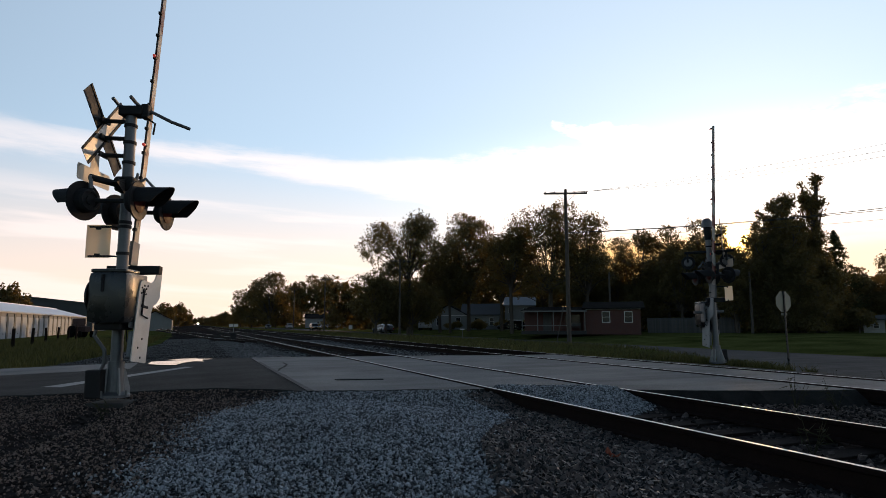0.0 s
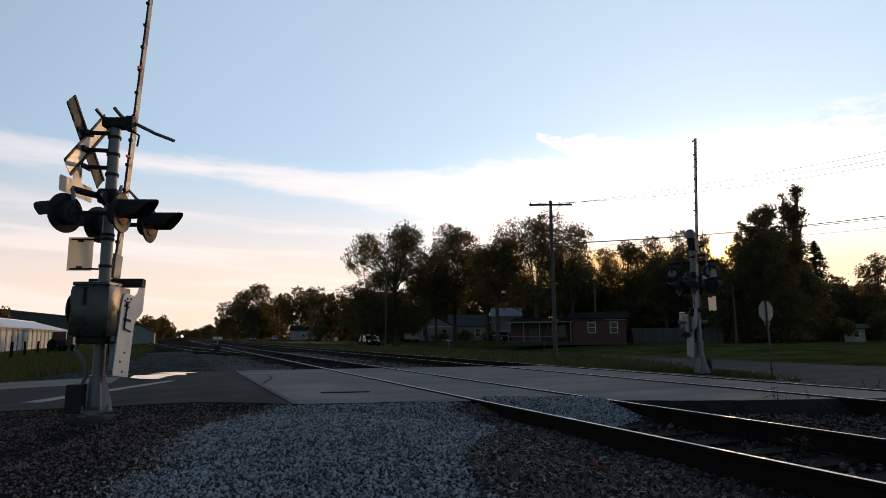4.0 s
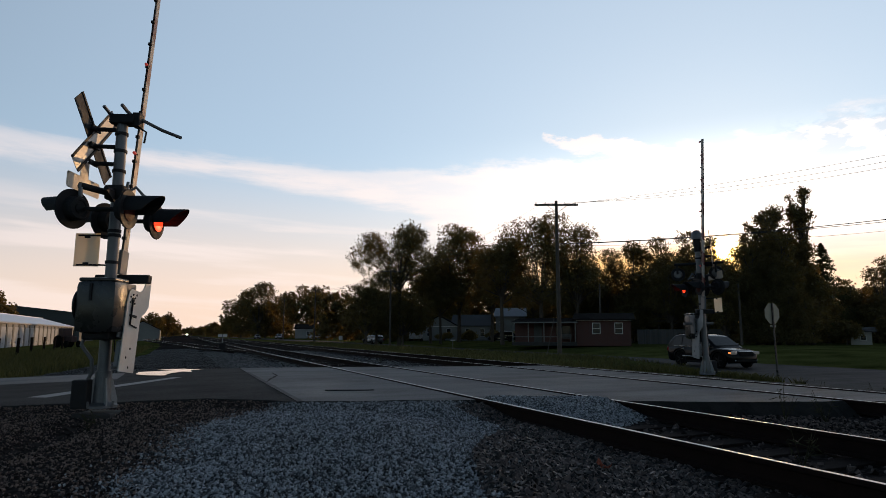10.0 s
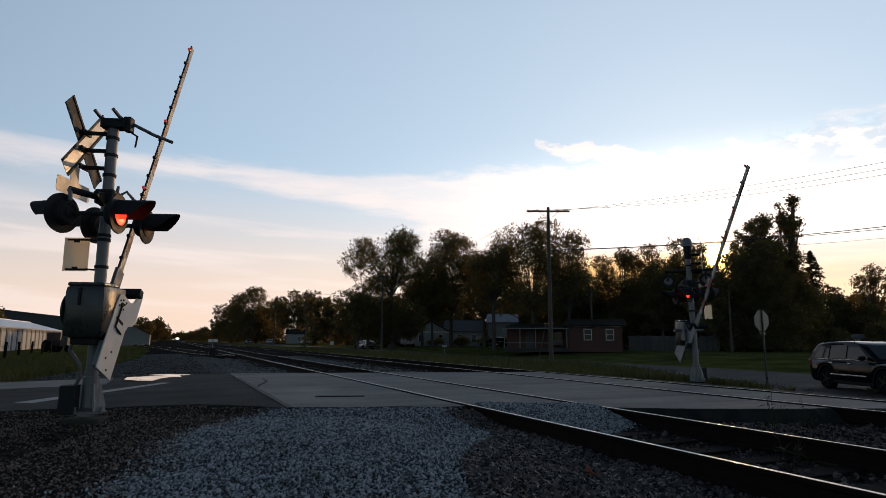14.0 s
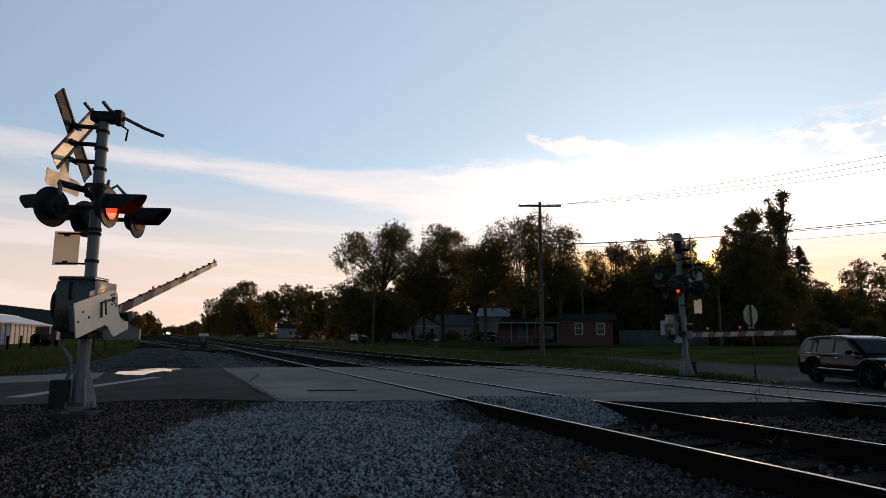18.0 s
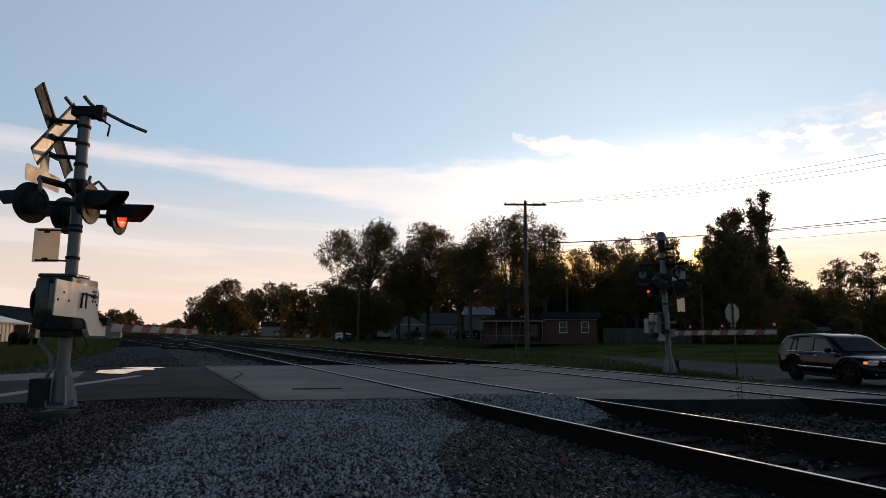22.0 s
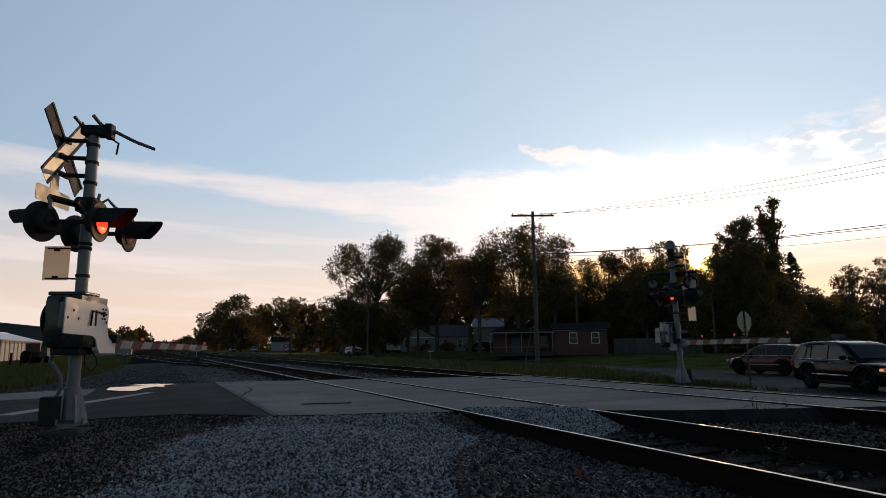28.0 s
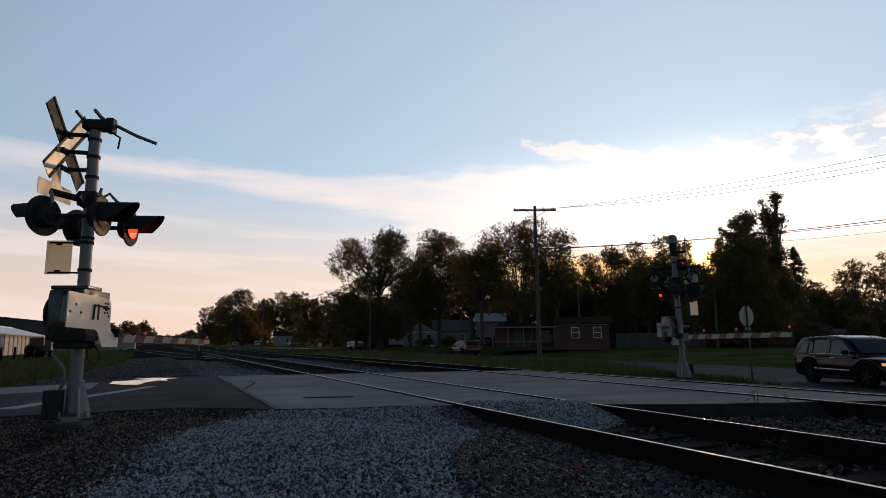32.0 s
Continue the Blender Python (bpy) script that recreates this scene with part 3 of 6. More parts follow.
def strip(name, xs, lo, hi, zf, material, rows=10, thick=0.1, lift=0.0, slope=0.0, side=None):
    """A paved strip between two edge curves, with thickness."""
    vs, fs = [], []
    for x in xs:
        for j in range(rows + 1):
            y = lo(x) + (hi(x) - lo(x)) * j / rows
            vs.append((x, y, zf(x, y) + lift))
    n = rows + 1
    for i in range(len(xs) - 1):
        for j in range(rows):
            fs.append((i * n + j, (i + 1) * n + j, (i + 1) * n + j + 1, i * n + j + 1))
    m0 = len(vs)
    rim = [i * n for i in range(len(xs))] + [(len(xs) - 1) * n + j for j in range(1, n)] + [i * n + rows for i in range(len(xs) - 2, -1, -1)] + [j for j in range(rows - 1, 0, -1)]
    for q in rim:
        x, y, z = vs[q]
        vs.append((x, y - (slope if q % n == 0 else 0.0), z - thick))
    for k in range(len(rim)):
        l = (k + 1) % len(rim)
        fs.append((rim[l], rim[k], m0 + k, m0 + l))
    ob = raw(name, vs, fs, [material] + ([side] if side else []))
    if side:
        for f in ob.data.polygons[len(fs) - len(rim):]:
            f.material_index = 1
    return ob


RAILS = (3.69, 5.195, 8.05, 9.52)
near_y = lambda x: lerp(NEAR_EDGE, x) + 0.10 * noise.noise((x * 1.7, 0, 5)) + 0.06 * noise.noise((x * 6.3, 0, 8))
far_y = lambda x: lerp(FAR_EDGE, x) + 0.1 * noise.noise((x * 1.7, 9, 5))
road_h = lambda x, y: lerp(ROAD_Z, x) + 0.006 * noise.noise((x * 0.9, y * 0.9, 1))
rl = strip("road_west", steps([(-60, -8, 4), (-8, 1.45, 0.15)]), near_y, far_y, road_h, M_ASPH, 24, 0.12, 0.0, 0.2, M_EDGE)
tagged(rl, "dark worn asphalt road sloping up to the tracks", "road", kind="structure")
rr = strip("road_east", steps([(9.62, 26, 0.5)]), near_y, far_y, road_h, M_ASPH, 16, 0.12, 0.0, 0.2, M_EDGE)
tagged(rr, "dark asphalt road falling away beyond the tracks", "road", kind="structure")
crossing = thing("crossing_surface", pose(0, 0, 0), "worn grey asphalt level crossing between the rails", "road", kind="structure")
for a, b in ((1.46, 3.645), (3.80, 5.15), (5.245, 8.005), (8.16, 9.475), (9.565, 9.62)):
    s = strip("slab", steps([(a, b, 0.1)]), near_y, far_y, lambda x, y: -0.019 + 0.003 * noise.noise((x, y, 2)), M_CROSS, 24, 0.19, 0.0, 0.22, M_EDGE)
    s.parent = crossing
# the road that runs beside the railway
side_z = lambda x, y: -0.895 + (0.0035 * max(0, min(y - 15, 150)) if y > 0 else 0) * 0.6 - 0.012 * abs(x - 29) * 0.5
sr = strip("side_road", steps([(25.0, 33.0, 2)]), lambda x: -80.0, lambda x: 420.0, side_z, M_SIDE, 120, 0.25)
tagged(sr, "grey asphalt road running beside the railway", "road", kind="structure")
apron = raw("junction_apron", [(x, y, -0.893) for x, y in ((17.5, 11.0), (19.6, 16.5), (21.2, 20.0), (25.1, 26.0), (25.1, -4.0), (17.5, 0.0))] + [(x, y, -1.1) for x, y in ((17.5, 11.0), (19.6, 16.5), (21.2, 20.0), (25.1, 26.0), (25.1, -4.0), (17.5, 0.0))],
            [(5, 4, 3, 2, 1, 0)] + [(i, (i + 1) % 6, 6 + (i + 1) % 6, 6 + i) for i in range(6)], [M_SIDE])
tagged(apron, "grey asphalt where the crossing road meets the side road", "road", kind="structure")


stop = raw("stop_line", [(x, y, road_h(x, y) + 0.006) for x, y in ((-2.10, 11.38), (-1.80, 11.10), (0.10, 14.12), (-0.07, 14.36))], [(0, 1, 2, 3)], [M_LINE])
tagged(stop, "worn white stop line painted across the road", "road marking", kind="structure")


def puddle(cx, cy, pts, name):
    z = road_h(cx, cy) + 0.012
    vs = [(cx + x, cy + y, z) for x, y in pts]
    ob = raw(name, vs, [tuple(range(len(vs)))], [M_PUDDLE])
    return tagged(ob, "shallow rain puddle on the asphalt reflecting the sky", "puddle", kind="structure")


# ---- tracks ----
def rail_mesh(bm, x, pts_y, xf):
    """One rail: flat-bottomed section swept along xf(y)."""
    sec = [(-0.065, -0.165), (0.065, -0.165), (0.065, -0.150), (0.012, -0.138), (0.010, -0.045), (0.034, -0.032), (0.034, -0.006), (0.028, -0.001), (0.017, 0.0), (-0.022, 0.0), (-0.028, -0.001), (-0.034, -0.006), (-0.034, -0.032), (-0.010, -0.045), (-0.012, -0.138), (-0.065, -0.150)]
    prev = None
    for y in pts_y:
        ring = [bm.verts.new((xf(y) + a, y, b)) for a, b in sec]
        if prev:
            for i in range(len(sec)):
                j = (i + 1) % len(sec)
                f = bm.faces.new((prev[i], prev[j], ring[j], ring[i]))
                f.material_index = 1 if i == 8 else 0
        prev = ring
    return bm


def rail(parent, name, xf, ys):
    ob = part(name, rail_mesh(bmesh.new(), 0, ys, xf), M_RAIL, parent)
    ob.data.materials.append(M_RAILTOP)
    return ob


long_y = steps([(-60, 60, 6), (60, 300, 20), (300, 1500, 200)])
TIE = bpy.data.meshes.new("tie")
_bm = B((0, 0, 0), (2.55, 0.225, 0.17), None, 0.012)
_bm.to_mesh(TIE)
_bm.free()
TIE.materials.append(M_TIE)


def track(label, x0, x1):
    th = thing("railway_track", pose(0, 0, 0), label, "railway track", "parallel tracks")
    rail(th, "rail", lambda y: x0, long_y)
    rail(th, "rail", lambda y: x1, long_y)
    c = (x0 + x1) / 2
    y = -12.0
    while y < 60:
        if not (lerp(NEAR_EDGE, c) - 0.3 < y < lerp(FAR_EDGE, c) + 0.3):
            o = new("tie", TIE)
            o.matrix_basis = pose(c + random.uniform(-0.05, 0.05), y, -0.253, 0, 0, random.uniform(-1.5, 1.5))
            o.parent = th
        y += 0.53
    bm = bmesh.new()
    while y < 220:
        box(bm, (c, y, -0.25), (2.55, 0.225, 0.17))
        y += 0.53
    tagged(part("far_ties", bm, M_TIE, th), kind="stuff")
    return th


track("near railway track with shiny worn rail heads on dark timbers", RAILS[0], RAILS[1])
track("far railway track with shiny worn rail heads on dark timbers", RAILS[2], RAILS[3])
siding = thing("siding_track", pose(0, 0, 0), "rusty siding track branching off beside the main line", "railway track")
for off in (0.0, -1.5):
    rail(siding, "rail", lambda y, off=off: lerp([(30, 3.6), (60, 1.2), (110, -3.8), (400, -7)], y) + off * min(1, max(0, (y - 30) / 10)), steps([(34, 120, 4), (120, 400, 40)]))


# ---- loose stone ----
def stones(name, pts, size, spread, material, label, chunky=False):
    """Broken stones, one irregular eight-sided piece at each place."""
    n = len(pts)
    rs = np.random.RandomState(len(name) + n)
    base = np.array([(1, 0, 0), (-1, 0, 0), (0, 1, 0), (0, -1, 0), (0, 0, 1), (0, 0, -1)], float)
    f = np.array([(0, 2, 4), (2, 1, 4), (1, 3, 4), (3, 0, 4), (2, 0, 5), (1, 2, 5), (3, 1, 5), (0, 3, 5)])
    if chunky:
        base = np.array([(a, b, c) for a in (-0.72, 0.72) for b in (-0.72, 0.72) for c in (-0.72, 0.72)])
        f = np.array([(0, 1, 3, 2), (4, 6, 7, 5), (0, 4, 5, 1), (2, 3, 7, 6), (0, 2, 6, 4), (1, 5, 7, 3)])
    nv = len(base)
    v = np.repeat(base[None], n, 0) * rs.uniform(0.7, 1.2, (n, nv, 1))
    v += rs.normal(0, 0.16, v.shape)
    sc = size * np.clip(rs.lognormal(0, spread, (n, 1, 1)), 0.45, 1.65) * rs.uniform(0.6, 1.1, (n, 1, 3))
    v *= sc
    q = rs.normal(size=(n, 4))
    q /= np.linalg.norm(q, axis=1)[:, None]
    w, x, y, z = q.T
    R = np.stack([1 - 2 * (y * y + z * z), 2 * (x * y - z * w), 2 * (x * z + y * w), 2 * (x * y + z * w), 1 - 2 * (x * x + z * z), 2 * (y * z - x * w), 2 * (x * z - y * w), 2 * (y * z + x * w), 1 - 2 * (x * x + y * y)], 1).reshape(n, 3, 3)
    v = np.einsum("nij,nkj->nki", R, v) + np.asarray(pts)[:, None, :]
    fs = (f[None] + nv * np.arange(n)[:, None, None]).reshape(-1, f.shape[1])
    me = bpy.data.meshes.new(name)
    me.from_pydata(v.reshape(-1, 3).tolist(), [], fs.tolist())
    me.materials.append(material)
    return tagged(new(name, me), label, "gravel", kind="stuff")


def scatter(n, x0, x1, y0, y1, keep, sink=0.0):
    out = []
    for _ in range(n):
        x, y = random.uniform(x0, x1), random.uniform(y0, y1)
        if y > y0 + 0.8 * random.random() and keep(x, y):
            out.append((x, y, ground_z(x, y) + random.uniform(-0.012, 0.012) - sink))
    return out


wob = lambda x, y: 0.25 * noise.noise((x * 1.6, y * 1.6, 7))
LIGHT_W = [(2.5, -0.85), (4.66, -0.35), (5.95, -0.12), (7.2, 0.25), (7.9, 0.75), (8.3, 1.2)]      # western rim of the pale heap
LIGHT_E = [(2.5, 1.6), (3.5, 2.0), (4.35, 2.35), (5.0, 2.75), (5.7, 3.35), (6.2, 3.5), (8, 3.5)]


def pale(x, y):
    """Inside the heap; its rim thins out into the stones beside it."""
    a, b = x - lerp(LIGHT_W, y) - wob(x, y), lerp(LIGHT_E, y) + wob(y, x) - x
    d = min(a, b)
    return y < near_y(x) + 0.03 and (d > 0.25 or random.random() < math.exp((d - 0.25) * (8.0 if a < b else 9.0)))


def dark(x, y):
    return x > lerp(LIGHT_E, y) - 0.25 and not in_road(x, y, 0.0) and all(abs(x - r) > 0.06 for r in RAILS)


def brown(x, y):
    return x < lerp(LIGHT_W, y) + 0.3 + wob(x, y) and y < near_y(x) + 0.12 - 0.2 * random.random()


stones("pale_gravel", scatter(190000, -1.8, 3.6, 2.2, 8.4, pale), 0.0114, 0.38, M_GRAVEL, "pale grey crushed stone heaped beside the rail")
spill = lambda x, y: 3.75 + 1.5 * max(0.0, y - 5.25) ** 0.5 + wob(x, y) - x      # depth inside the spill's rim
stones("pale_gravel_between_rails", [(x, y, z + min(0.06, 0.10 * spill(x, y))) for x, y, z in scatter(34000, 3.75, 5.15, 5.1, 7.4, lambda x, y: y < near_y(x) + 0.03 and spill(x, y) > -0.25 * random.random() ** 2)], 0.0125, 0.32, M_GRAVEL, "pale grey crushed stone spilled between the rails")
stones("brown_gravel", scatter(95000, -4.5, 2.2, 2.5, 10.7, brown), 0.0105, 0.36, M_BROWN, "dark brown gravel and dirt round the signal's foot")
stones("dark_ballast", scatter(40000, 1.3, 3.62, 1.2, 7.2, dark), 0.0185, 0.30, M_BALLAST, "dark coarse railway ballast beside the rail", True)
stones("track_ballast", scatter(46000, 3.75, 11.2, 1.6, 8.0, lambda x, y: dark(x, y) and (5.75 < x < 7.5 or x > 9.9 or random.random() < 0.13)), 0.020, 0.30, M_BALLAST2, "dark coarse railway ballast between the tracks", True)
stones("far_ballast", scatter(20000, 1.2, 11.2, 14.5, 40, lambda x, y: not in_road(x, y) and all(abs(x - r) > 0.06 for r in RAILS) and (not (3.7 < x < 5.2 or 8.1 < x < 9.5) or random.random() < 0.3)), 0.032, 0.35, M_LOT, "grey railway ballast beyond the crossing")
stones("yard_gravel", scatter(60000, -4.5, 2.2, 16.5, 46, lambda x, y: dirt_amount(x, y) > 0.5 and not in_road(x, y, 0.2)), 0.013, 0.4, M_LOT, "grey gravel of the yard beside the siding")
stones("rock_spill", scatter(900, 1.4, 3.6, 17.0, 24, lambda x, y: not in_road(x, y, 0.1)), 0.05, 0.45, M_LOT, "spilled rocks on the shoulder of the track")
pale_lane = strip("pale_lane", steps([(-40, -1.15, 1.2)]), lambda x: far_y(x) - 2.6 + 0.05 * (x + 1), lambda x: far_y(x) - 0.25, road_h, M_LANE, 8, 0.02, 0.006)
tagged(pale_lane, "paler worn lane of the asphalt road", "road", kind="structure")
puddle(0, 0, [(-0.86, 15.6), (-0.84, 16.5), (-0.45, 16.7), (-0.07, 17.0), (0.24, 17.4), (0.53, 17.3), (0.75, 16.4), (0.44, 15.93), (0.13, 16.32), (-0.12, 15.72), (-0.26, 14.92), (-0.57, 15.06)], "puddle")
puddle(0, 0, [(-0.49, 17.3), (-0.15, 17.6), (0.24, 17.6), (0.14, 17.15), (-0.24, 17.1)], "puddle")
seam = strip("tar_seam", steps([(1.425, 1.50, 0.04)]), lambda x: 8.0, lambda x: 14.6, lambda x, y: -0.014, M_BLACK, 12, 0.02, 0.006)
tagged(seam, "dark open joint between road and crossing", "road", kind="structure")
crack = strip("sunken_patch", steps([(2.1, 2.8, 0.1)]), lambda x: 9.42 - 0.25 * (x - 2.1), lambda x: 9.52 - 0.25 * (x - 2.1) + 0.05 * math.sin(x * 9), lambda x, y: -0.012, M_BLACK, 2, 0.02, 0.006)
tagged(crack, "narrow dark sunken patch in the crossing surface", "road", kind="structure")


def fissure(x, y, heading, length, width, seed, label="dark ragged crack in the worn paving"):
    """A ragged crack: a thin dark ribbon that wanders and swells."""
    rs = np.random.RandomState(seed)
    a, vs, n = radians(heading), [], max(6, int(length / 0.06))
    for i in range(n + 1):
        w_ = width * (0.25 + rs.uniform(0.2, 1.0)) * (1 - abs(2 * i / n - 1) ** 3)
        c, d = math.cos(a), math.sin(a)
        for e in (-w_ - 0.002, w_ + 0.002):
            px_, py_ = x - d * e, y + c * e
            top = -0.016 if 1.5 < px_ < 9.6 else road_h(px_, py_) + 0.002
            vs.append((px_, py_, top + 0.003))
        x, y, a = x + c * length / n, y + d * length / n, a + rs.normal(0, 0.10) + (radians(heading) - a) * 0.2
    fs = [(2 * i, 2 * i + 2, 2 * i + 3, 2 * i + 1) for i in range(n)]
    return tagged(raw("pavement_crack", vs, fs, [M_EDGE]), label, "crack", "cracks in the paving", kind="structure")


for i, q in enumerate(((1.44, 8.5, 88, 2.6, 0.035), (1.47, 11.2, 91, 3.2, 0.028), (-0.4, 11.2, 25, 1.5, 0.014), (0.3, 10.2, -30, 1.0, 0.012))):
    fissure(*q, 40 + i)
M_RAG = mat("faded_orange_plastic", (0.26, 0.06, 0.028), 0.7, 0, 0.3, 20, 90, 0.2)
bm = bmesh.new()
bmesh.ops.create_grid(bm, x_segments=7, y_segments=5, size=0.05)
for v in bm.verts:
    v.co = Vector((v.co.x * 0.5, v.co.y * 1.0, 0.03 + 0.04 * noise.noise(v.co * 30) + 0.5 * abs(v.co.y)))
rag = part("plastic_scrap", bm, M_RAG)
rag.matrix_basis = pose(2.95, 3.9, ground_z(2.95, 3.9) + 0.0, 20, 0, 30)
tagged(rag, "crumpled faded orange plastic scrap lying on ballast", "litter")


# ---- crossing signals ----
def flasher(parent, x, y, z, aim, lit_list=None, size=1.0, case=None):
    """One hooded lamp; aim: degrees by which its face turns from +y, counterclockwise."""
    ax = Matrix.Translation((x, y, z)) @ Matrix.Rotation(radians(aim), 4, "Z") @ Matrix.Rotation(radians(-90), 4, "X") @ Matrix.Scale(size, 4)      # local z leaves the lens, local y points down
    disc = part("background_disc", lathe([(0.06, -0.010), (0.250, -0.012), (0.256, 0.0), (0.250, 0.012), (0.10, 0.012)], ax, 32), M_BLACK, parent)
    part("lamp_case", lathe([(0.01, -0.125), (0.06, -0.125), (0.062, -0.112), (0.10, -0.112), (0.104, -0.126), (0.13, -0.126), (0.15, -0.10), (0.158, -0.012)], ax, 28), case or M_BLACK, disc)
    bm = bmesh.new()
    seg = 22
    inner, outer = [], []
    for i in range(seg + 1):
        a = radians(-14 + 208 * i / seg)
        l = 0.27 + 0.17 * math.sin(a)
        for r, lst in ((0.176, outer), (0.168, inner)):
            lst.append((bm.verts.new(ax @ Vector((r * math.cos(a), -r * math.sin(a), 0.012))), bm.verts.new(ax @ Vector((r * math.cos(a), -r * math.sin(a), l)))))
    for lst in (inner, outer):
        for p, q in zip(lst, lst[1:]):
            bm.faces.new((p[0], q[0], q[1], p[1]))
    for (p, q), (r, s) in zip(zip(inner, inner[1:]), zip(outer, outer[1:])):
        bm.faces.new((p[1], q[1], s[1], r[1]))
    part("hood", bm, M_BLACK, disc)
    part("lens", lathe([(0.01, 0.016), (0.152, 0.016), (0.154, 0.022), (0.10, 0.034), (0.01, 0.040)], ax, 28), M_LENS, disc, "dark red lens", smooth=True)
    if lit_list is not None:
        turn = Matrix.Rotation(radians(aim), 4, "Z")
        glow = part("lamp_glow", lathe([(0.01, -0.006), (0.146, -0.006), (0.148, 0.0), (0.10, 0.010), (0.01, 0.016)], turn @ Matrix.Rotation(radians(-90), 4, "X") @ Matrix.Scale(size * (0.8 if size < 1 else 1.0), 4), 28), M_LIT, disc, "glowing red lamp", smooth=True)
        d = turn @ Vector((0, 1, 0))
        lit_list.append((glow, Vector((x, y, z)) + d * 0.012, d))
        glow.matrix_basis = Matrix.Translation(Vector((x, y, z)) + d * 0.005)
    return disc


def cross_blade(ang, y, z, w=0.23, l=1.28, t=0.006):
    return box(bmesh.new(), (0, y, z), (l, t, w), Matrix.Rotation(radians(ang), 4, "Y"), 0)


GLOWS = {"near": [], "outer": []}


def signal(label, m, east):
    """Mast with cross boards, lamps on a crossarm, and the case that works the barrier. +x: across the road, +y: towards the traffic it faces."""
    s = thing("crossing_signal", m, label, "railway signal", "crossing signals")
    lz = 2.31 if east else 2.515
    az_ = 1.36 if east else 1.38
    part("foundation", B((0, 0, -0.19), (0.48, 0.48, 0.30), None, 0.03), M_CONC, s)
    base = part("mast_base", lathe([(0.19, 0.01), (0.19, 0.04), (0.11, 0.08), (0.098, 0.40), (0.09, 0.42)], Matrix.Identity(4), 20), M_STEEL, s, "galvanised mast foot")
    for i in range(4):
        a = math.pi / 4 + i * math.pi / 2
        part("rib", prism([(0.09, 0.04), (0.19, 0.04), (0.19, 0.10), (0.115, 0.38), (0.09, 0.38)], -0.01, 0.01, "y"), M_DULL, base).matrix_basis = Matrix.Rotation(a, 4, "Z")
        part("bolt", T((0.2 * math.cos(a + 0.4), 0.2 * math.sin(a + 0.4), 0.02), (0.2 * math.cos(a + 0.4), 0.2 * math.sin(a + 0.4), 0.10), 0.016, None, 6), M_STEEL, base)
    part("collar", T((0, 0, 0.40), (0, 0, 0.47), 0.10, None, 20), M_STEEL, base)
    part("junction_box", B((-0.10, 0.18, 0.19), (0.24, 0.2, 0.36), None, 0.025), M_BLACK, s)
    part("mast", T((0, 0, 0.05), (0, 0, 3.83), 0.075, 0.07, 20), M_STEEL, s, "grey steel mast", smooth=True)
    for z in (1.86, 2.22, 2.28, 3.10, 3.38, 3.62):
        part("band", T((0, 0, z), (0, 0, z + 0.04), 0.084, None, 20), M_BLACK, s)
    if not east:
        # top cap with the stays of the old lamp bracket
        cap = part("mast_cap", B((0, -0.02, 3.84), (0.2, 0.32, 0.13), None, 0.02), M_BLACK, s)
        part("clamp", B((0, -0.20, 3.84), (0.14, 0.10, 0.2), None, 0.02), M_BLACK, cap)
        part("stay", rod([(-0.04, 0.10, 3.89), (-0.08, 0.15, 3.92), (-0.19, 0.17, 3.97)], 0.024), M_STEEL, cap)
        part("stay", rod([(0.0, -0.14, 3.89), (-0.08, -0.09, 3.94), (-0.20, -0.07, 3.99)], 0.024), M_STEEL, cap)
        part("stay", rod([(0.02, -0.20, 3.88), (0.20, -0.46, 3.77), (0.36, -0.66, 3.72)], 0.024), M_STEEL, cap)
        part("stay", rod([(0.02, -0.18, 3.77), (0.10, -0.28, 3.71), (0.08, -0.27, 3.55)], 0.014), M_BLACK, cap)
    # cross boards: bare metal backs, one much darker in the west, with dark stiffening rails along their edges
    cz, cy = (3.28, 0.34) if east else (3.56, 0.36)
    for ang, y in ((46, cy + 0.012), (-46, cy - 0.012)):
        b = part("cross_board", cross_blade(ang, y, cz), M_SHEET if ang > 0 and not east else M_ALU, s, "white cross board, bare metal behind")
        if east:
            b.matrix_basis = Matrix.Rotation(radians(-27), 4, "Z")
        mt = Matrix.Rotation(radians(ang), 4, "Y")
        for e in (-1, 1):
            o = mt @ Vector((0, 0, e * 0.108))
            part("edge_rail", box(bmesh.new(), (o.x, y - 0.008, cz + o.z), (1.28, 0.012, 0.034), mt), M_BLACK, b)
    for z in (cz - 0.34, cz - 0.1, cz + 0.14):
        part("bracket", rod([(0, 0.06, z), (-0.02, 0.2, z), (-0.04, cy - 0.02, z)], 0.03), M_BLACK, s)
        part("board_clamp", B((-0.04, cy - 0.035, z), (0.22, 0.03, 0.07), None, 0.008), M_BLACK, s)
    part("track_count_plate", prism([(-0.38, cz - 0.74), (0.38, cz - 0.74), (0.40, cz - 0.71), (0.40, cz - 0.56), (0.38, cz - 0.53), (0.10, cz - 0.53), (0.10, cz - 0.30), (-0.10, cz - 0.30), (-0.10, cz - 0.53), (-0.38, cz - 0.53), (-0.40, cz - 0.56), (-0.40, cz - 0.71)], cy + 0.09, cy + 0.096, "y"), M_PLATE, s, "small aluminium plate below the cross boards")
    # crossarm and lamps
    part("crossarm", rod([(-0.62 if east else -0.30, 0.0, lz + 0.30), (0.62 if east else 0.46, 0.0, lz + 0.30)], 0.035), M_BLACK, s)
    hub = part("crossarm_hub", B((0, 0.0, lz + 0.30), (0.24, 0.24, 0.20), None, 0.03), M_BLACK, s)
    part("cable_elbow", rod([(0.0, -0.14, lz + 0.32), (0.05, -0.22, lz + 0.40), (0.1, -0.30, lz + 0.30), (0.2, -0.42, lz + 0.22)], 0.02), M_STEEL, hub)
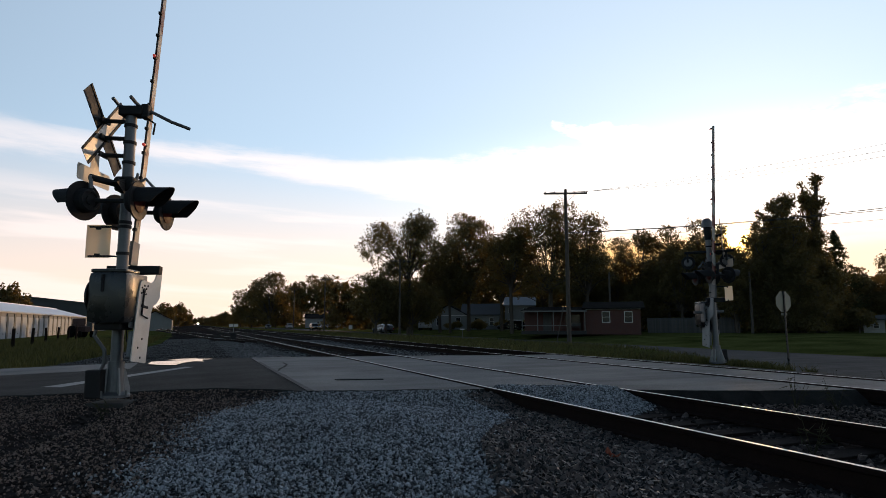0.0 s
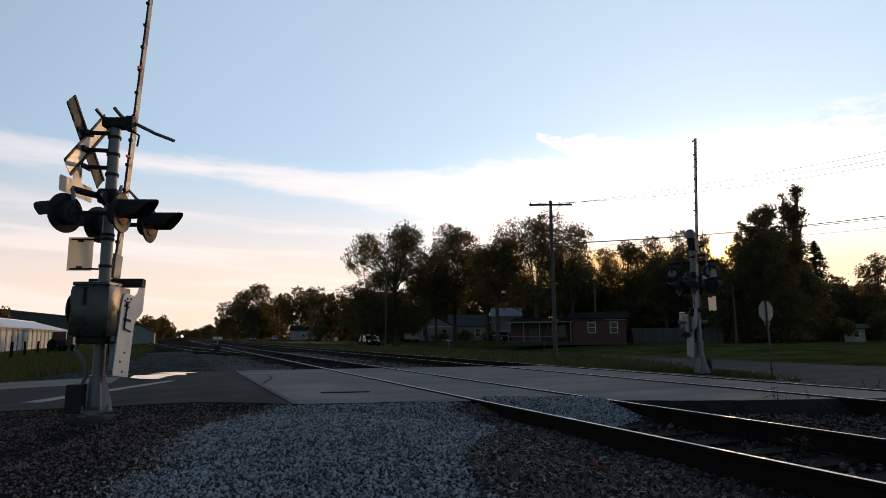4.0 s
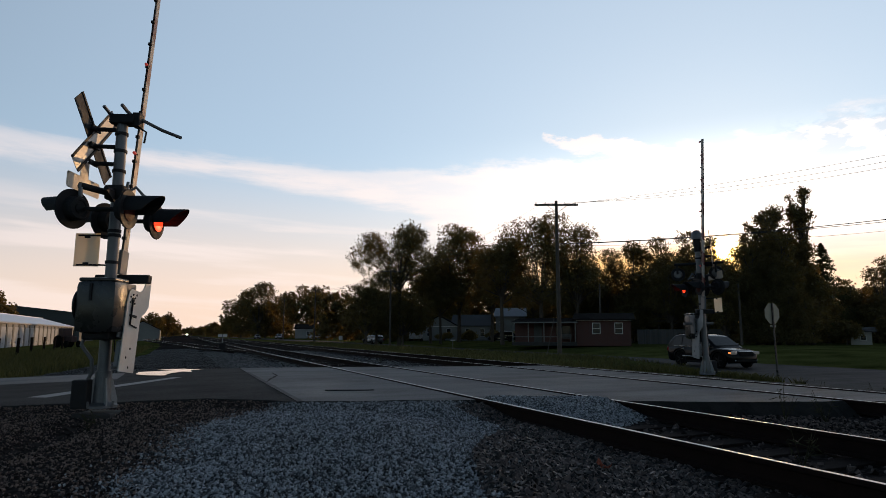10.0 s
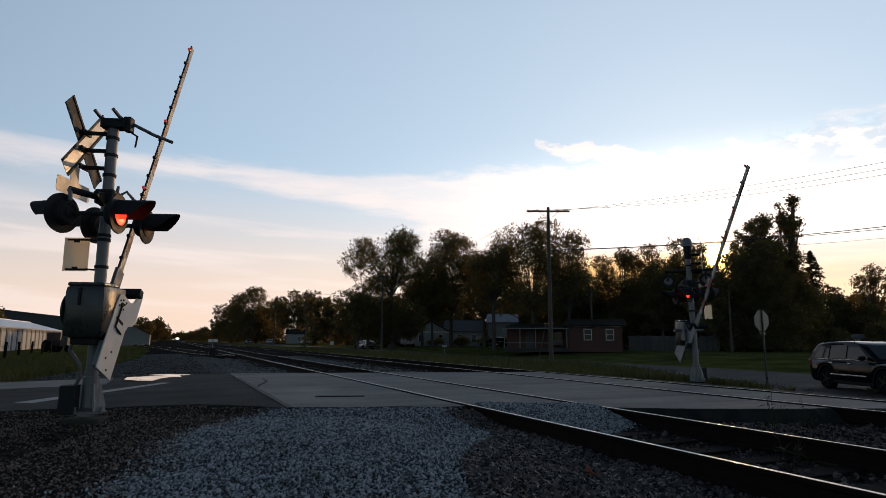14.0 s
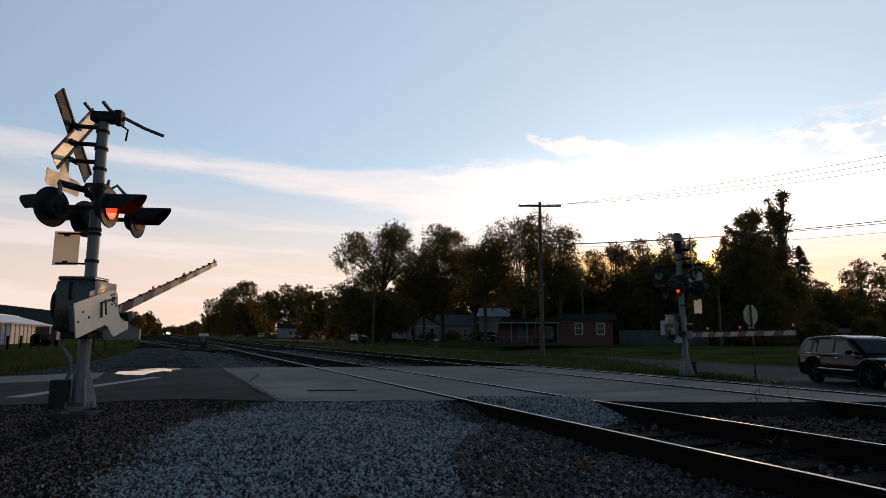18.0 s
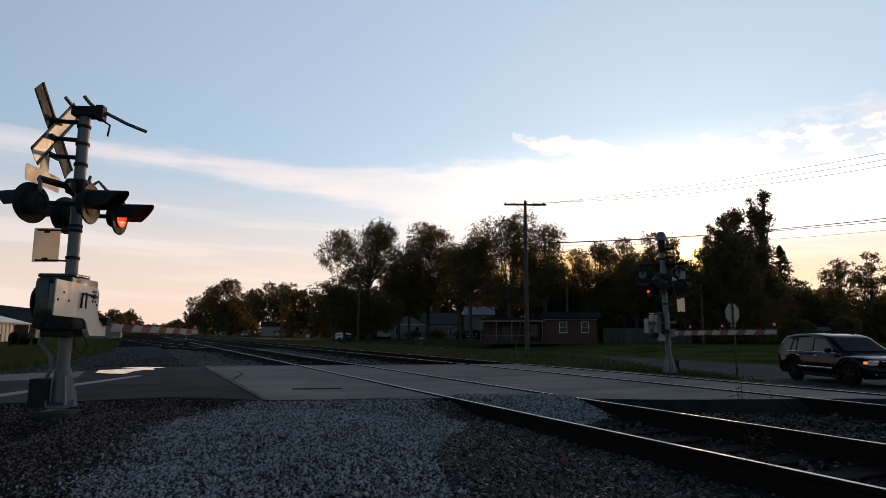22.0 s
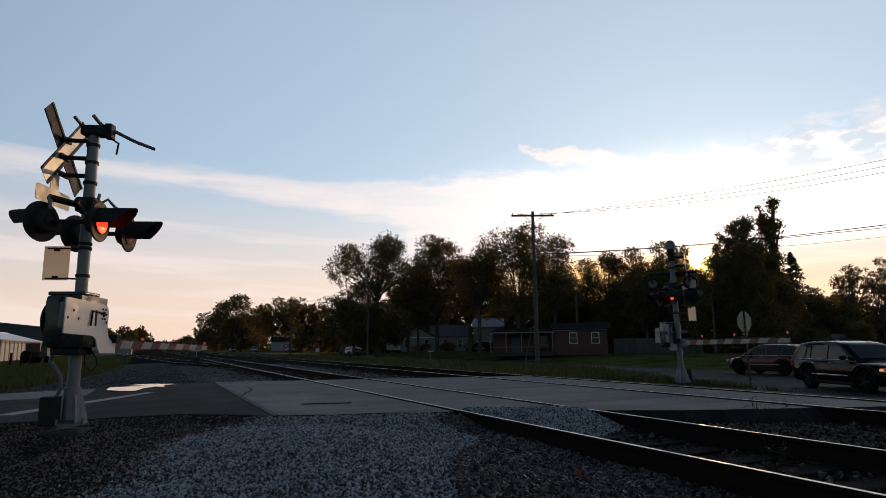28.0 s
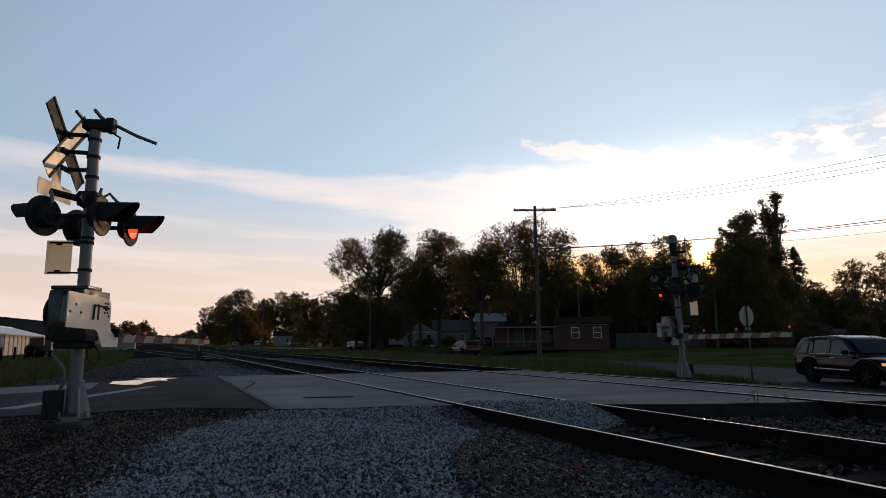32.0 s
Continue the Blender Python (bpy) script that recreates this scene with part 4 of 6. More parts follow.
    part("bracket_arm", rod([(-0.42, 0.27, lz + 0.31), (-0.2, 0.16, lz + 0.30), (0, 0.05, lz + 0.29)], 0.045), M_BLACK, s)
    part("gusset", prism([(-0.10, lz + 0.36), (-0.34, lz + 0.27), (-0.12, lz + 0.16)], -0.03, 0.03, "y"), M_BLACK, hub)
    part("lamp_drop", rod([(-0.42, 0.26, lz + 0.33), (-0.42, 0.25, lz + 0.16)], 0.026), M_STEEL, s)
    for q in (0.06, -0.10):
        part("cable_gland", T((0.03, q, lz + 0.36), (0.03, q - 0.02, lz + 0.47), 0.026, 0.018, 8), M_STEEL, hub)
    for x in (-0.42, 0.42):
        if east or x > 0:
            part("hanger", rod([(x, 0, lz + 0.30), (x, 0, lz)], 0.035), M_BLACK, s)
        part("hanger_arm", rod([(x, -0.25, lz), (x, 0.18, lz)], 0.03), M_BLACK, s)
        key = "near" if x < 0 else "outer"
        if east:
            key = "outer" if x < 0 else "near"
        flasher(s, x, -0.24 if east else -0.36, lz, 180, GLOWS[key], 0.85 if east else 1.0)
        flasher(s, x, 0.27 if east else 0.335, lz, 25 if east else -20, GLOWS[key], 0.85 if east else 1.0)
    if east:
        # second pair, turned to the side road
        d = Vector((0.427, 0.904, 0))
        part("side_crossarm", rod([d * -0.62 + Vector((0, 0, 2.98)), d * 0.62 + Vector((0, 0, 2.98))], 0.035), M_BLACK, s)
        for k in (-0.55, 0.42):
            p = d * k
            part("hanger", rod([(p.x, p.y, 2.98), (p.x, p.y, 2.72)], 0.03), M_BLACK, s)
            flasher(s, p.x - 0.16, p.y + 0.08, 2.72, 65, None, 0.72, M_STEEL)
        part("bell", lathe([(0.01, 0.25), (0.07, 0.24), (0.125, 0.18), (0.145, 0.08), (0.14, 0.0), (0.01, 0.0)], Matrix.Translation((0, 0, 3.65)), 24), M_STEEL, s, "round grey bell", smooth=True)
        part("bell_stem", T((0, 0, 3.3), (0, 0, 3.66), 0.085, 0.10, 16), M_BLACK, s)
    # small sign plate on two brackets
    sx, sy, sz = (0.1, 0.40, 1.84) if east else (-0.06, 0.305, 2.04)
    sg = part("sign_plate", B((sx, sy, sz), (0.42, 0.008, 0.38) if east else (0.008, 0.32, 0.44), None, 0.003), M_FILM, s, "cream-lit back of a small sign")
    for z in (sz - 0.20, sz + 0.19):
        part("sign_bracket", rod([(0, 0.06, z), (-0.02, 0.14, z), (sx, sy - 0.016, z)] if east else [(-0.02, 0.05, z), (-0.075, 0.13, z), (-0.075, 0.42, z)], 0.012), M_BLACK, sg)
        part("bracket_clip", B((sx - 0.012, sy, z + (0.02 if z < sz else -0.02)), (0.016, 0.07, 0.03), None, 0.004), M_BLACK, sg)
    # case of the barrier mechanism
    bx = -0.29
    case = part("mechanism_case", B((bx, -0.07, 1.28), (0.42, 0.50, 0.66), None, 0.09), M_CASE, s, "dark grey rounded steel case", smooth=True)
    part("case_lid", B((bx, -0.07, 1.615), (0.38, 0.44, 0.05), None, 0.02), M_CASE, case)
    part("case_latch", B((bx - 0.215, -0.02, 1.46), (0.03, 0.03, 0.22), None, 0.008), M_BLACK, case)
    part("case_bulge", lathe([(0.01, 0), (0.22, 0.0), (0.22, 0.02), (0.19, 0.035), (0.01, 0.035)], Matrix.Translation((bx, 0.175, 1.30)) @ Matrix.Rotation(radians(-90), 4, "X"), 24), M_CASE, case, smooth=True)
    part("case_foot", B((bx + 0.1, -0.04, 0.93), (0.36, 0.34, 0.12), None, 0.03), M_BLACK, case)
    part("shaft", T((-0.07, -0.5 if east else -0.335, az_), (-0.07, 0.3, az_), 0.04, None, 12), M_STEEL, case)
    part("clamp_plate", B((-0.06, -0.28, 1.34), (0.3, 0.05, 0.5), None, 0.02), M_STEEL, case)
    part("conduit", rod([(-0.2, 0.16, 0.95), (-0.2, 0.20, 0.80), (-0.16, 0.08, 0.62), (-0.14, 0.08, 0.46), (-0.12, 0.14, 0.34)], 0.024), M_STEEL, s)
    part("cable_loop", rod([(0.05, -0.12, 0.96), (0.10, -0.2, 0.84), (0.10, -0.22, 0.74), (0.05, -0.18, 0.66), (0.0, -0.12, 0.72), (0.0, -0.1, 0.9)], 0.008), M_BLACK, s)
    return s


def barrier(label, m, length, e, paint, py=0.0, lamps=(0.39, 0.645, 0.975), rise=0.145):
    """Barrier arm that turns about its shaft; +x along the arm, which lies e below the shaft when lowered."""
    g = thing("barrier_arm", m, label, "barrier", "barrier arms")
    n = 13
    a0 = 0.62
    step = (length - a0) / n
    for i in range(n):
        a, b = a0 + i * step, a0 + (i + 1) * step
        h = 0.062 - 0.016 * i / n
        k = 0.05
        part("stripe", prism([(a - (k if i else 0), -e - h), (b - (k if i < n - 1 else 0), -e - h), (b + (k if i < n - 1 else 0), -e + h), (a + (k if i else 0), -e + h)], -0.016, 0.016, "y"), M_RED if i % 2 else M_STRIPE, g)
    part("arm_cable", rod([(a0, 0.0, -e + 0.072), (length, 0.0, -e + 0.056)], 0.009), M_BLACK, g)
    for i in range(12):
        x = a0 + 0.3 + i * (length - a0 - 0.4) / 12
        part("cable_clip", B((x, 0, -e + 0.065), (0.04, 0.045, 0.04)), M_BLACK, g)
    for f in lamps:
        x = length * f
        lamp = part("arm_lamp_base", T((x, 0, -e + 0.03), (x, 0, -e + rise - 0.025), 0.024, 0.024, 10), M_BLACK, g)
        part("arm_lamp", lathe([(0.005, -0.03), (0.018, -0.026), (0.024, 0.0), (0.019, 0.024), (0.005, 0.034)], Matrix.Translation((x, 0, -e + rise)), 14), M_TIP, lamp, "small red lamp", smooth=True)
    # cross beam between the two side plates; the arm is bolted to its middle
    part("cross_beam", B((0.34, -0.06 + py * 0.5, -e + 0.05), (0.11, 0.72 - py, 0.11), None, 0.012), M_BLACK, g)
    part("arm_root", B((0.58, 0.0, -e), (0.34, 0.05, 0.20), None, 0.01), M_STEEL, g)
    py += 0.115
    plate = [(-0.92, 0.14), (-0.05, 0.13), (0.10, 0.10), (0.14, 0.04), (0.14, -0.20), (0.19, -0.29), (0.27, -0.33), (0.40, -0.33), (0.40, -0.49), (-0.02, -0.49), (-0.10, -0.42), (-0.16, -0.32), (-0.24, -0.28), (-0.92, -0.27)]
    pl = part("side_plate", prism(plate, py - 0.476, py - 0.462, "y"), paint, g, "white painted counterweight plate")
    part("inner_plate", prism([(0.06, 0.16), (-0.50, 0.20), (-0.50, -0.04), (0.06, -0.10)], py - 0.44, py - 0.42, "y"), M_STEEL, g)
    part("counterweight", B((-0.70, py - 0.405, -0.06), (0.34, 0.06, 0.30), None, 0.02), M_STEEL, g)
    part("link_rod", rod([(0.0, py - 0.49, 0.01), (-0.32, py - 0.49, 0.02), (-0.34, py - 0.49, -0.16)], 0.012), M_BLACK, pl)
    for i in range(6):
        a = i * math.pi / 3
        part("bolt", T((0.07 * math.cos(a), py - 0.486, 0.07 * math.sin(a)), (0.07 * math.cos(a), py - 0.47, 0.07 * math.sin(a)), 0.014, None, 6), M_BLACK, pl)
    part("hub", T((0, py - 0.488, 0), (0, py - 0.30, 0), 0.035, None, 12), M_BLACK, pl)
    for x in (-0.20,):
        part("slot", B((x, py - 0.478, -0.06), (0.035, 0.012, 0.20), None, 0.004), M_BLACK, pl)
    for x, z in ((-0.74, 0.0), (-0.62, -0.09), (-0.86, -0.09), (0.08, -0.10)):
        part("hole", T((x, py - 0.482, z), (x, py - 0.47, z), 0.016, None, 8), M_BLACK, pl)
    return g


MAST_W = pose(-0.87, 9.13, -0.11, 0, 0, 90 - 20.8)
MAST_E = pose(12.9, 12.5, -0.22, 0, 0, 90 - 200.7)
signal("grey steel crossing signal with black hooded lamps and dark case", MAST_W, False)
signal("grey steel crossing signal with round bell on top, in roadside weeds", Matrix.Translation((0.06, -0.06, 0)) @ MAST_E @ pose(0, 0, 0, 1.3, 0, 0), True)
ARM_W = barrier("red and white striped crossing barrier with white root plates", MAST_W @ pose(-0.07, 0.025, 1.38), 5.6, 0.355, M_WHITE, 0.0, (0.39, 0.645, 0.975), 0.09)
ARM_E = barrier("red and white striped crossing barrier over the far road", MAST_E @ pose(-0.05, -0.04, 1.36), 4.95, 0.285, M_DULL, 0.24, (0.315, 0.61, 0.99))


# ---- vehicles ----
M_TYRE = mat("tyre_rubber", (0.007, 0.007, 0.007), 0.9, 0, 0.2, 9, 90, 0.1, spec=0.08)
M_RIM = mat("alloy_rim", (0.009, 0.009, 0.010), 0.4, 0.2, 0.15, 9, 90, 0.02, spec=0.2)
M_CARGLASS = mat("dark_car_glass", (0.006, 0.007, 0.008), 0.04, 0.0, 0.1, 2.0, 20.0, 0.0, spec=0.28)
M_CHROME = mat("chrome", (0.6, 0.6, 0.6), 0.15, 1.0, 0.05, 5, 50, 0.0)
M_PLASTIC = mat("black_plastic", (0.008, 0.008, 0.0085), 0.7, 0, 0.2, 9, 90, 0.05, spec=0.12)
M_HEAD = mat("headlamp_glass", (0.35, 0.35, 0.36), 0.12, 0.2, 0.1, 9, 90, 0.0)
M_TAIL = mat("tail_lamp_red", (0.25, 0.012, 0.012), 0.2, 0, 0.1, 9, 90, 0.0)
M_AMBER = mat("amber_lamp", (1.0, 0.30, 0.07), 0.3, emit=0.9, bump=0.0)
M_BEAM = mat("glowing_headlamp", (0.20, 0.19, 0.18), 0.2, emit=0.2, bump=0.0)
M_PAINT_BLACK = mat("black_car_paint", (0.003, 0.0033, 0.0045), 0.10, 0.0, 0.15, 2, 40, 0.0, spec=0.14)
M_PAINT_RED = mat("dark_red_car_paint", (0.07, 0.012, 0.011), 0.15, 0.0, 0.15, 2, 40, 0.0, spec=0.45)
M_PAINT_SILVER = mat("silver_car_paint", (0.20, 0.205, 0.215), 0.25, 0.5, 0.1, 2, 40, 0.0)
M_PAINT_WHITE = mat("white_car_paint", (0.34, 0.34, 0.35), 0.25, 0.0, 0.08, 2, 40, 0.0)


def loft(sections, material, name, parent, label="", closed=True):
    """Skin over rings of equal length."""
    bm = bmesh.new()
    rings = [[bm.verts.new(p) for p in s] for s in sections]
    n = len(rings[0])
    for a, b in zip(rings, rings[1:]):
        for i in range(n if closed else n - 1):
            j = (i + 1) % n
            bm.faces.new((a[i], a[j], b[j], b[i]))
    if closed:
        bm.faces.new(rings[0])
        bm.faces.new(rings[-1])
    return part(name, bm, material, parent, label, smooth=True)


def half_ring(x, w, zs):
    """A ring symmetric about y from (half width, z) pairs, bottom to top."""
    right = [(x, a * w, z) for a, z in zs]
    return right + [(x, -y, z) for x, y, z in reversed(right)]


def car(label, m, paint, L=5.1, W=1.98, Hh=1.78, wb=3.02, wr=0.38, hood=0.98, lamp=M_HEAD, rails=True, amber=False, coupe=0.0):
    """A car along +x: body skin, glasshouse, roof, panes, wheels and trim."""
    c = thing("car", m, label, "car")
    h, w = L / 2, W / 2
    belt = hood + 0.06
    axles = (wb / 2 + 0.12, -wb / 2 + 0.12)
    ra = wr + 0.07
    top = [(-h, belt - 0.34), (-h + 0.04, belt - 0.10), (-h + 0.15, belt - 0.01), (0.7, belt), (1.1, hood + 0.02), (h - 0.75, hood - 0.04), (h - 0.32, hood - 0.12), (h - 0.10, hood - 0.22), (h, hood - 0.36)]
    base = [(-h, 0.52), (-h + 0.1, 0.36), (-h + 0.4, 0.27), (h - 0.5, 0.25), (h - 0.1, 0.28), (h, 0.40)]
    plan = [(-h, 0.80), (-h + 0.06, 0.90), (-h + 0.25, 0.97), (-h + 0.7, 1.0), (0.9, 1.0), (h - 0.6, 0.98), (h - 0.25, 0.90), (h - 0.08, 0.80), (h, 0.64)]
    sec = []
    for x in steps([(-h, -h + 0.3, 0.06), (-h + 0.3, h - 0.3, 0.075), (h - 0.3, h, 0.06)]):
        lo, hi, k = lerp(base, x), lerp(top, x), lerp(plan, x)
        for c0 in axles:
            if abs(x - c0) < ra:
                lo = max(lo, wr + (ra ** 2 - (x - c0) ** 2) ** 0.5)
        hi = max(hi, lo + 0.08)
        u = hi - lo
        sec.append(half_ring(x, w * k, ((0.62, lo), (0.955, lo), (0.985, lo + min(0.07, u * 0.2)), (1.0, lo + u * 0.45), (0.99, lo + u * 0.72), (0.955, hi - min(0.06, u * 0.15)), (0.90, hi - 0.012), (0.60, hi + 0.018), (0.2, hi + 0.026))))
    body = loft(sec, paint, "body", c)
    part("underbody", B((0, 0, 0.56), (L - 0.7, W - 0.62, 0.5), None, 0.05), M_PLASTIC, c)
    roof_f, roof_r = 0.36 - coupe, -h + 0.62 + coupe * 0.6
    line = [(-h + 0.10, belt - 0.03), (-h + 0.22, belt + (Hh - belt) * 0.42), (-h + 0.40 + coupe * 0.4, Hh - 0.20), (roof_r, Hh - 0.07), (roof_r + 0.5, Hh - 0.02), (-0.4, Hh), (-0.02, Hh - 0.02), (roof_f, Hh - 0.085), (roof_f + 0.16, Hh - 0.16), (1.36, hood + 0.02)]
    side = lambda z: w * (0.93 - 0.13 * max(0.0, min(1.0, (z - belt) / (Hh - belt))))
    gh = []
    for x in steps([(-h + 0.10, roof_r, 0.06), (roof_r, roof_f, 0.12), (roof_f, 1.36, 0.08)]):
        z = lerp(line, x)
        z1 = max(belt - 0.04, z - 0.07)
        y1 = side(z1) / w
        gh.append(half_ring(x, w, ((0.93, belt - 0.06), (0.93 if z1 <= belt else (0.93 + y1) / 2, (belt - 0.06 + z1) / 2), (y1, z1), (y1 - 0.03, z - 0.025), (y1 - 0.10, z - 0.004), (y1 * 0.4, z + 0.006))))
    cab = loft(gh, paint, "cabin", c)
    # panes lie a finger's width proud of the cabin
    for s in (1, -1):
        for a, b, a2, b2 in ((roof_f + 0.58, -0.20, roof_f + 0.02, -0.16), (-0.28, -1.16, -0.24, -1.12), (-1.24, -h + 0.46, -1.20, roof_r + 0.12)):
            z2 = Hh - 0.15 if a2 < roof_f else Hh - 0.20
            pts = [(a, s * (side(belt + 0.03) - 0.006), belt + 0.03), (b, s * (side(belt + 0.03) - 0.006), belt + 0.03), (b2, s * (side(z2) - 0.006), z2), (a2, s * (side(z2) - 0.006), z2)]
            bm = bmesh.new()
            lo = [bm.verts.new(p) for p in pts]
            hi = [bm.verts.new((p[0], p[1] + s * 0.02, p[2] + 0.003)) for p in pts]
            bm.faces.new(lo), bm.faces.new(hi)
            for i in range(4):
                bm.faces.new((lo[i], lo[(i + 1) % 4], hi[(i + 1) % 4], hi[i]))
            part("window", bm, M_CARGLASS, c)
        part("window_trim", B((-0.45, s * w * 0.928, belt + 0.0), (2.9, 0.02, 0.025), None, 0.005), M_CHROME, c)
        part("side_moulding", B((-0.15, s * w * 1.0, 0.56), (1.9, 0.03, 0.05), None, 0.01), M_CHROME, c)
        part("sill", B((0, s * w * 0.95, 0.30), (2.2, 0.08, 0.14), None, 0.03), M_PLASTIC, c)
        for x in (0.05, -0.95):
            part("door_handle", B((x - 0.1, s * w * 0.985, belt - 0.13), (0.2, 0.035, 0.035), None, 0.01), M_CHROME, c)
        mir = part("wing_mirror", B((0.78, s * (w + 0.09), belt + 0.08), (0.12, 0.22, 0.15), None, 0.04), paint, c)
        if rails:
            part("roof_rail", rod([(0.0, s * w * 0.72, Hh + 0.0), (-0.1, s * w * 0.72, Hh + 0.05), (-1.6, s * w * 0.72, Hh + 0.03), (-1.75, s * w * 0.72, Hh - 0.03)], 0.02), M_PLASTIC, c)
        part("headlamp", B((h - 0.12, s * w * 0.70, hood - 0.24), (0.22, 0.36, 0.16), Matrix.Rotation(radians(-s * 28), 4, "Z"), 0.04), lamp, c)
        if amber:
            part("side_lamp", B((h - 0.22, s * w * 0.86, hood - 0.24), (0.18, 0.06, 0.09), Matrix.Rotation(radians(-s * 28), 4, "Z"), 0.02), M_AMBER, c, "amber lit side lamp")
        part("fog_lamp", B((h - 0.06, s * w * 0.62, 0.42), (0.08, 0.22, 0.06), None, 0.02), M_CHROME, c)
        part("tail_lamp", B((-h + 0.08, s * w * 0.80, belt - 0.16), (0.16, 0.22, 0.26), None, 0.03), M_TAIL, c)
        for x in (wb / 2 + 0.12, -wb / 2 + 0.12):
            y = s * (w - 0.13)
            ab = bmesh.new()
            rim_ = [[ab.verts.new((x + r * math.cos(q * math.pi / 18), s * (w * 0.992 + d), wr + r * math.sin(q * math.pi / 18))) for r, d in ((ra - 0.005, -0.03), (ra - 0.005, 0.012), (ra + 0.05, 0.010), (ra + 0.055, -0.03))] for q in range(19)]
            for p, q in zip(rim_, rim_[1:]):
                for r in range(3):
                    ab.faces.new((p[r], p[r + 1], q[r + 1], q[r]))
            part("wheel_arch", ab, M_PLASTIC, c, smooth=True)
            wheel = part("wheel", lathe([(0.2, -0.11), (wr - 0.03, -0.11), (wr, -0.08), (wr, 0.08), (wr - 0.03, 0.12), (0.26, 0.125), (0.25, 0.10)], Matrix.Rotation(radians(-90 * s), 4, "X"), 28), M_TYRE, c, "black tyre")
            wheel.matrix_basis = Matrix.Translation((x, y + s * 0.02, wr))
            rb = bmesh.new()
            for k in range(5):
                a = 2 * math.pi * k / 5
                box(rb, (0.13 * math.cos(a), s * 0.115, 0.13 * math.sin(a)), (0.24, 0.02, 0.06), Matrix.Rotation(-a, 4, "Y"))
            tube(rb, (0, s * 0.10, 0), (0, s * 0.13, 0), 0.06, None, 12)
            part("rim", rb, M_RIM, wheel)
            WHEELS.append((c, wheel, wr))
    fx = lambda z: roof_f + 0.16 + (1.20 - roof_f) * (Hh - 0.16 - z) / (Hh - 0.18 - hood)
    ws = [(fx(hood + 0.10), 0.80 * w, hood + 0.10), (fx(hood + 0.10), -0.80 * w, hood + 0.10), (fx(Hh - 0.17), -0.70 * w, Hh - 0.17), (fx(Hh - 0.17), 0.70 * w, Hh - 0.17)]
    za, zb = belt + (Hh - belt) * 0.10, Hh - 0.22
    rw = [(-h + 0.13, 0.72 * w, za), (-h + 0.13, -0.72 * w, za), (-h + 0.385 + coupe * 0.4, -0.66 * w, zb), (-h + 0.385 + coupe * 0.4, 0.66 * w, zb)]
    for pts, nm, d in ((ws, "windscreen", 0.022), (rw, "rear_window", -0.03)):
        bm = bmesh.new()
        lo = [bm.verts.new(p) for p in pts]
        hi = [bm.verts.new((p[0] + d, p[1], p[2] + abs(d))) for p in pts]
        bm.faces.new(lo), bm.faces.new(hi)
        for i in range(4):
            bm.faces.new((lo[i], lo[(i + 1) % 4], hi[(i + 1) % 4], hi[i]))
        part(nm, bm, M_CARGLASS, c)
    part("grille", B((h - 0.02, 0, hood - 0.30), (0.08, 0.9, 0.24), None, 0.03), M_PLASTIC, c)
    part("grille_trim", B((h + 0.0, 0, hood - 0.18), (0.06, 0.95, 0.03), None, 0.01), M_CHROME, c)
    part("bumper", B((h - 0.06, 0, 0.42), (0.16, 1.3, 0.14), None, 0.05), M_PLASTIC, c)
    part("rear_bumper", B((-h + 0.04, 0, 0.50), (0.14, 1.5, 0.16), None, 0.05), M_PLASTIC, c)
    return c


WHEELS = []
SUV_Z = -0.9
SUV = car("black sport utility car with chrome trim and roof rails", pose(27.3, 147, -0.6, 0, 0, -90), M_PAINT_BLACK, 5.0, 1.98, 1.78, 2.93, 0.40, 1.05, M_BEAM, True, True)
RED = car("dark red crossover car on the side road", pose(31, -10, -0.9, 0, 0, 90), M_PAINT_RED, 4.7, 1.86, 1.66, 2.75, 0.36, 0.98, M_HEAD, False)


# ---- trees ----
def leaf_mesh(name, cc, ss, rs, leaf, squash, floor_z, material):
    """Small pointed leaves scattered about the clump centres cc with spreads ss."""
    n = len(cc)
    u = rs.normal(size=(n, 3))
    u *= (rs.uniform(0, 1, n) ** 0.45 / np.linalg.norm(u, axis=1))[:, None]
    pos = cc + u * ss * np.array([1.15, 1.15, squash * 1.8])
    pos[:, 2] = np.maximum(pos[:, 2], floor_z + rs.uniform(0, 0.4, n))
    a = rs.normal(size=(n, 3))
    a /= np.linalg.norm(a, axis=1)[:, None]
    b = np.cross(a, rs.normal(size=(n, 3)))
    b /= np.linalg.norm(b, axis=1)[:, None]
    sz = leaf * rs.uniform(0.6, 1.5, (n, 1))
    v = np.stack([pos - a * sz, pos + b * sz * 0.5, pos + a * sz, pos - b * sz * 0.5], 1).reshape(-1, 3)
    me = bpy.data.meshes.new(name)
    me.from_pydata(v.tolist(), [], np.arange(4 * n).reshape(n, 4).tolist())
    me.materials.append(material)
    return new(name, me)


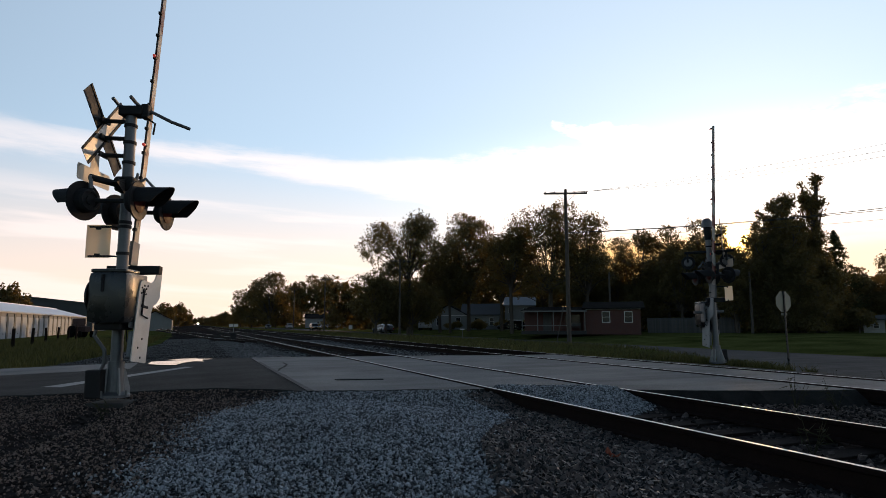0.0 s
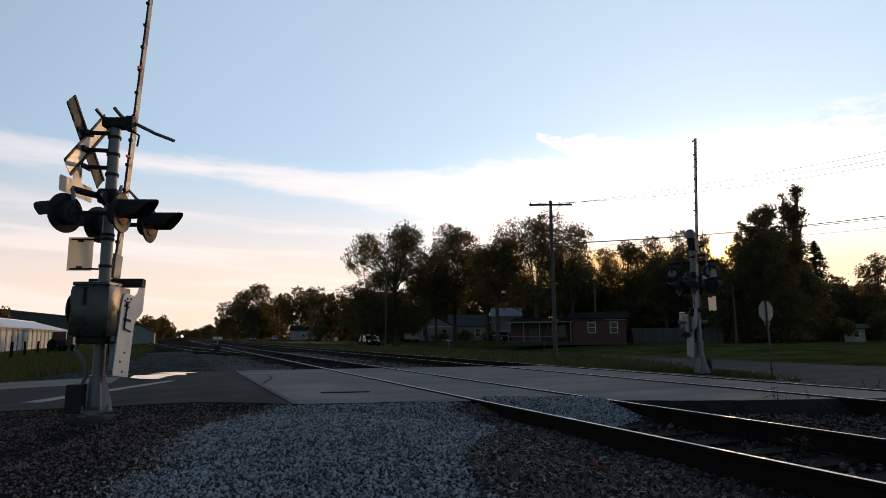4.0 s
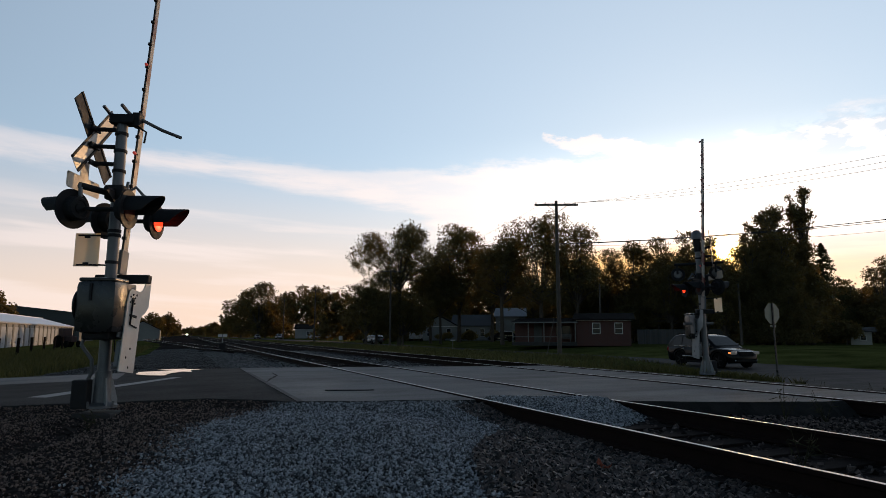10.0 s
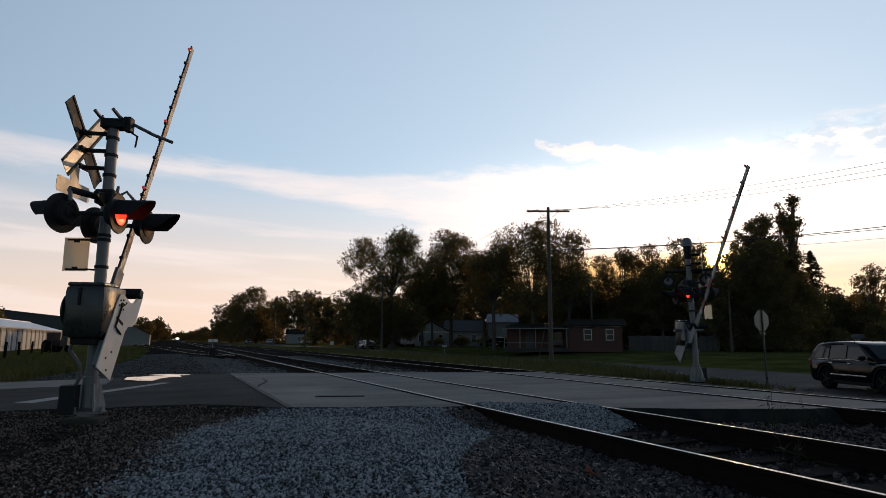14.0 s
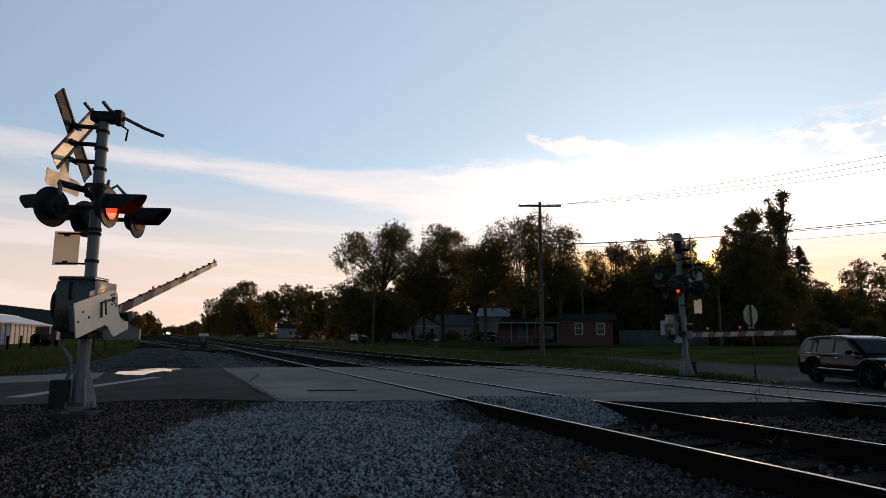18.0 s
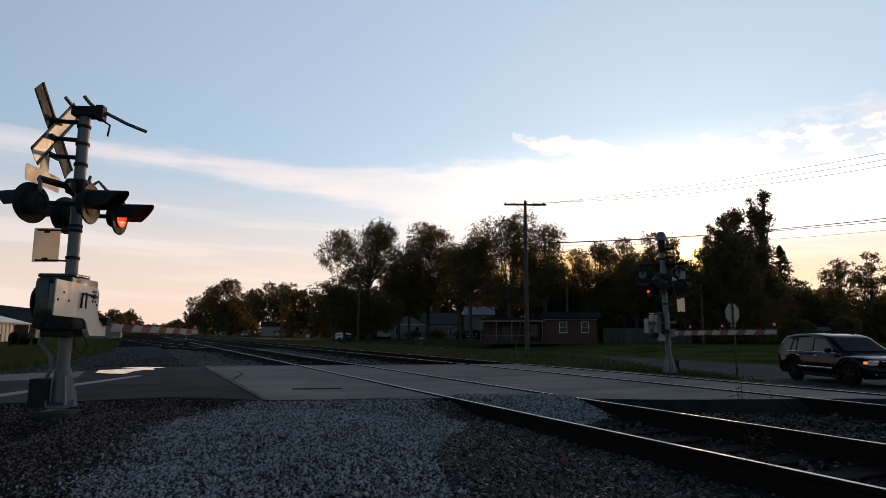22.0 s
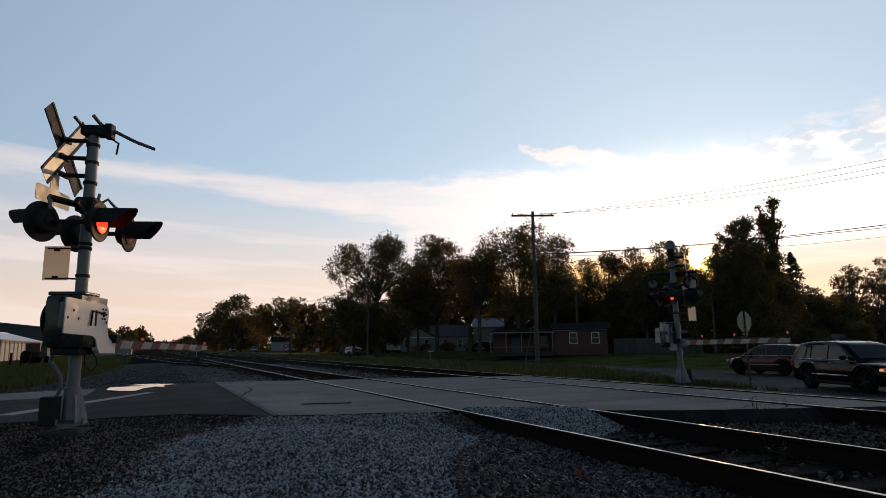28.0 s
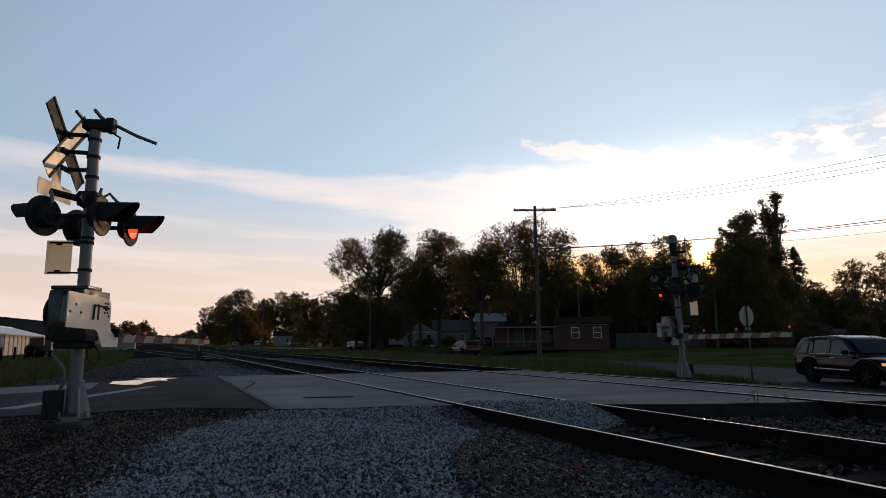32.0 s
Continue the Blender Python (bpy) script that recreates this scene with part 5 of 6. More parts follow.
def tree(kind, x, y, top, r, low, seed):
    """Tapered trunk, forking limbs, and a crown of many small leaves in uneven clumps."""
    rs = np.random.RandomState(seed)
    z0 = ground_z(x, y)
    h = top - z0
    t = thing("tree", pose(x, y, z0 - 0.05), {"open": "tall leafy tree with sky showing through its dark crown", "round": "dense dark green leafy tree", "tall": "tall dense dark tree with ragged top", "conifer": "dark pointed conifer among the leafy trees"}[kind], "tree", "trees behind the road")
    low = max(0.2, low - z0)
    far = math.hypot(x, y) > 140
    r *= {"open": 1.16, "round": 1.08, "tall": 1.1, "conifer": 1.35}[kind]
    # the crown is made of lobes, each a shell of small leaf sprays
    C, S, L = [], [], []
    hc = (h - low) / 2
    mid = (low + h) / 2
    if kind == "open":
        for i in range(20):
            a, u = 2.4 * i + rs.uniform(-0.3, 0.3), 0.2 + 0.62 * ((i * 0.618) % 1.0)
            R = rs.uniform(0.24, 0.40) * min(r, hc * 1.35)
            zf = 1.0 - 0.5 * u ** 2 - rs.uniform(0.0, 0.42) * (0 if i < 4 else 1)
            L.append((math.cos(a) * u * r, math.sin(a) * u * r, low + (h - low) * zf - R * 0.75, R))
        for i in range(11):
            a, u = 0.9 * i + rs.uniform(-0.3, 0.3), rs.uniform(0.2, 0.8)
            L.append((math.cos(a) * u * r, math.sin(a) * u * r, low + (h - low) * rs.uniform(0.05, 0.5), rs.uniform(0.22, 0.36) * min(r, hc * 1.35)))
        dens, per, leaf, spray = 1.5, 9, 0.135, 0.55
    elif kind == "round":
        for i in range(20):
            d = Vector(rs.normal(size=3)).normalized() * rs.uniform(0.5, 0.76)
            if i == 0:
                d = Vector((0.05, 0.0, 0.70))
            L.append((d.x * r, d.y * r, mid + d.z * hc, rs.uniform(0.28, 0.44) * min(r, hc * 1.15)))
        L.append((0, 0, mid, 0.66 * min(r, hc)))
        dens, per, leaf, spray = 1.45, 12, 0.15, 0.55
    elif kind == "tall":
        k = int(8 + (h - low) * 1.6)
        for i in range(k):
            f = (i + 0.5) / k
            a = 2.4 * i + rs.uniform(-0.8, 0.8)
            wd = r * (1.0 - 0.66 * f ** 2.4) * rs.uniform(0.75, 1.12)
            R = max(0.6, wd * rs.uniform(0.34, 0.56))
            o = max(0.0, wd - R * 0.7)
            L.append((math.cos(a) * o, math.sin(a) * o, low + (h - low) * f - R * 0.75, R))
            if f < 0.8:
                L.append((0, 0, low + (h - low) * f * 0.9, wd * 0.6))
        dens, per, leaf, spray = 2.0, 13, 0.125, 0.65
    else:
        n = 44
        for i in range(n):
            f = (i + rs.uniform(-0.4, 0.4)) / n
            k = max(4, int(9 * (1 - f)))
            for j in range(k):
                a = rs.uniform(0, 6.283)
                wd = r * max(0.02, 1 - f) ** 0.9 * rs.uniform(0.7, 1.1)
                for u in (0.25, 0.5, 0.75, 1.0):
                    C.append((math.cos(a) * wd * u, math.sin(a) * wd * u, low + (h - low) * f - 0.22 * wd * u))
                    S.append(0.025 * r + 0.15 * r * (1 - f))
        C.append((0, 0, h * 0.98)), S.append(0.12)
        leaf, per = 0.11, 20
    # trunk, with a limb to every lobe
    bm = bmesh.new()
    tr = 0.016 * h + 0.06
    if L:
        fork = low + (h - low) * (0.08 if kind != "tall" else 0.3)
        ln = rs.uniform(-0.012, 0.012, 2) * h
        tube(bm, (0, 0, -0.1), (ln[0], ln[1], fork), tr, tr * 0.75, 8)
        if kind == "tall":
            tube(bm, (ln[0], ln[1], fork), (0, 0, h * 0.9), tr * 0.7, 0.04, 7)
        for a, b, c, R in L:
            if math.hypot(a, b) < 0.1:
                continue
            z1 = fork * rs.uniform(0.8, 1.0) if kind != "tall" else max(0.3, c - 1.4 * math.hypot(a, b))
            p0, p2 = Vector((ln[0], ln[1], z1)), Vector((a, b, c))
            p1 = p0.lerp(p2, 0.5) + Vector(rs.normal(size=3)) * 0.05 * r + Vector((0, 0, 0.06 * (c - z1)))
            tube(bm, p0, p1, tr * 0.34, tr * 0.22, 6, False)
            tube(bm, p1, p2, tr * 0.22, tr * 0.09, 5, False)
            for _ in range(4):
                d = Vector(rs.normal(size=3)).normalized() * R * 0.8
                tube(bm, p2, p2 + d, tr * 0.09, 0.012, 4, False)
    else:
        tube(bm, (0, 0, -0.1), (0, 0, h * 0.97), tr, 0.03, 7)
    part("trunk", bm, M_BARK, t)
    if L:
        k = 0.30 if far else 1.0
        for a, b, c, R in L:
            n = int(12.6 * R * R * dens * k) + 6
            d = rs.normal(size=(n, 3))
            d /= np.linalg.norm(d, axis=1)[:, None]
            u = rs.uniform(0.55, 1.0, (n, 1)) + rs.exponential(0.06, (n, 1))
            q = d * u * R * np.array([1.0, 1.0, 0.85]) + np.array([a, b, c])
            C += q.tolist()
            S += (spray * rs.uniform(0.5, 1.2, n) * min(1.4, 0.5 + 0.35 * R)).tolist()
    cc = np.repeat(np.array([tuple(p) for p in C]), per, 0)
    ss = np.repeat(np.array(S), per)[:, None]
    o = leaf_mesh("crown", cc, ss, rs, leaf * (1.9 if far else 1.0), 0.5, low * 0.6, M_CONIFER if kind == "conifer" else M_LEAF)
    o.parent = t
    return t


TREES = [
    ('open', 30.1, 87.0, 17.8, 7.0, 8.2), ('round', 24.3, 84.6, 8.6, 3.6, 0.5), ('round', 30.6, 86.8, 7.4, 5.1, 0.5), ('round', 38.2, 90.2, 10.7, 3.8, 4.0), ('round', 27.0, 88.5, 10.5, 3.4, 0.5),
    ('round', 43.0, 93.6, 19.8, 6.2, 4.6), ('round', 38.6, 95.5, 14.5, 3.8, 4.0), ('round', 46.5, 88.5, 15.6, 3.9, 4.0),
    ('open', 44.8, 71.1, 17.9, 6.4, 5.0), ('open', 50.0, 70.0, 16.4, 4.2, 4.0), ('open', 40.3, 73.7, 14.5, 3.9, 5.4), ('round', 51.3, 83.5, 9.4, 5.3, 4.2), ('round', 55.1, 77.4, 9.6, 3.8, 3.0),
    ('round', 66.0, 112.1, 11.0, 6.5, 0.8), ('round', 57.0, 78.0, 8.0, 3.6, 1.0), ('round', 42.0, 126.0, 12.0, 6.0, 1.0), ('round', 54.0, 120.0, 12.0, 6.0, 1.0),
    ('open', 59.8, 76.4, 14.4, 3.4, 2.0), ('open', 61.3, 72.6, 15.2, 3.5, 1.6), ('open', 65.5, 71.5, 16.0, 3.5, 1.6), ('open', 65.2, 66.3, 16.1, 3.1, 1.6), ('open', 70.2, 67.0, 15.0, 2.6, 1.6),
    ('round', 69.2, 84.9, 9.0, 6.0, 0.4), ('round', 77.8, 79.0, 8.8, 6.6, 0.4), ('round', 71.0, 66.0, 7.8, 4.5, 0.3), ('round', 60.5, 70.0, 7.6, 3.8, 0.3), ('open', 61.0, 66.5, 11.6, 3.2, 2.5), ('open', 67.0, 74.5, 12.6, 3.8, 2.0), ('round', 60.5, 80.0, 10.5, 4.0, 0.3), ('open', 73.0, 75.0, 12.8, 3.8, 2.0),
    ('tall', 64.3, 53.4, 15.0, 2.7, 0.6), ('tall', 64.1, 51.2, 16.4, 2.9, 0.4), ('tall', 68.5, 50.3, 15.8, 2.7, 0.4), ('open', 69.6, 50.6, 19.2, 1.7, 13.0), ('open', 66.6, 52.6, 17.0, 2.0, 11.0), ('tall', 61.2, 51.0, 11.4, 2.3, 0.3), ('tall', 63.2, 48.7, 13.0, 3.0, 0.4),
    ('open', 66.6, 62.3, 14.6, 1.6, 5.0), ('open', 68.6, 58.6, 14.2, 1.5, 5.0), ('round', 63.5, 57.0, 11.0, 3.3, 0.3), ('round', 58.0, 52.5, 9.9, 3.0, 0.3), ('open', 65.0, 62.4, 14.6, 2.3, 2.5), ('open', 63.0, 61.6, 13.6, 2.6, 2.5), ('open', 59.2, 62.2, 10.8, 3.0, 2.0), ('round', 69.5, 55.0, 13.2, 3.0, 0.3), ('round', 66.5, 51.2, 14.2, 3.0, 0.3),
    ('round', 63.3, 51.6, 10.1, 3.0, 0.3), ('round', 68.4, 52.1, 11.6, 3.0, 0.3), ('round', 68.1, 49.2, 8.6, 2.7, 0.3), ('round', 72.5, 52.5, 9.6, 3.0, 0.3), ('conifer', 78.8, 54.8, 13.4, 3.4, 0.6),
    ('round', 83.4, 55.2, 8.6, 2.8, 0.4), ('open', 89.1, 53.6, 12.0, 2.1, 2.2), ('round', 83.0, 52.1, 6.4, 3.2, 0.4), ('round', 69.0, 45.9, 2.6, 1.5, 0.2), ('round', 73.5, 44.0, 3.2, 1.6, 0.3), ('round', 93.3, 58.2, 7.8, 4.2, 0.4), ('round', 96.0, 50.0, 7.4, 4.5, 0.4),
    ('open', 91.4, 51.0, 12.8, 2.4, 2.2), ('open', 94.0, 47.6, 12.0, 2.6, 2.0), ('round', 98.0, 44.0, 7.6, 4.5, 0.4),
    ('round', 43.5, 101.0, 1.3, 1.8, 0.0), ('round', 47.0, 98.5, 1.5, 1.5, 0.0), ('round', 51.5, 97.5, 1.7, 1.6, 0.0), ('round', 54.0, 94.5, 1.2, 1.8, 0.0), ('round', 56.0, 96.5, 1.9, 1.6, 0.0), ('round', 48.5, 100.5, 1.6, 1.6, 0.0), ('round', 58.5, 93.0, 1.2, 1.6, 0.0),
    ('round', 22.9, 261.4, 15.0, 8.3, 0.3), ('open', 27.5, 243.4, 21.6, 8.6, 2.0), ('round', 38.1, 259.7, 18.8, 7.4, 0.4), ('round', 31.0, 250.0, 14.0, 7.0, 0.3),
    ('round', 41.5, 232.6, 20.0, 8.0, 0.5), ('round', 47.1, 222.6, 19.6, 5.8, 0.6), ('conifer', 52.4, 214.8, 11.2, 2.2, 1.0),
    ('round', 55.8, 213.8, 8.3, 5.4, 0.6), ('round', 19.5, 415.5, 8.6, 5.4, 0.3), ('round', 14.8, 545.7, 7.8, 6.8, 0.3),
    ('round', 21.2, 298.2, 9.2, 4.6, 0.3), ('round', 24.0, 340.0, 10.0, 6.0, 0.3), ('round', 10.5, 640.0, 9.0, 7.0, 0.3), ('round', -5.0, 560.0, 8.0, 6.0, 0.3),
    ('round', -5.0, 285.0, 9.9, 4.6, 0.3), ('round', -10.5, 269.9, 9.4, 4.8, 0.3), ('round', -3.0, 390.0, 7.8, 4.6, 0.3), ('round', -15.5, 262.0, 8.6, 4.6, 0.3), ('round', -21.0, 258.0, 8.4, 4.6, 0.3),
    ('round', -31.6, 136.4, 8.6, 3.8, 1.0), ('round', -38.0, 133.0, 7.8, 3.4, 1.0),
]
for i, q in enumerate(TREES):
    tree(*q, 100 + i)


def woods(name, label, line, height, depth, n, seed, leaf=0.34):
    """A dense belt of far trees along a line of plan points."""
    rs = np.random.RandomState(seed)
    k = n // 60
    f = rs.uniform(0, len(line) - 1.001, k)
    i = f.astype(int)
    P = np.array(line, float)
    p = P[i] + (P[i + 1] - P[i]) * (f - i)[:, None]
    top = height * (0.72 + 0.35 * np.array([noise.noise((a * 0.11, b * 0.11, seed)) for a, b in p]))
    z = rs.uniform(0, 1, k) * top
    cc = np.stack([p[:, 0] + rs.normal(0, depth, k), p[:, 1] + rs.normal(0, depth, k), z], 1)
    cc = np.repeat(cc, 60, 0)
    ss = np.repeat(rs.uniform(0.5, 1.3, k), 60)[:, None]
    o = leaf_mesh(name, cc, ss, rs, leaf, 0.5, -0.3, M_LEAF)
    tagged(o, label, "woods", kind="stuff")


woods("far_woods", "dense dark belt of trees closing the view behind the houses", [(28, 130), (48, 128), (68, 116), (82, 99)], 12.0, 1.6, 52000, 5)
woods("sunward_woods", "dense low belt of trees towards the sunset", [(82, 99), (94, 82), (106, 64), (118, 44), (130, 22)], 8.5, 1.6, 44000, 15)
woods("hedge_row", "dark shrubs and hedges behind the houses", [(34, 116), (47, 120), (62, 112), (68, 84), (76, 70), (88, 56), (100, 42)], 4.0, 1.0, 44000, 6)
woods("distant_woods", "low line of trees on the horizon", [(40, 330), (75, 280), (60, 225), (56, 180)], 9.0, 4.0, 20000, 7)
woods("horizon_woods", "low dark tree line west of the far tracks", [(-40, 300), (-12, 400), (-6, 560), (-3, 760)], 8.5, 2.2, 22000, 9, 0.75)
woods("trackside_woods", "low dark tree line east of the far tracks", [(26, 300), (22, 430), (21, 600), (20, 800)], 8.5, 2.0, 22000, 10, 0.75)
woods("horizon_belt", "dark tree line where the tracks meet the horizon", [(-60, 1150), (0, 1120), (70, 1150)], 15.0, 5.0, 12000, 12, 2.2)
woods("roadside_shrubs", "dark shrubs under the far roadside trees", [(24, 300), (28, 262), (38, 258), (45, 232), (52, 214), (58, 190)], 6.5, 2.0, 20000, 11)


# ---- houses ----
M_SIDING = mat("grey_clapboard", (0.205, 0.21, 0.205), 0.75, 0, 0.12, 2, 40, 0.1)
M_REDWALL = mat("dark_red_siding", (0.075, 0.030, 0.024), 0.8, 0, 0.2, 2, 40, 0.15)
M_ROOF = mat("dark_asphalt_shingles", (0.016, 0.0145, 0.014), 0.95, 0, 0.3, 1.5, 18, 0.4, spec=0.05)
M_ROOFMID = mat("mid_grey_shingles", (0.06, 0.062, 0.066), 0.85, 0, 0.25, 1.5, 18, 0.35)
M_ROOFPALE = mat("pale_shingle_roof", (0.24, 0.25, 0.27), 0.8, 0, 0.2, 1.5, 18, 0.3)
M_PALEWALL = mat("pale_wall", (0.36, 0.35, 0.33), 0.8, 0, 0.2, 2, 40, 0.1)
M_PORCH = mat("weathered_porch_paint", (0.16, 0.155, 0.15), 0.8, 0, 0.2, 2, 40, 0.1)
M_TRIM = mat("white_trim", (0.60, 0.60, 0.58), 0.6, 0, 0.1, 3, 40, 0.05)
M_PANE = mat("window_pane", (0.02, 0.023, 0.026), 0.12, 0, 0.1, 2, 20, 0.0, spec=0.3)
M_FENCE = mat("grey_fence_board", (0.085, 0.08, 0.078), 0.85, 0, 0.25, 3, 30, 0.3, rand=0.4)
M_METALROOF = mat("pale_sheet_roof", (0.56, 0.62, 0.72), 0.45, 0.3, 0.12, 1.5, 30, 0.1)
M_DOORP = mat("white_roller_door", (0.25, 0.285, 0.33), 0.6, 0, 0.12, 2, 30, 0.1, rand=0.2)
M_STORE = mat("dull_sheet_wall", (0.13, 0.14, 0.155), 0.65, 0.0, 0.15, 1, 20, 0.1)
M_BARN = mat("dark_green_sheet_wall", (0.045, 0.055, 0.058), 0.6, 0.1, 0.15, 1, 20, 0.1)


def window(parent, x, y, z, w, h, face=-1, depth=0.06):
    """A framed window on a wall that faces along y."""
    fr = part("window", B((x, y + face * depth / 2, z), (w, depth, h), None, 0.0), M_TRIM, parent, "white framed window")
    part("pane", B((x, y + face * (depth + 0.008), z), (w - 0.13, 0.016, h - 0.13)), M_PANE, fr)
    part("glazing_bar", B((x, y + face * (depth + 0.018), z), (w - 0.13, 0.012, 0.035)), M_TRIM, fr)
    return fr


def house(label, m, w, d, h, rise, wall, roof, wins, over=0.4, axis="x"):
    """A gabled house: ridge along x or y; its front looks along -y."""
    t = thing("house", m, label, "house", "houses along the road")
    part("wall", B((0, d / 2, h / 2), (w, d, h)), wall, t)
    bm = bmesh.new()
    if axis == "x":
        part("gable", prism([(0, h), (d, h), (d / 2, h + rise)], -w / 2 + 0.01, w / 2 - 0.01, "x"), wall, t)
        sl = math.atan2(rise, d / 2)
        ln = math.hypot(rise, d / 2) + over
        for s in (1, -1):
            cy = d / 2 - s * (d / 4 + over / 2 * math.cos(sl))
            cz = h + rise / 2 - over / 2 * math.sin(sl) + 0.10
            part("roof_slope", B((0, cy, cz), (w + 2 * over, ln, 0.14), Matrix.Rotation(s * sl, 4, "X")), roof, t)
    else:
        part("gable", prism([(-w / 2, h), (w / 2, h), (0, h + rise)], 0.01, d - 0.01, "y"), wall, t)
        sl = math.atan2(rise, w / 2)
        ln = math.hypot(rise, w / 2) + over
        for s in (1, -1):
            cx = s * (w / 4 + over / 2 * math.cos(sl))
            cz = h + rise / 2 - over / 2 * math.sin(sl) + 0.10
            part("roof_slope", B((cx, d / 2, cz), (ln, d + 2 * over, 0.14), Matrix.Rotation(s * sl, 4, "Y")), roof, t)
    part("eaves_board", B((0, -over * 0.5 if axis == "x" else 0.0, h - 0.02), (w + 0.1, 0.10, 0.14)), M_TRIM, t)
    for x, z, ww, hh in wins:
        window(t, x, 0, z, ww, hh)
    return t


red = house("low dark red house with white framed windows and a porch", pose(41.7, 53.8, -0.3, 0, 0, -38), 5.6, 8.0, 2.75, 0.7, M_REDWALL, M_ROOF, ((-0.75, 1.85, 0.85, 1.2), (1.55, 1.85, 0.85, 1.2)), 0.45)
rear = part("rear_wing", B((-6.3, 4.2, 1.3), (7.0, 4.2, 2.6)), M_REDWALL, red)
part("porch_roof", B((-6.3, 1.0, 2.62), (7.2, 3.0, 0.16), Matrix.Rotation(radians(4), 4, "X")), M_ROOF, red)
part("rear_roof", B((-6.3, 4.2, 2.85), (7.2, 4.6, 0.2), Matrix.Rotation(radians(5), 4, "X")), M_ROOF, red)
part("porch_fascia", B((-6.3, -0.52, 2.50), (7.2, 0.06, 0.14)), M_PORCH, red)
part("porch_floor", B((-6.3, 0.8, 0.18), (7.0, 2.6, 0.36)), M_CONC, red)
for x in (-2.95, -4.6, -6.3, -8.0, -9.7):
    part("porch_post", B((x, -0.4, 1.4), (0.10, 0.10, 2.1)), M_PORCH, red)
part("porch_rail", B((-7.2, -0.4, 0.95), (5.0, 0.05, 0.07)), M_PORCH, red)
part("porch_wall_window", B((-4.4, 2.08, 1.6), (1.6, 0.06, 1.1)), M_PANE, red)
part("porch_door", B((-7.2, 2.08, 1.35), (0.95, 0.06, 2.0)), M_FENCE, red)
bench = thing("porch_bench", red.matrix_basis @ pose(-4.2, 0.9, 0.36), "dark wooden bench standing on the porch", "bench")
part("seat", B((0, 0, 0.42), (1.5, 0.45, 0.06)), M_FENCE, bench)
part("backrest", B((0, 0.2, 0.7), (1.5, 0.05, 0.4)), M_FENCE, bench)
for x in (-0.65, 0.65):
    for y in (-0.17, 0.17):
        part("leg", B((x, y, 0.2), (0.06, 0.06, 0.4)), M_FENCE, bench)
house("grey clapboard house with gable end and white windows", pose(46.0, 109.5, -0.2, 0, 0, -30), 7.2, 9.0, 2.7, 1.9, M_SIDING, M_ROOF, ((-1.9, 1.5, 0.9, 1.5), (1.9, 1.5, 0.9, 1.5)), 0.3, "y")
house("low grey house with mid-grey roof among trees", pose(51.6, 107.0, -0.2, 0, 0, -30), 7.2, 8.0, 2.8, 2.1, M_SIDING, M_ROOFMID, ((-0.6, 1.5, 0.9, 1.5), (2.2, 1.5, 0.9, 1.5)), 0.3, "x")
house("two-storey grey house with pale hipped roof", pose(58.4, 103.6, -0.2, 0, 0, -30), 5.6, 7.0, 4.6, 1.6, M_SIDING, M_ROOFPALE, ((-1.7, 3.6, 0.9, 1.0), (1.2, 3.6, 0.9, 1.0), (-1.6, 1.2, 1.0, 1.4), (1.3, 1.2, 1.0, 1.4)), 0.35, "x")
house("small white house far down the road", pose(33.5, 182.0, -0.2, 0, 0, -12), 5.0, 6.0, 2.8, 1.2, M_SIDING, M_ROOF, ((1.2, 1.4, 0.9, 1.1),), 0.3, "x")
house("small pale garage beside the road", pose(41.5, 186.0, -0.2, 0, 0, -12), 5.0, 6.0, 2.6, 1.2, M_SIDING, M_ROOF, ((0, 1.2, 1.4, 1.2),), 0.3, "x")
house("low pale house behind the lawn", pose(71.5, 45.9, -0.55, 0, 0, -58), 2.0, 4.0, 1.8, 0.4, M_PALEWALL, M_ROOFMID, ((0.2, 1.1, 0.6, 0.6),), 0.5, "x")

# timber fence behind the lawn
fence = thing("board_fence", pose(52.5, 61.0, 0), "grey weathered board fence", "fence")
fa = math.atan2(53.6 - 61.0, 59.6 - 52.5)
for i in range(70):
    s = i * 0.148
    x, y = 52.5 + s * math.cos(fa), 61.0 + s * math.sin(fa)
    part_m = Matrix.Translation((s * math.cos(fa), s * math.sin(fa), ground_z(x, y))) @ Matrix.Rotation(fa, 4, "Z")
    if i == 0:
        BOARD = bpy.data.meshes.new("board")
        _bm = B((0, 0, 0.86), (0.14, 0.022, 1.9))
        _bm.to_mesh(BOARD), _bm.free()
        BOARD.materials.append(M_FENCE)
    o = new("board", BOARD)
    o.matrix_basis, o.parent = part_m, fence
for z in (0.3, 1.2):
    part("rail", B((5.1, 0.03, z), (10.4, 0.05, 0.09)), M_FENCE, fence).matrix_basis = Matrix.Rotation(fa, 4, "Z")

# ---- storage building and barn west of the line ----
store = thing("storage_building", pose(-17.0, 0, -0.55), "long low storage building with white roller doors and pale metal roof", "building")
part("wall", B((-5.0, 85.5, 1.35), (10.0, 77, 2.7)), M_STORE, store)
part("roof_slope", B((-2.5, 85.5, 3.42), (5.6, 77.8, 0.12), Matrix.Rotation(radians(15.5), 4, "Y")), M_METALROOF, store)
part("roof_slope", B((-7.5, 85.5, 3.42), (5.6, 77.8, 0.12), Matrix.Rotation(radians(-15.5), 4, "Y")), M_METALROOF, store)
part("gutter", B((0.08, 85.5, 2.62), (0.14, 77.4, 0.14)), M_STEEL, store)
y = 48.5
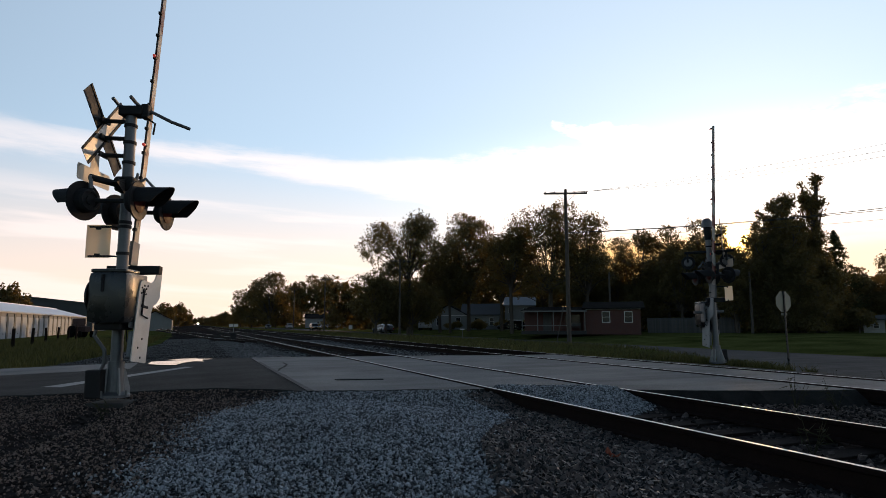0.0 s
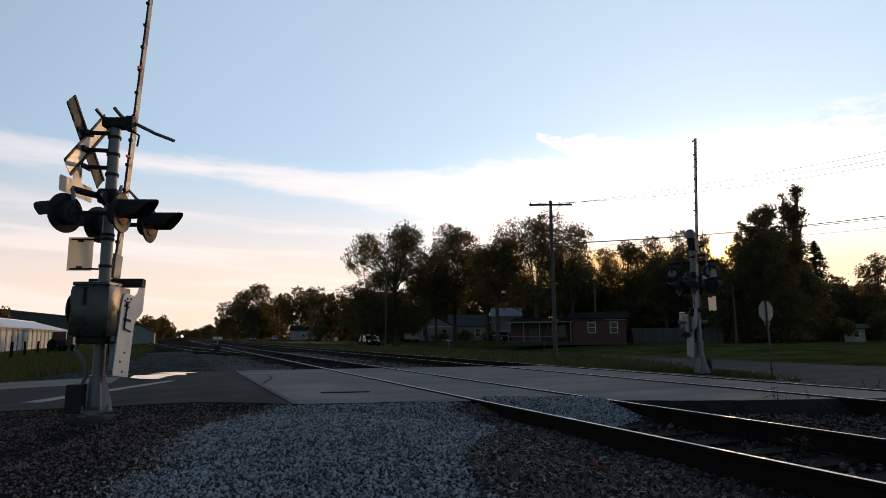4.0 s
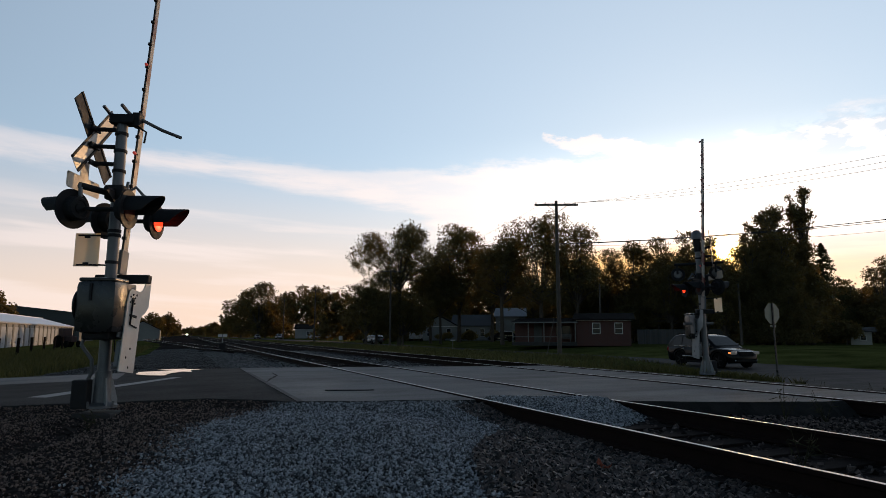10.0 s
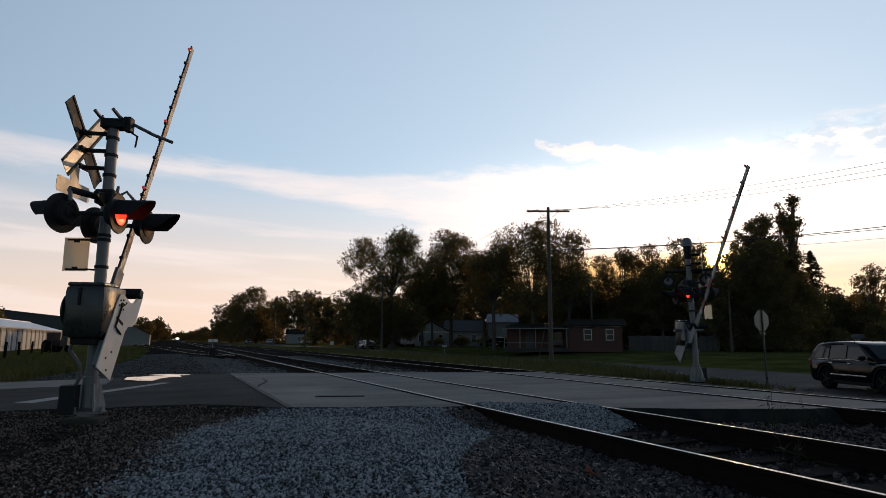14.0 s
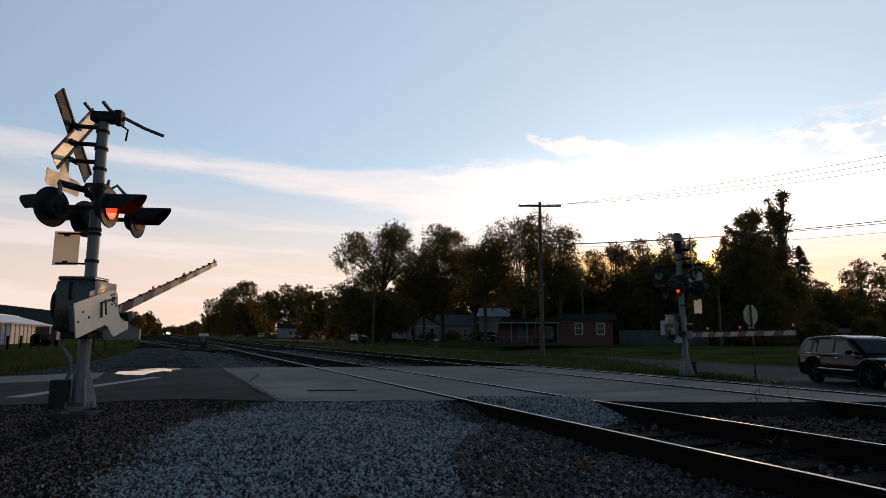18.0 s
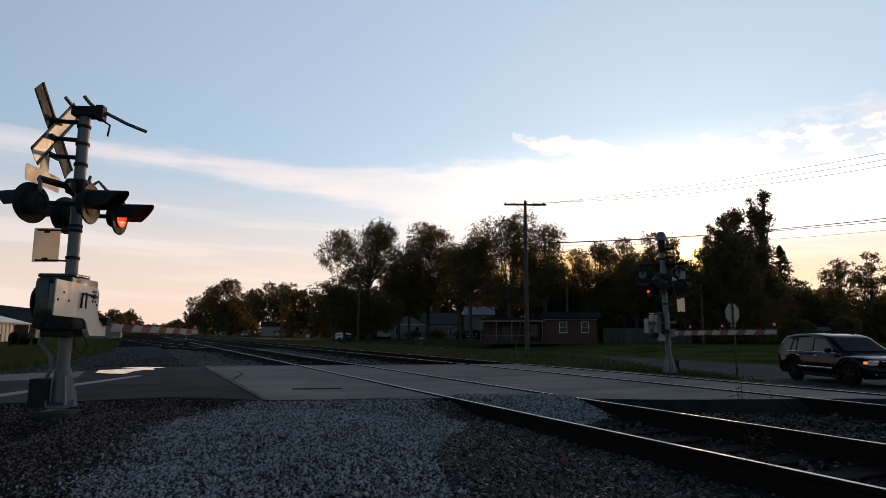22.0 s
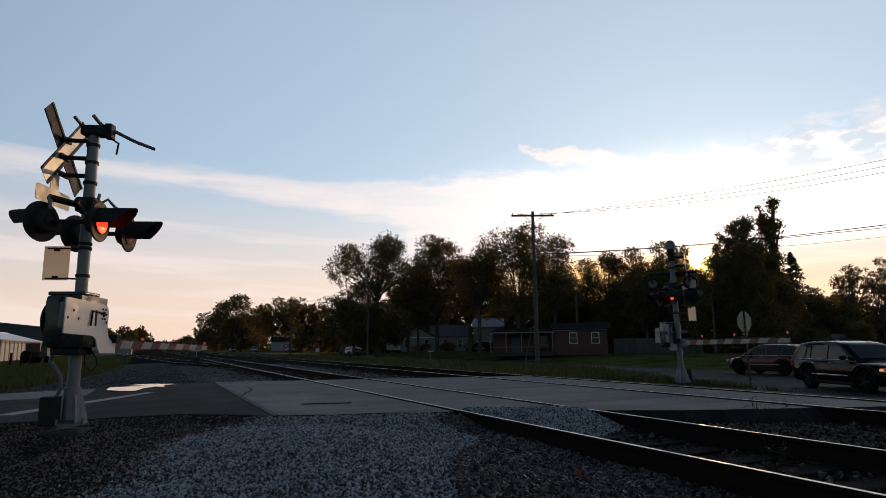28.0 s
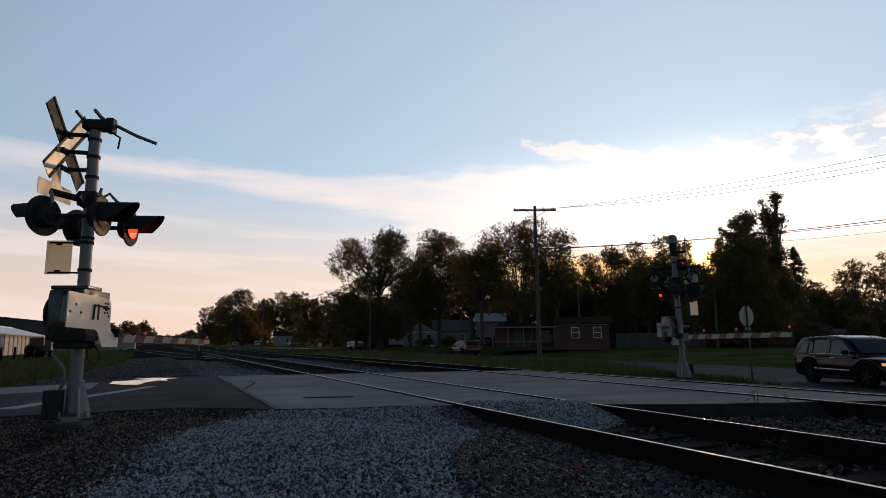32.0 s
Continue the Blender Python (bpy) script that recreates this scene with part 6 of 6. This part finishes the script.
while y < 121:
    d = part("roller_door", B((0.012, y + 1.35, 1.1), (0.06, 2.1, 2.2)), M_DOORP, store, "white roller door")
    part("door_handle", B((0.06, y + 1.35, 0.5), (0.04, 0.2, 0.05)), M_BLACK, d)
    part("pilaster", B((0.03, y, 1.25), (0.10, 0.62, 2.5)), M_BARN, store)
    y += 2.75
barn = thing("barn", pose(-33.0, 150, -0.6), "large dark sheet-metal barn with low roof", "building")
part("wall", B((0, 12, 2.9), (27, 24, 5.8)), M_BARN, barn)
part("gable", prism([(-13.5, 5.8), (13.5, 5.8), (0, 7.3)], 0.01, 23.9, "y"), M_BARN, barn)
for s in (1, -1):
    part("roof_slope", B((s * 6.8, 12, 6.66), (13.9, 24.6, 0.16), Matrix.Rotation(s * math.atan2(1.5, 13.5), 4, "Y")), M_BARN, barn)
shed = thing("shed", pose(-7.5, 150, -0.55, 0, 0, 0), "grey shed with dark pitched roof beside the line", "building")
part("wall", B((0, 4, 1.2), (7, 8, 2.4)), M_SIDING, shed)
part("gable", prism([(-3.5, 2.4), (3.5, 2.4), (0, 4.2)], 0.01, 7.9, "y"), M_SIDING, shed)
for s in (1, -1):
    part("roof_slope", B((s * 1.85, 4, 3.36), (4.2, 8.6, 0.12), Matrix.Rotation(s * math.atan2(1.8, 3.5), 4, "Y")), M_ROOF, shed)

tractor = thing("tractor", pose(-10.9, 76.0, ground_z(-10.9, 76), 0, 0, -55) @ Matrix.Scale(0.85, 4), "old dark red tractor parked by the storage building", "tractor")
M_OLDRED = mat("faded_red_paint", (0.03, 0.010, 0.010), 0.6, 0, 0.25, 4, 60, 0.1)
part("body", B((0.5, 0, 1.05), (2.1, 0.7, 0.7), None, 0.08), M_OLDRED, tractor)
part("cab", B((-0.65, 0, 1.75), (1.2, 1.1, 1.3), None, 0.08), M_OLDRED, tractor)
part("seat", B((-0.5, 0, 1.1), (0.5, 0.5, 0.3), None, 0.05), M_BLACK, tractor)
part("exhaust", T((0.9, 0.2, 1.3), (0.9, 0.2, 2.2), 0.05), M_BLACK, tractor)
for s in (1, -1):
    for x, r, w_ in ((-0.8, 0.75, 0.4), (1.2, 0.42, 0.25)):
        wv = part("wheel", lathe([(0.2, -w_ / 2), (r * 0.9, -w_ / 2), (r, -w_ / 3), (r, w_ / 3), (r * 0.9, w_ / 2), (0.2, w_ / 2)], Matrix.Translation((x, s * 0.75, r)) @ Matrix.Rotation(radians(90), 4, "X"), 20), M_TYRE, tractor)

# ---- poles and wires ----
def pole(x, y, top, label, arm=True, lean=0.0):
    z = ground_z(x, y)
    p = thing("utility_pole", pose(x, y, z, 0, lean, 0), label, "utility pole", "utility poles")
    h = top - z
    part("shaft", T((0, 0, -0.1), (0, 0, h), 0.16, 0.10, 12), M_WOODP, p, smooth=True)
    if arm:
        am = part("crossarm", B((0, 0, h - 0.28), (2.95, 0.10, 0.12), Matrix.Rotation(radians(-24), 4, "Z")), M_WOODP, p)
        for s in (-1.38, -0.75, 0.6, 1.3):
            c, sn = math.cos(radians(-24)), math.sin(radians(-24))
            part("insulator", T((s * c, s * sn, h - 0.22), (s * c, s * sn, h - 0.09), 0.035, 0.025, 8), M_STEEL, am)
        part("brace", rod([(0.7 * math.cos(radians(-24)), 0.7 * math.sin(radians(-24)) - 0.07, h - 0.3), (0, -0.12, h - 0.9), (-0.7 * math.cos(radians(-24)), -0.7 * math.sin(radians(-24)) - 0.07, h - 0.3)], 0.02), M_WOODP, p)
    return p


pole(23.27, 34.69, 9.95, "tall wooden utility pole with one crossarm")
pole(26.7, 81.0, 9.9, "wooden utility pole before the trees")
pole(24.5, 122.0, 10.0, "wooden utility pole far down the road")
pole(25.0, 165.0, 10.5, "wooden utility pole far down the road")
pole(57.5, 50.0, 6.6, "short bare pole by the trees", False)
pole(46.5, 60.5, 7.0, "thin bare pole behind the red house", False)


def wire(p, q, sag, r=0.008):
    n = 14
    pts = []
    for i in range(n + 1):
        f = i / n
        v = Vector(p).lerp(Vector(q), f)
        v.z -= sag * 4 * f * (1 - f)
        pts.append(v)
    o = part("overhead_wire", rod(pts, r, 5), M_WIRE)
    return tagged(o, "thin black overhead wire between the poles", "wire", "overhead wires")


for s, end, sag in ((-1.0, 14.01, 1.70), (0.6, 14.60, 1.35), (1.1, 14.72, 0.93)):
    c, sn = s * math.cos(radians(-24)), s * math.sin(radians(-24))
    wire((23.27 + c, 34.69 + sn, 9.75), (50.7 + c, 6.0 + sn, end), sag, 0.011)
    wire((23.27 + c, 34.69 + sn, 9.75), (26.7 + c, 81.0 + sn, 9.7), 0.9)
    wire((26.7 + c, 81.0 + sn, 9.7), (24.5 + c, 122.0 + sn, 9.8), 0.9)
wire((23.27, 34.69, 6.98), (50.7, 6.0, 9.70), 0.98, 0.022)
wire((23.27, 34.69, 6.93), (50.7, 6.0, 8.97), 0.74, 0.016)
wire((23.27, 34.69, 6.88), (50.7, 6.0, 9.00), 1.25, 0.009)
wire((26.7, 81.0, 6.4), (24.5, 122.0, 5.4), 0.9)

# ---- signs ----
M_SIGNBACK = mat("pale_sign_back", (0.33, 0.30, 0.235), 0.6, 0.2, 0.15, 4, 40, 0.03)
SX, SY, SZ, SH, SR, LEAN, SROT = 22.7, 18.1, -0.93, 3.08, 0.42, -0.5, 0      # stop sign: foot, height, half width, lean, turn
sign = thing("stop_sign", pose(SX, SY, SZ, 0, LEAN, 0), "back of an octagonal stop sign on a thin leaning post", "road sign")
part("post", B((0, 0, SH / 2 - 0.1), (0.055, 0.055, SH + 0.2)), M_CASE, sign, "dark channel post")
o8 = [(SR / math.cos(radians(22.5)) * math.cos(radians(22.5 + 45 * i)), SH - SR + SR / math.cos(radians(22.5)) * math.sin(radians(22.5 + 45 * i))) for i in range(8)]
turn = Matrix.Rotation(radians(SROT), 4, "Z")
sp = part("sign_panel", prism(o8, 0.034, 0.038, "y"), M_SIGNBACK, sign, "bare metal octagonal panel")
sp.data.transform(turn)
pn = part("name_plate", B((0, 0.034, SH - 2 * SR - 0.1), (0.34, 0.006, 0.10)), M_SIGNBACK, sign)
pn.data.transform(turn)
for x, y, w_, h_, lab in ((28.6, 117.0, 0.7, 0.7, "small square white sign beside the road"), (26.8, 60.0, 0.5, 0.12, "low white marker board in the grass")):
    g = thing("road_sign", pose(x, y, ground_z(x, y), 0, 0, -20), lab, "road sign")
    part("post", B((0, 0, 0.6), (0.06, 0.06, 1.2)), M_STEEL, g)
    part("sign_panel", B((0, -0.05, 1.2), (w_, 0.02, h_)), M_WHITE, g)
mk = thing("leaning_stake", pose(30.5, 47.5, -0.92, 0, 14, 0), "leaning wooden guy stake in the grass", "stake")
part("stake", T((0, 0, 0), (0, 0, 3.4), 0.04), M_WOODP, mk)

# ---- switch stand ----
sw = thing("switch_stand", pose(2.2, 37.5, -0.2), "low dark switch stand on long timbers beside the track", "switch stand")
part("timber", B((0.2, 0, 0.05), (2.6, 0.24, 0.16)), M_TIE, sw)
part("timber", B((0.2, 0.55, 0.05), (2.6, 0.24, 0.16)), M_TIE, sw)
part("stand", B((0.1, 0.2, 0.35), (0.35, 0.3, 0.45), None, 0.03), M_BLACK, sw)
part("mast", T((0.1, 0.2, 0.5), (0.1, 0.2, 1.05), 0.03), M_STEEL, sw)
part("target", B((0.1, 0.2, 0.98), (0.5, 0.03, 0.16)), M_WHITE, sw)
part("lever", rod([(0.1, 0.0, 0.5), (-0.5, -0.1, 0.55), (-0.9, -0.1, 0.3)], 0.025), M_BLACK, sw)

# ---- fence posts in the western grass ----
fp = thing("fence_post", pose(-8.7, 39.0, ground_z(-8.7, 39.0)), "dark wooden fence post in tall grass", "fence post", "row of fence posts")
part("post", T((0, 0, -0.1), (0, 0, 1.15), 0.09, 0.08, 8), M_TIE, fp)
for x, y in ((-9.05, 45), (-9.45, 51), (-9.75, 57), (-10.0, 63), (-8.3, 33), (-10.3, 69)):
    copy_thing(fp, pose(x, y, ground_z(x, y), 0, random.uniform(-4, 4), random.uniform(0, 90)))

# ---- parked cars, far off ----
car("grey saloon car parked by the trees", pose(28.5, 95.0, -0.6, 0, 0, 100), M_PAINT_SILVER, 4.6, 1.8, 1.45, 2.7, 0.32, 0.85, M_HEAD, False, coupe=0.15)
car("dark pickup-like car parked before the grey house", pose(50.5, 92.5, -0.25, 0, 0, 150), M_PAINT_BLACK, 4.8, 1.85, 1.7, 2.8, 0.36, 0.98, M_HEAD, False)
car("white saloon car far down the side road", pose(25.6, 228.0, -0.55, 0, 0, -90), M_PAINT_WHITE, 4.6, 1.8, 1.45, 2.7, 0.32, 0.85, M_HEAD, False, coupe=0.15)
car("white pickup-like car far down the side road", pose(30.6, 212.0, -0.55, 0, 0, 90), M_PAINT_WHITE, 4.9, 1.85, 1.7, 2.8, 0.36, 0.98, M_HEAD, False)
car("white car parked beneath the far trees", pose(34.5, 168.0, -0.45, 0, 0, 20), M_PAINT_WHITE, 4.5, 1.8, 1.45, 2.7, 0.32, 0.85, M_HEAD, False, coupe=0.15)
rv = thing("camper_van", pose(39.4, 104.5, -0.3, 0, 0, 66), "white camper van parked by the grey house", "van")
part("body", B((0, 0, 1.6), (6.0, 2.2, 2.3), None, 0.2), M_PAINT_WHITE, rv)
part("cab", B((3.4, 0, 1.2), (1.6, 2.0, 1.4), None, 0.25), M_PAINT_WHITE, rv)
part("windscreen", B((3.5, 0, 1.75), (1.2, 1.9, 0.5), None, 0.1), M_CARGLASS, rv)
for x in (-1.8, 3.2):
    for s in (1, -1):
        part("wheel", lathe([(0.15, -0.12), (0.36, -0.12), (0.38, 0.0), (0.36, 0.12), (0.15, 0.12)], Matrix.Translation((x, s * 0.95, 0.38)) @ Matrix.Rotation(radians(90), 4, "X"), 16), M_TYRE, rv)

# ---- train far down the line ----
M_LOCO = mat("dark_locomotive_paint", (0.04, 0.04, 0.045), 0.6, 0, 0.2, 2, 30, 0.1)
M_BEAMS = mat("locomotive_headlight", (1.0, 0.86, 0.62), 0.3, emit=900.0, bump=0.0)
train = thing("locomotive", pose(8.785, 900, 0), "dark locomotive with bright headlights far down the track", "locomotive")
part("nose", B((0, 1.5, 2.0), (2.4, 3.0, 2.2), None, 0.2), M_LOCO, train)
part("cab", B((0, 4.0, 2.9), (3.0, 2.6, 3.2), None, 0.15), M_LOCO, train)
part("hood", B((0, 12, 2.7), (2.6, 14, 2.8), None, 0.1), M_LOCO, train)
part("frame", B((0, 9, 1.0), (3.0, 20, 0.6)), M_LOCO, train)
part("pilot", B((0, -0.6, 0.6), (2.8, 0.3, 0.9)), M_LOCO, train)
# headlights drawn far oversize, their glare put into the shape
for x, z in ((-0.35, 2.3), (0.35, 2.3), (-0.7, 1.7), (0.7, 1.7)):
    part("headlight", T((x, -0.8, z), (x, -0.05, z), 0.42, None, 12), M_BEAMS, train, "glowing headlight")
for y in (4.0, 14.0):
    for s in (-0.75, 0.75):
        for dy in (-1.4, 0, 1.4):
            part("wheel", T((s - 0.06, y + dy, 0.5), (s + 0.06, y + dy, 0.5), 0.5, None, 16), M_TYRE, train)

# ---- grass ----
def blades(name, pts, hgt, material, label, wide=0.012):
    n = len(pts)
    rs = np.random.RandomState(n)
    p = np.array(pts)
    a = rs.uniform(0, 6.283, n)
    h = hgt * rs.uniform(0.45, 1.3, n)
    lean = rs.normal(0, 0.35, (n, 2)) * h[:, None]
    wd = np.stack([np.cos(a), np.sin(a), 0 * a], 1) * wide * rs.uniform(0.7, 1.6, (n, 1))
    mid = p + np.concatenate([lean * 0.35, h[:, None] * 0.6], 1)
    tip = p + np.concatenate([lean, h[:, None]], 1)
    v = np.stack([p - wd, p + wd, mid + wd * 0.7, tip, mid - wd * 0.7], 1).reshape(-1, 3)
    me = bpy.data.meshes.new(name)
    me.from_pydata(v.tolist(), [], np.arange(5 * n).reshape(n, 5).tolist())
    me.materials.append(material)
    return tagged(new(name, me), label, "grass", kind="stuff")


def field(n, x0, x1, y0, y1, keep):
    out = []
    for _ in range(n):
        x, y = random.uniform(x0, x1), random.uniform(y0, y1)
        if keep(x, y):
            out.append((x, y, ground_z(x, y) - 0.02))
    return out


blades("tall_grass", field(90000, -16, -2, 15, 60, lambda x, y: dirt_amount(x, y) < 0.5 and not in_road(x, y, 0.4) and random.random() < 20 / max(20, y)), 0.30, M_GRASSB, "tall uncut grass along the western verge", 0.009)
blades("verge_grass", field(60000, 10.9, 25, 8, 110, lambda x, y: not in_road(x, y, 0.2) and not on_apron(x, y) and y > 0.6 * x and noise.noise((x * 0.7, y * 0.35, 3)) > -0.25 and random.random() < 22 / max(22, y)), 0.10, M_GRASSB, "rough grass verge between the tracks and the road", 0.006)
blades("tall_verge_grass", field(90000, 10.9, 24.6, 19, 120, lambda x, y: not on_apron(x, y) and noise.noise((x * 0.5, y * 0.28, 6)) > 0.5 * random.random() - 0.45 and random.random() < 30 / max(30, y)), 0.26, M_GRASSB, "tall uncut grass between the far track and the road", 0.008)
blades("mast_weeds", field(14000, 11.8, 15.4, 11.4, 15.5, lambda x, y: not in_road(x, y, 0.1) and noise.noise((x * 1.1, y * 1.1, 2)) > -0.1), 0.25, M_GRASSB, "tall weeds round the signal's foot", 0.006)


def weed(x, y, h, seed):
    rs = np.random.RandomState(seed)
    z = ground_z(x, y)
    t = thing("weed", pose(x, y, z), "thin dry weed growing in the ballast", "weed", "weeds in the ballast")
    bm = bmesh.new()
    for k in range(5):
        a = rs.uniform(0, 6.28)
        tip = Vector((math.cos(a) * h * 0.35, math.sin(a) * h * 0.35, h * rs.uniform(0.6, 1.0)))
        tube(bm, (0, 0, 0), tip, 0.004, 0.0015, 4, False)
        for j in range(7):
            f = rs.uniform(0.35, 1.0)
            d = Vector(rs.normal(size=3)) * 0.05
            q = tip * f
            e = d.orthogonal().normalized() * 0.006
            bm.faces.new([bm.verts.new(q), bm.verts.new(q + d * 0.5 + e), bm.verts.new(q + d), bm.verts.new(q + d * 0.5 - e)])
    part("plant", bm, M_WEED, t)


for i, (x, y, h) in enumerate(((6.7, 5.3, 0.55), (7.0, 5.0, 0.5), (4.45, 3.4, 0.42), (10.4, 7.4, 0.5), (10.6, 6.6, 0.55), (6.9, 22, 0.4), (3.0, 19.5, 0.35), (-0.9, 8.3, 0.25), (-1.9, 7.6, 0.3))):
    weed(x, y, h * 0.8, i)


# ---- everything that moves ----
def motions():
    def arm_rows(m, table):
        return [(t, m @ pose(0, 0, 0, 0, -a, 0)) for t, a in table]
    walk(ARM_W, arm_rows(ARM_W.matrix_basis.copy(), [(0, 83.2), (11.9, 83.2), (12.3, 80.8), (13, 73.8), (13.5, 69.3), (14, 64.5), (14.5, 60), (15.5, 49.5), (16.5, 37.8), (17, 30.1), (17.5, 22.4), (18, 14.9), (18.3, 10.4), (18.6, 6.0), (18.85, 2.8), (19.0, 2.5), (19.2, 3.2), (19.5, 1.6), (20, -0.2), (20.6, -0.8), (32, -0.8)]))
    walk(ARM_E, arm_rows(ARM_E.matrix_basis.copy(), [(0, 83.8), (11.65, 83.8), (12, 79.1), (12.5, 72.5), (13, 65), (13.5, 57.5), (14, 50), (14.5, 42.5), (15.5, 28), (16.5, 14.5), (17, 8.9), (17.5, 4.2), (18, 0.6), (18.2, 0.4), (32, 0.3)]))
    suv = [(0, 27.3, 147, -90), (1, 27.3, 130.2, -90), (2, 27.3, 116, -90), (3, 27.3, 103.2, -90), (5.5, 27.3, 72.0, -90), (6.1, 27.3, 64.9, -90), (6.7, 27.3, 58.1, -90), (7.3, 27.3, 51.6, -90), (7.9, 27.3, 44.9, -90), (8.5, 27.3, 38.6, -90), (9.1, 27.3, 33.2, -90), (9.7, 27.25, 28.0, -92), (10.3, 26.8, 23.6, -97), (10.9, 25.85, 19.95, -103), (11.5, 24.3, 15.9, -109), (12.0, 23.45, 14.3, -112), (12.4, 23.35, 14.1, -112), (32, 23.35, 14.1, -112)]
    rows, red_rows = [], []
    for t, x, y, a in suv:
        rows.append((t, pose(x, y, max(-0.9, side_z(x, y)) + 0.002, 0, 0, a)))
    walk(SUV, rows)
    for t, x, y in ((0, 31, -60), (20, 31, -30), (26.5, 31, 10), (27.6, 31, 20.5), (28.0, 31, 23.2), (28.2, 31, 24.6), (28.4, 31, 26.2), (28.6, 31, 28.1), (29.0, 31, 31.8), (29.5, 31, 36.8), (30.0, 31, 41.8), (30.5, 31, 46.9), (31.0, 31, 51.8), (32.0, 31, 61)):
        red_rows.append((t, pose(x, y, side_z(x, y) + 0.002, 0, 0, 90)))
    walk(RED, red_rows)
    walk(train, [(0, pose(8.785, 900, 0)), (32, pose(8.785, 640, 0))])
    # the lamps flash in turn from 8.55 s on
    period, on = 1.0945, 0.547
    for key, t0 in (("outer", 8.68), ("near", 8.68 + on)):
        spans = [(256, 259)] if key == "near" else []
        t = t0
        while t < 31.9:
            spans.append((round(t * 30), round((t + on) * 30)))
            t += period
        table = [(0.0, 0)]
        for a, b in spans:
            table += [((a - 1) / 30, 0), (a / 30, 1)]
            if b < 959:
                table += [((b - 1) / 30, 1), (b / 30, 0)]
        table.append((32.0, table[-1][1]))
        for glow, c, d in GLOWS[key]:
            walk(glow, [(t, Matrix.Translation(c + d * (0.022 if lit else -0.006))) for t, lit in table])


motions()
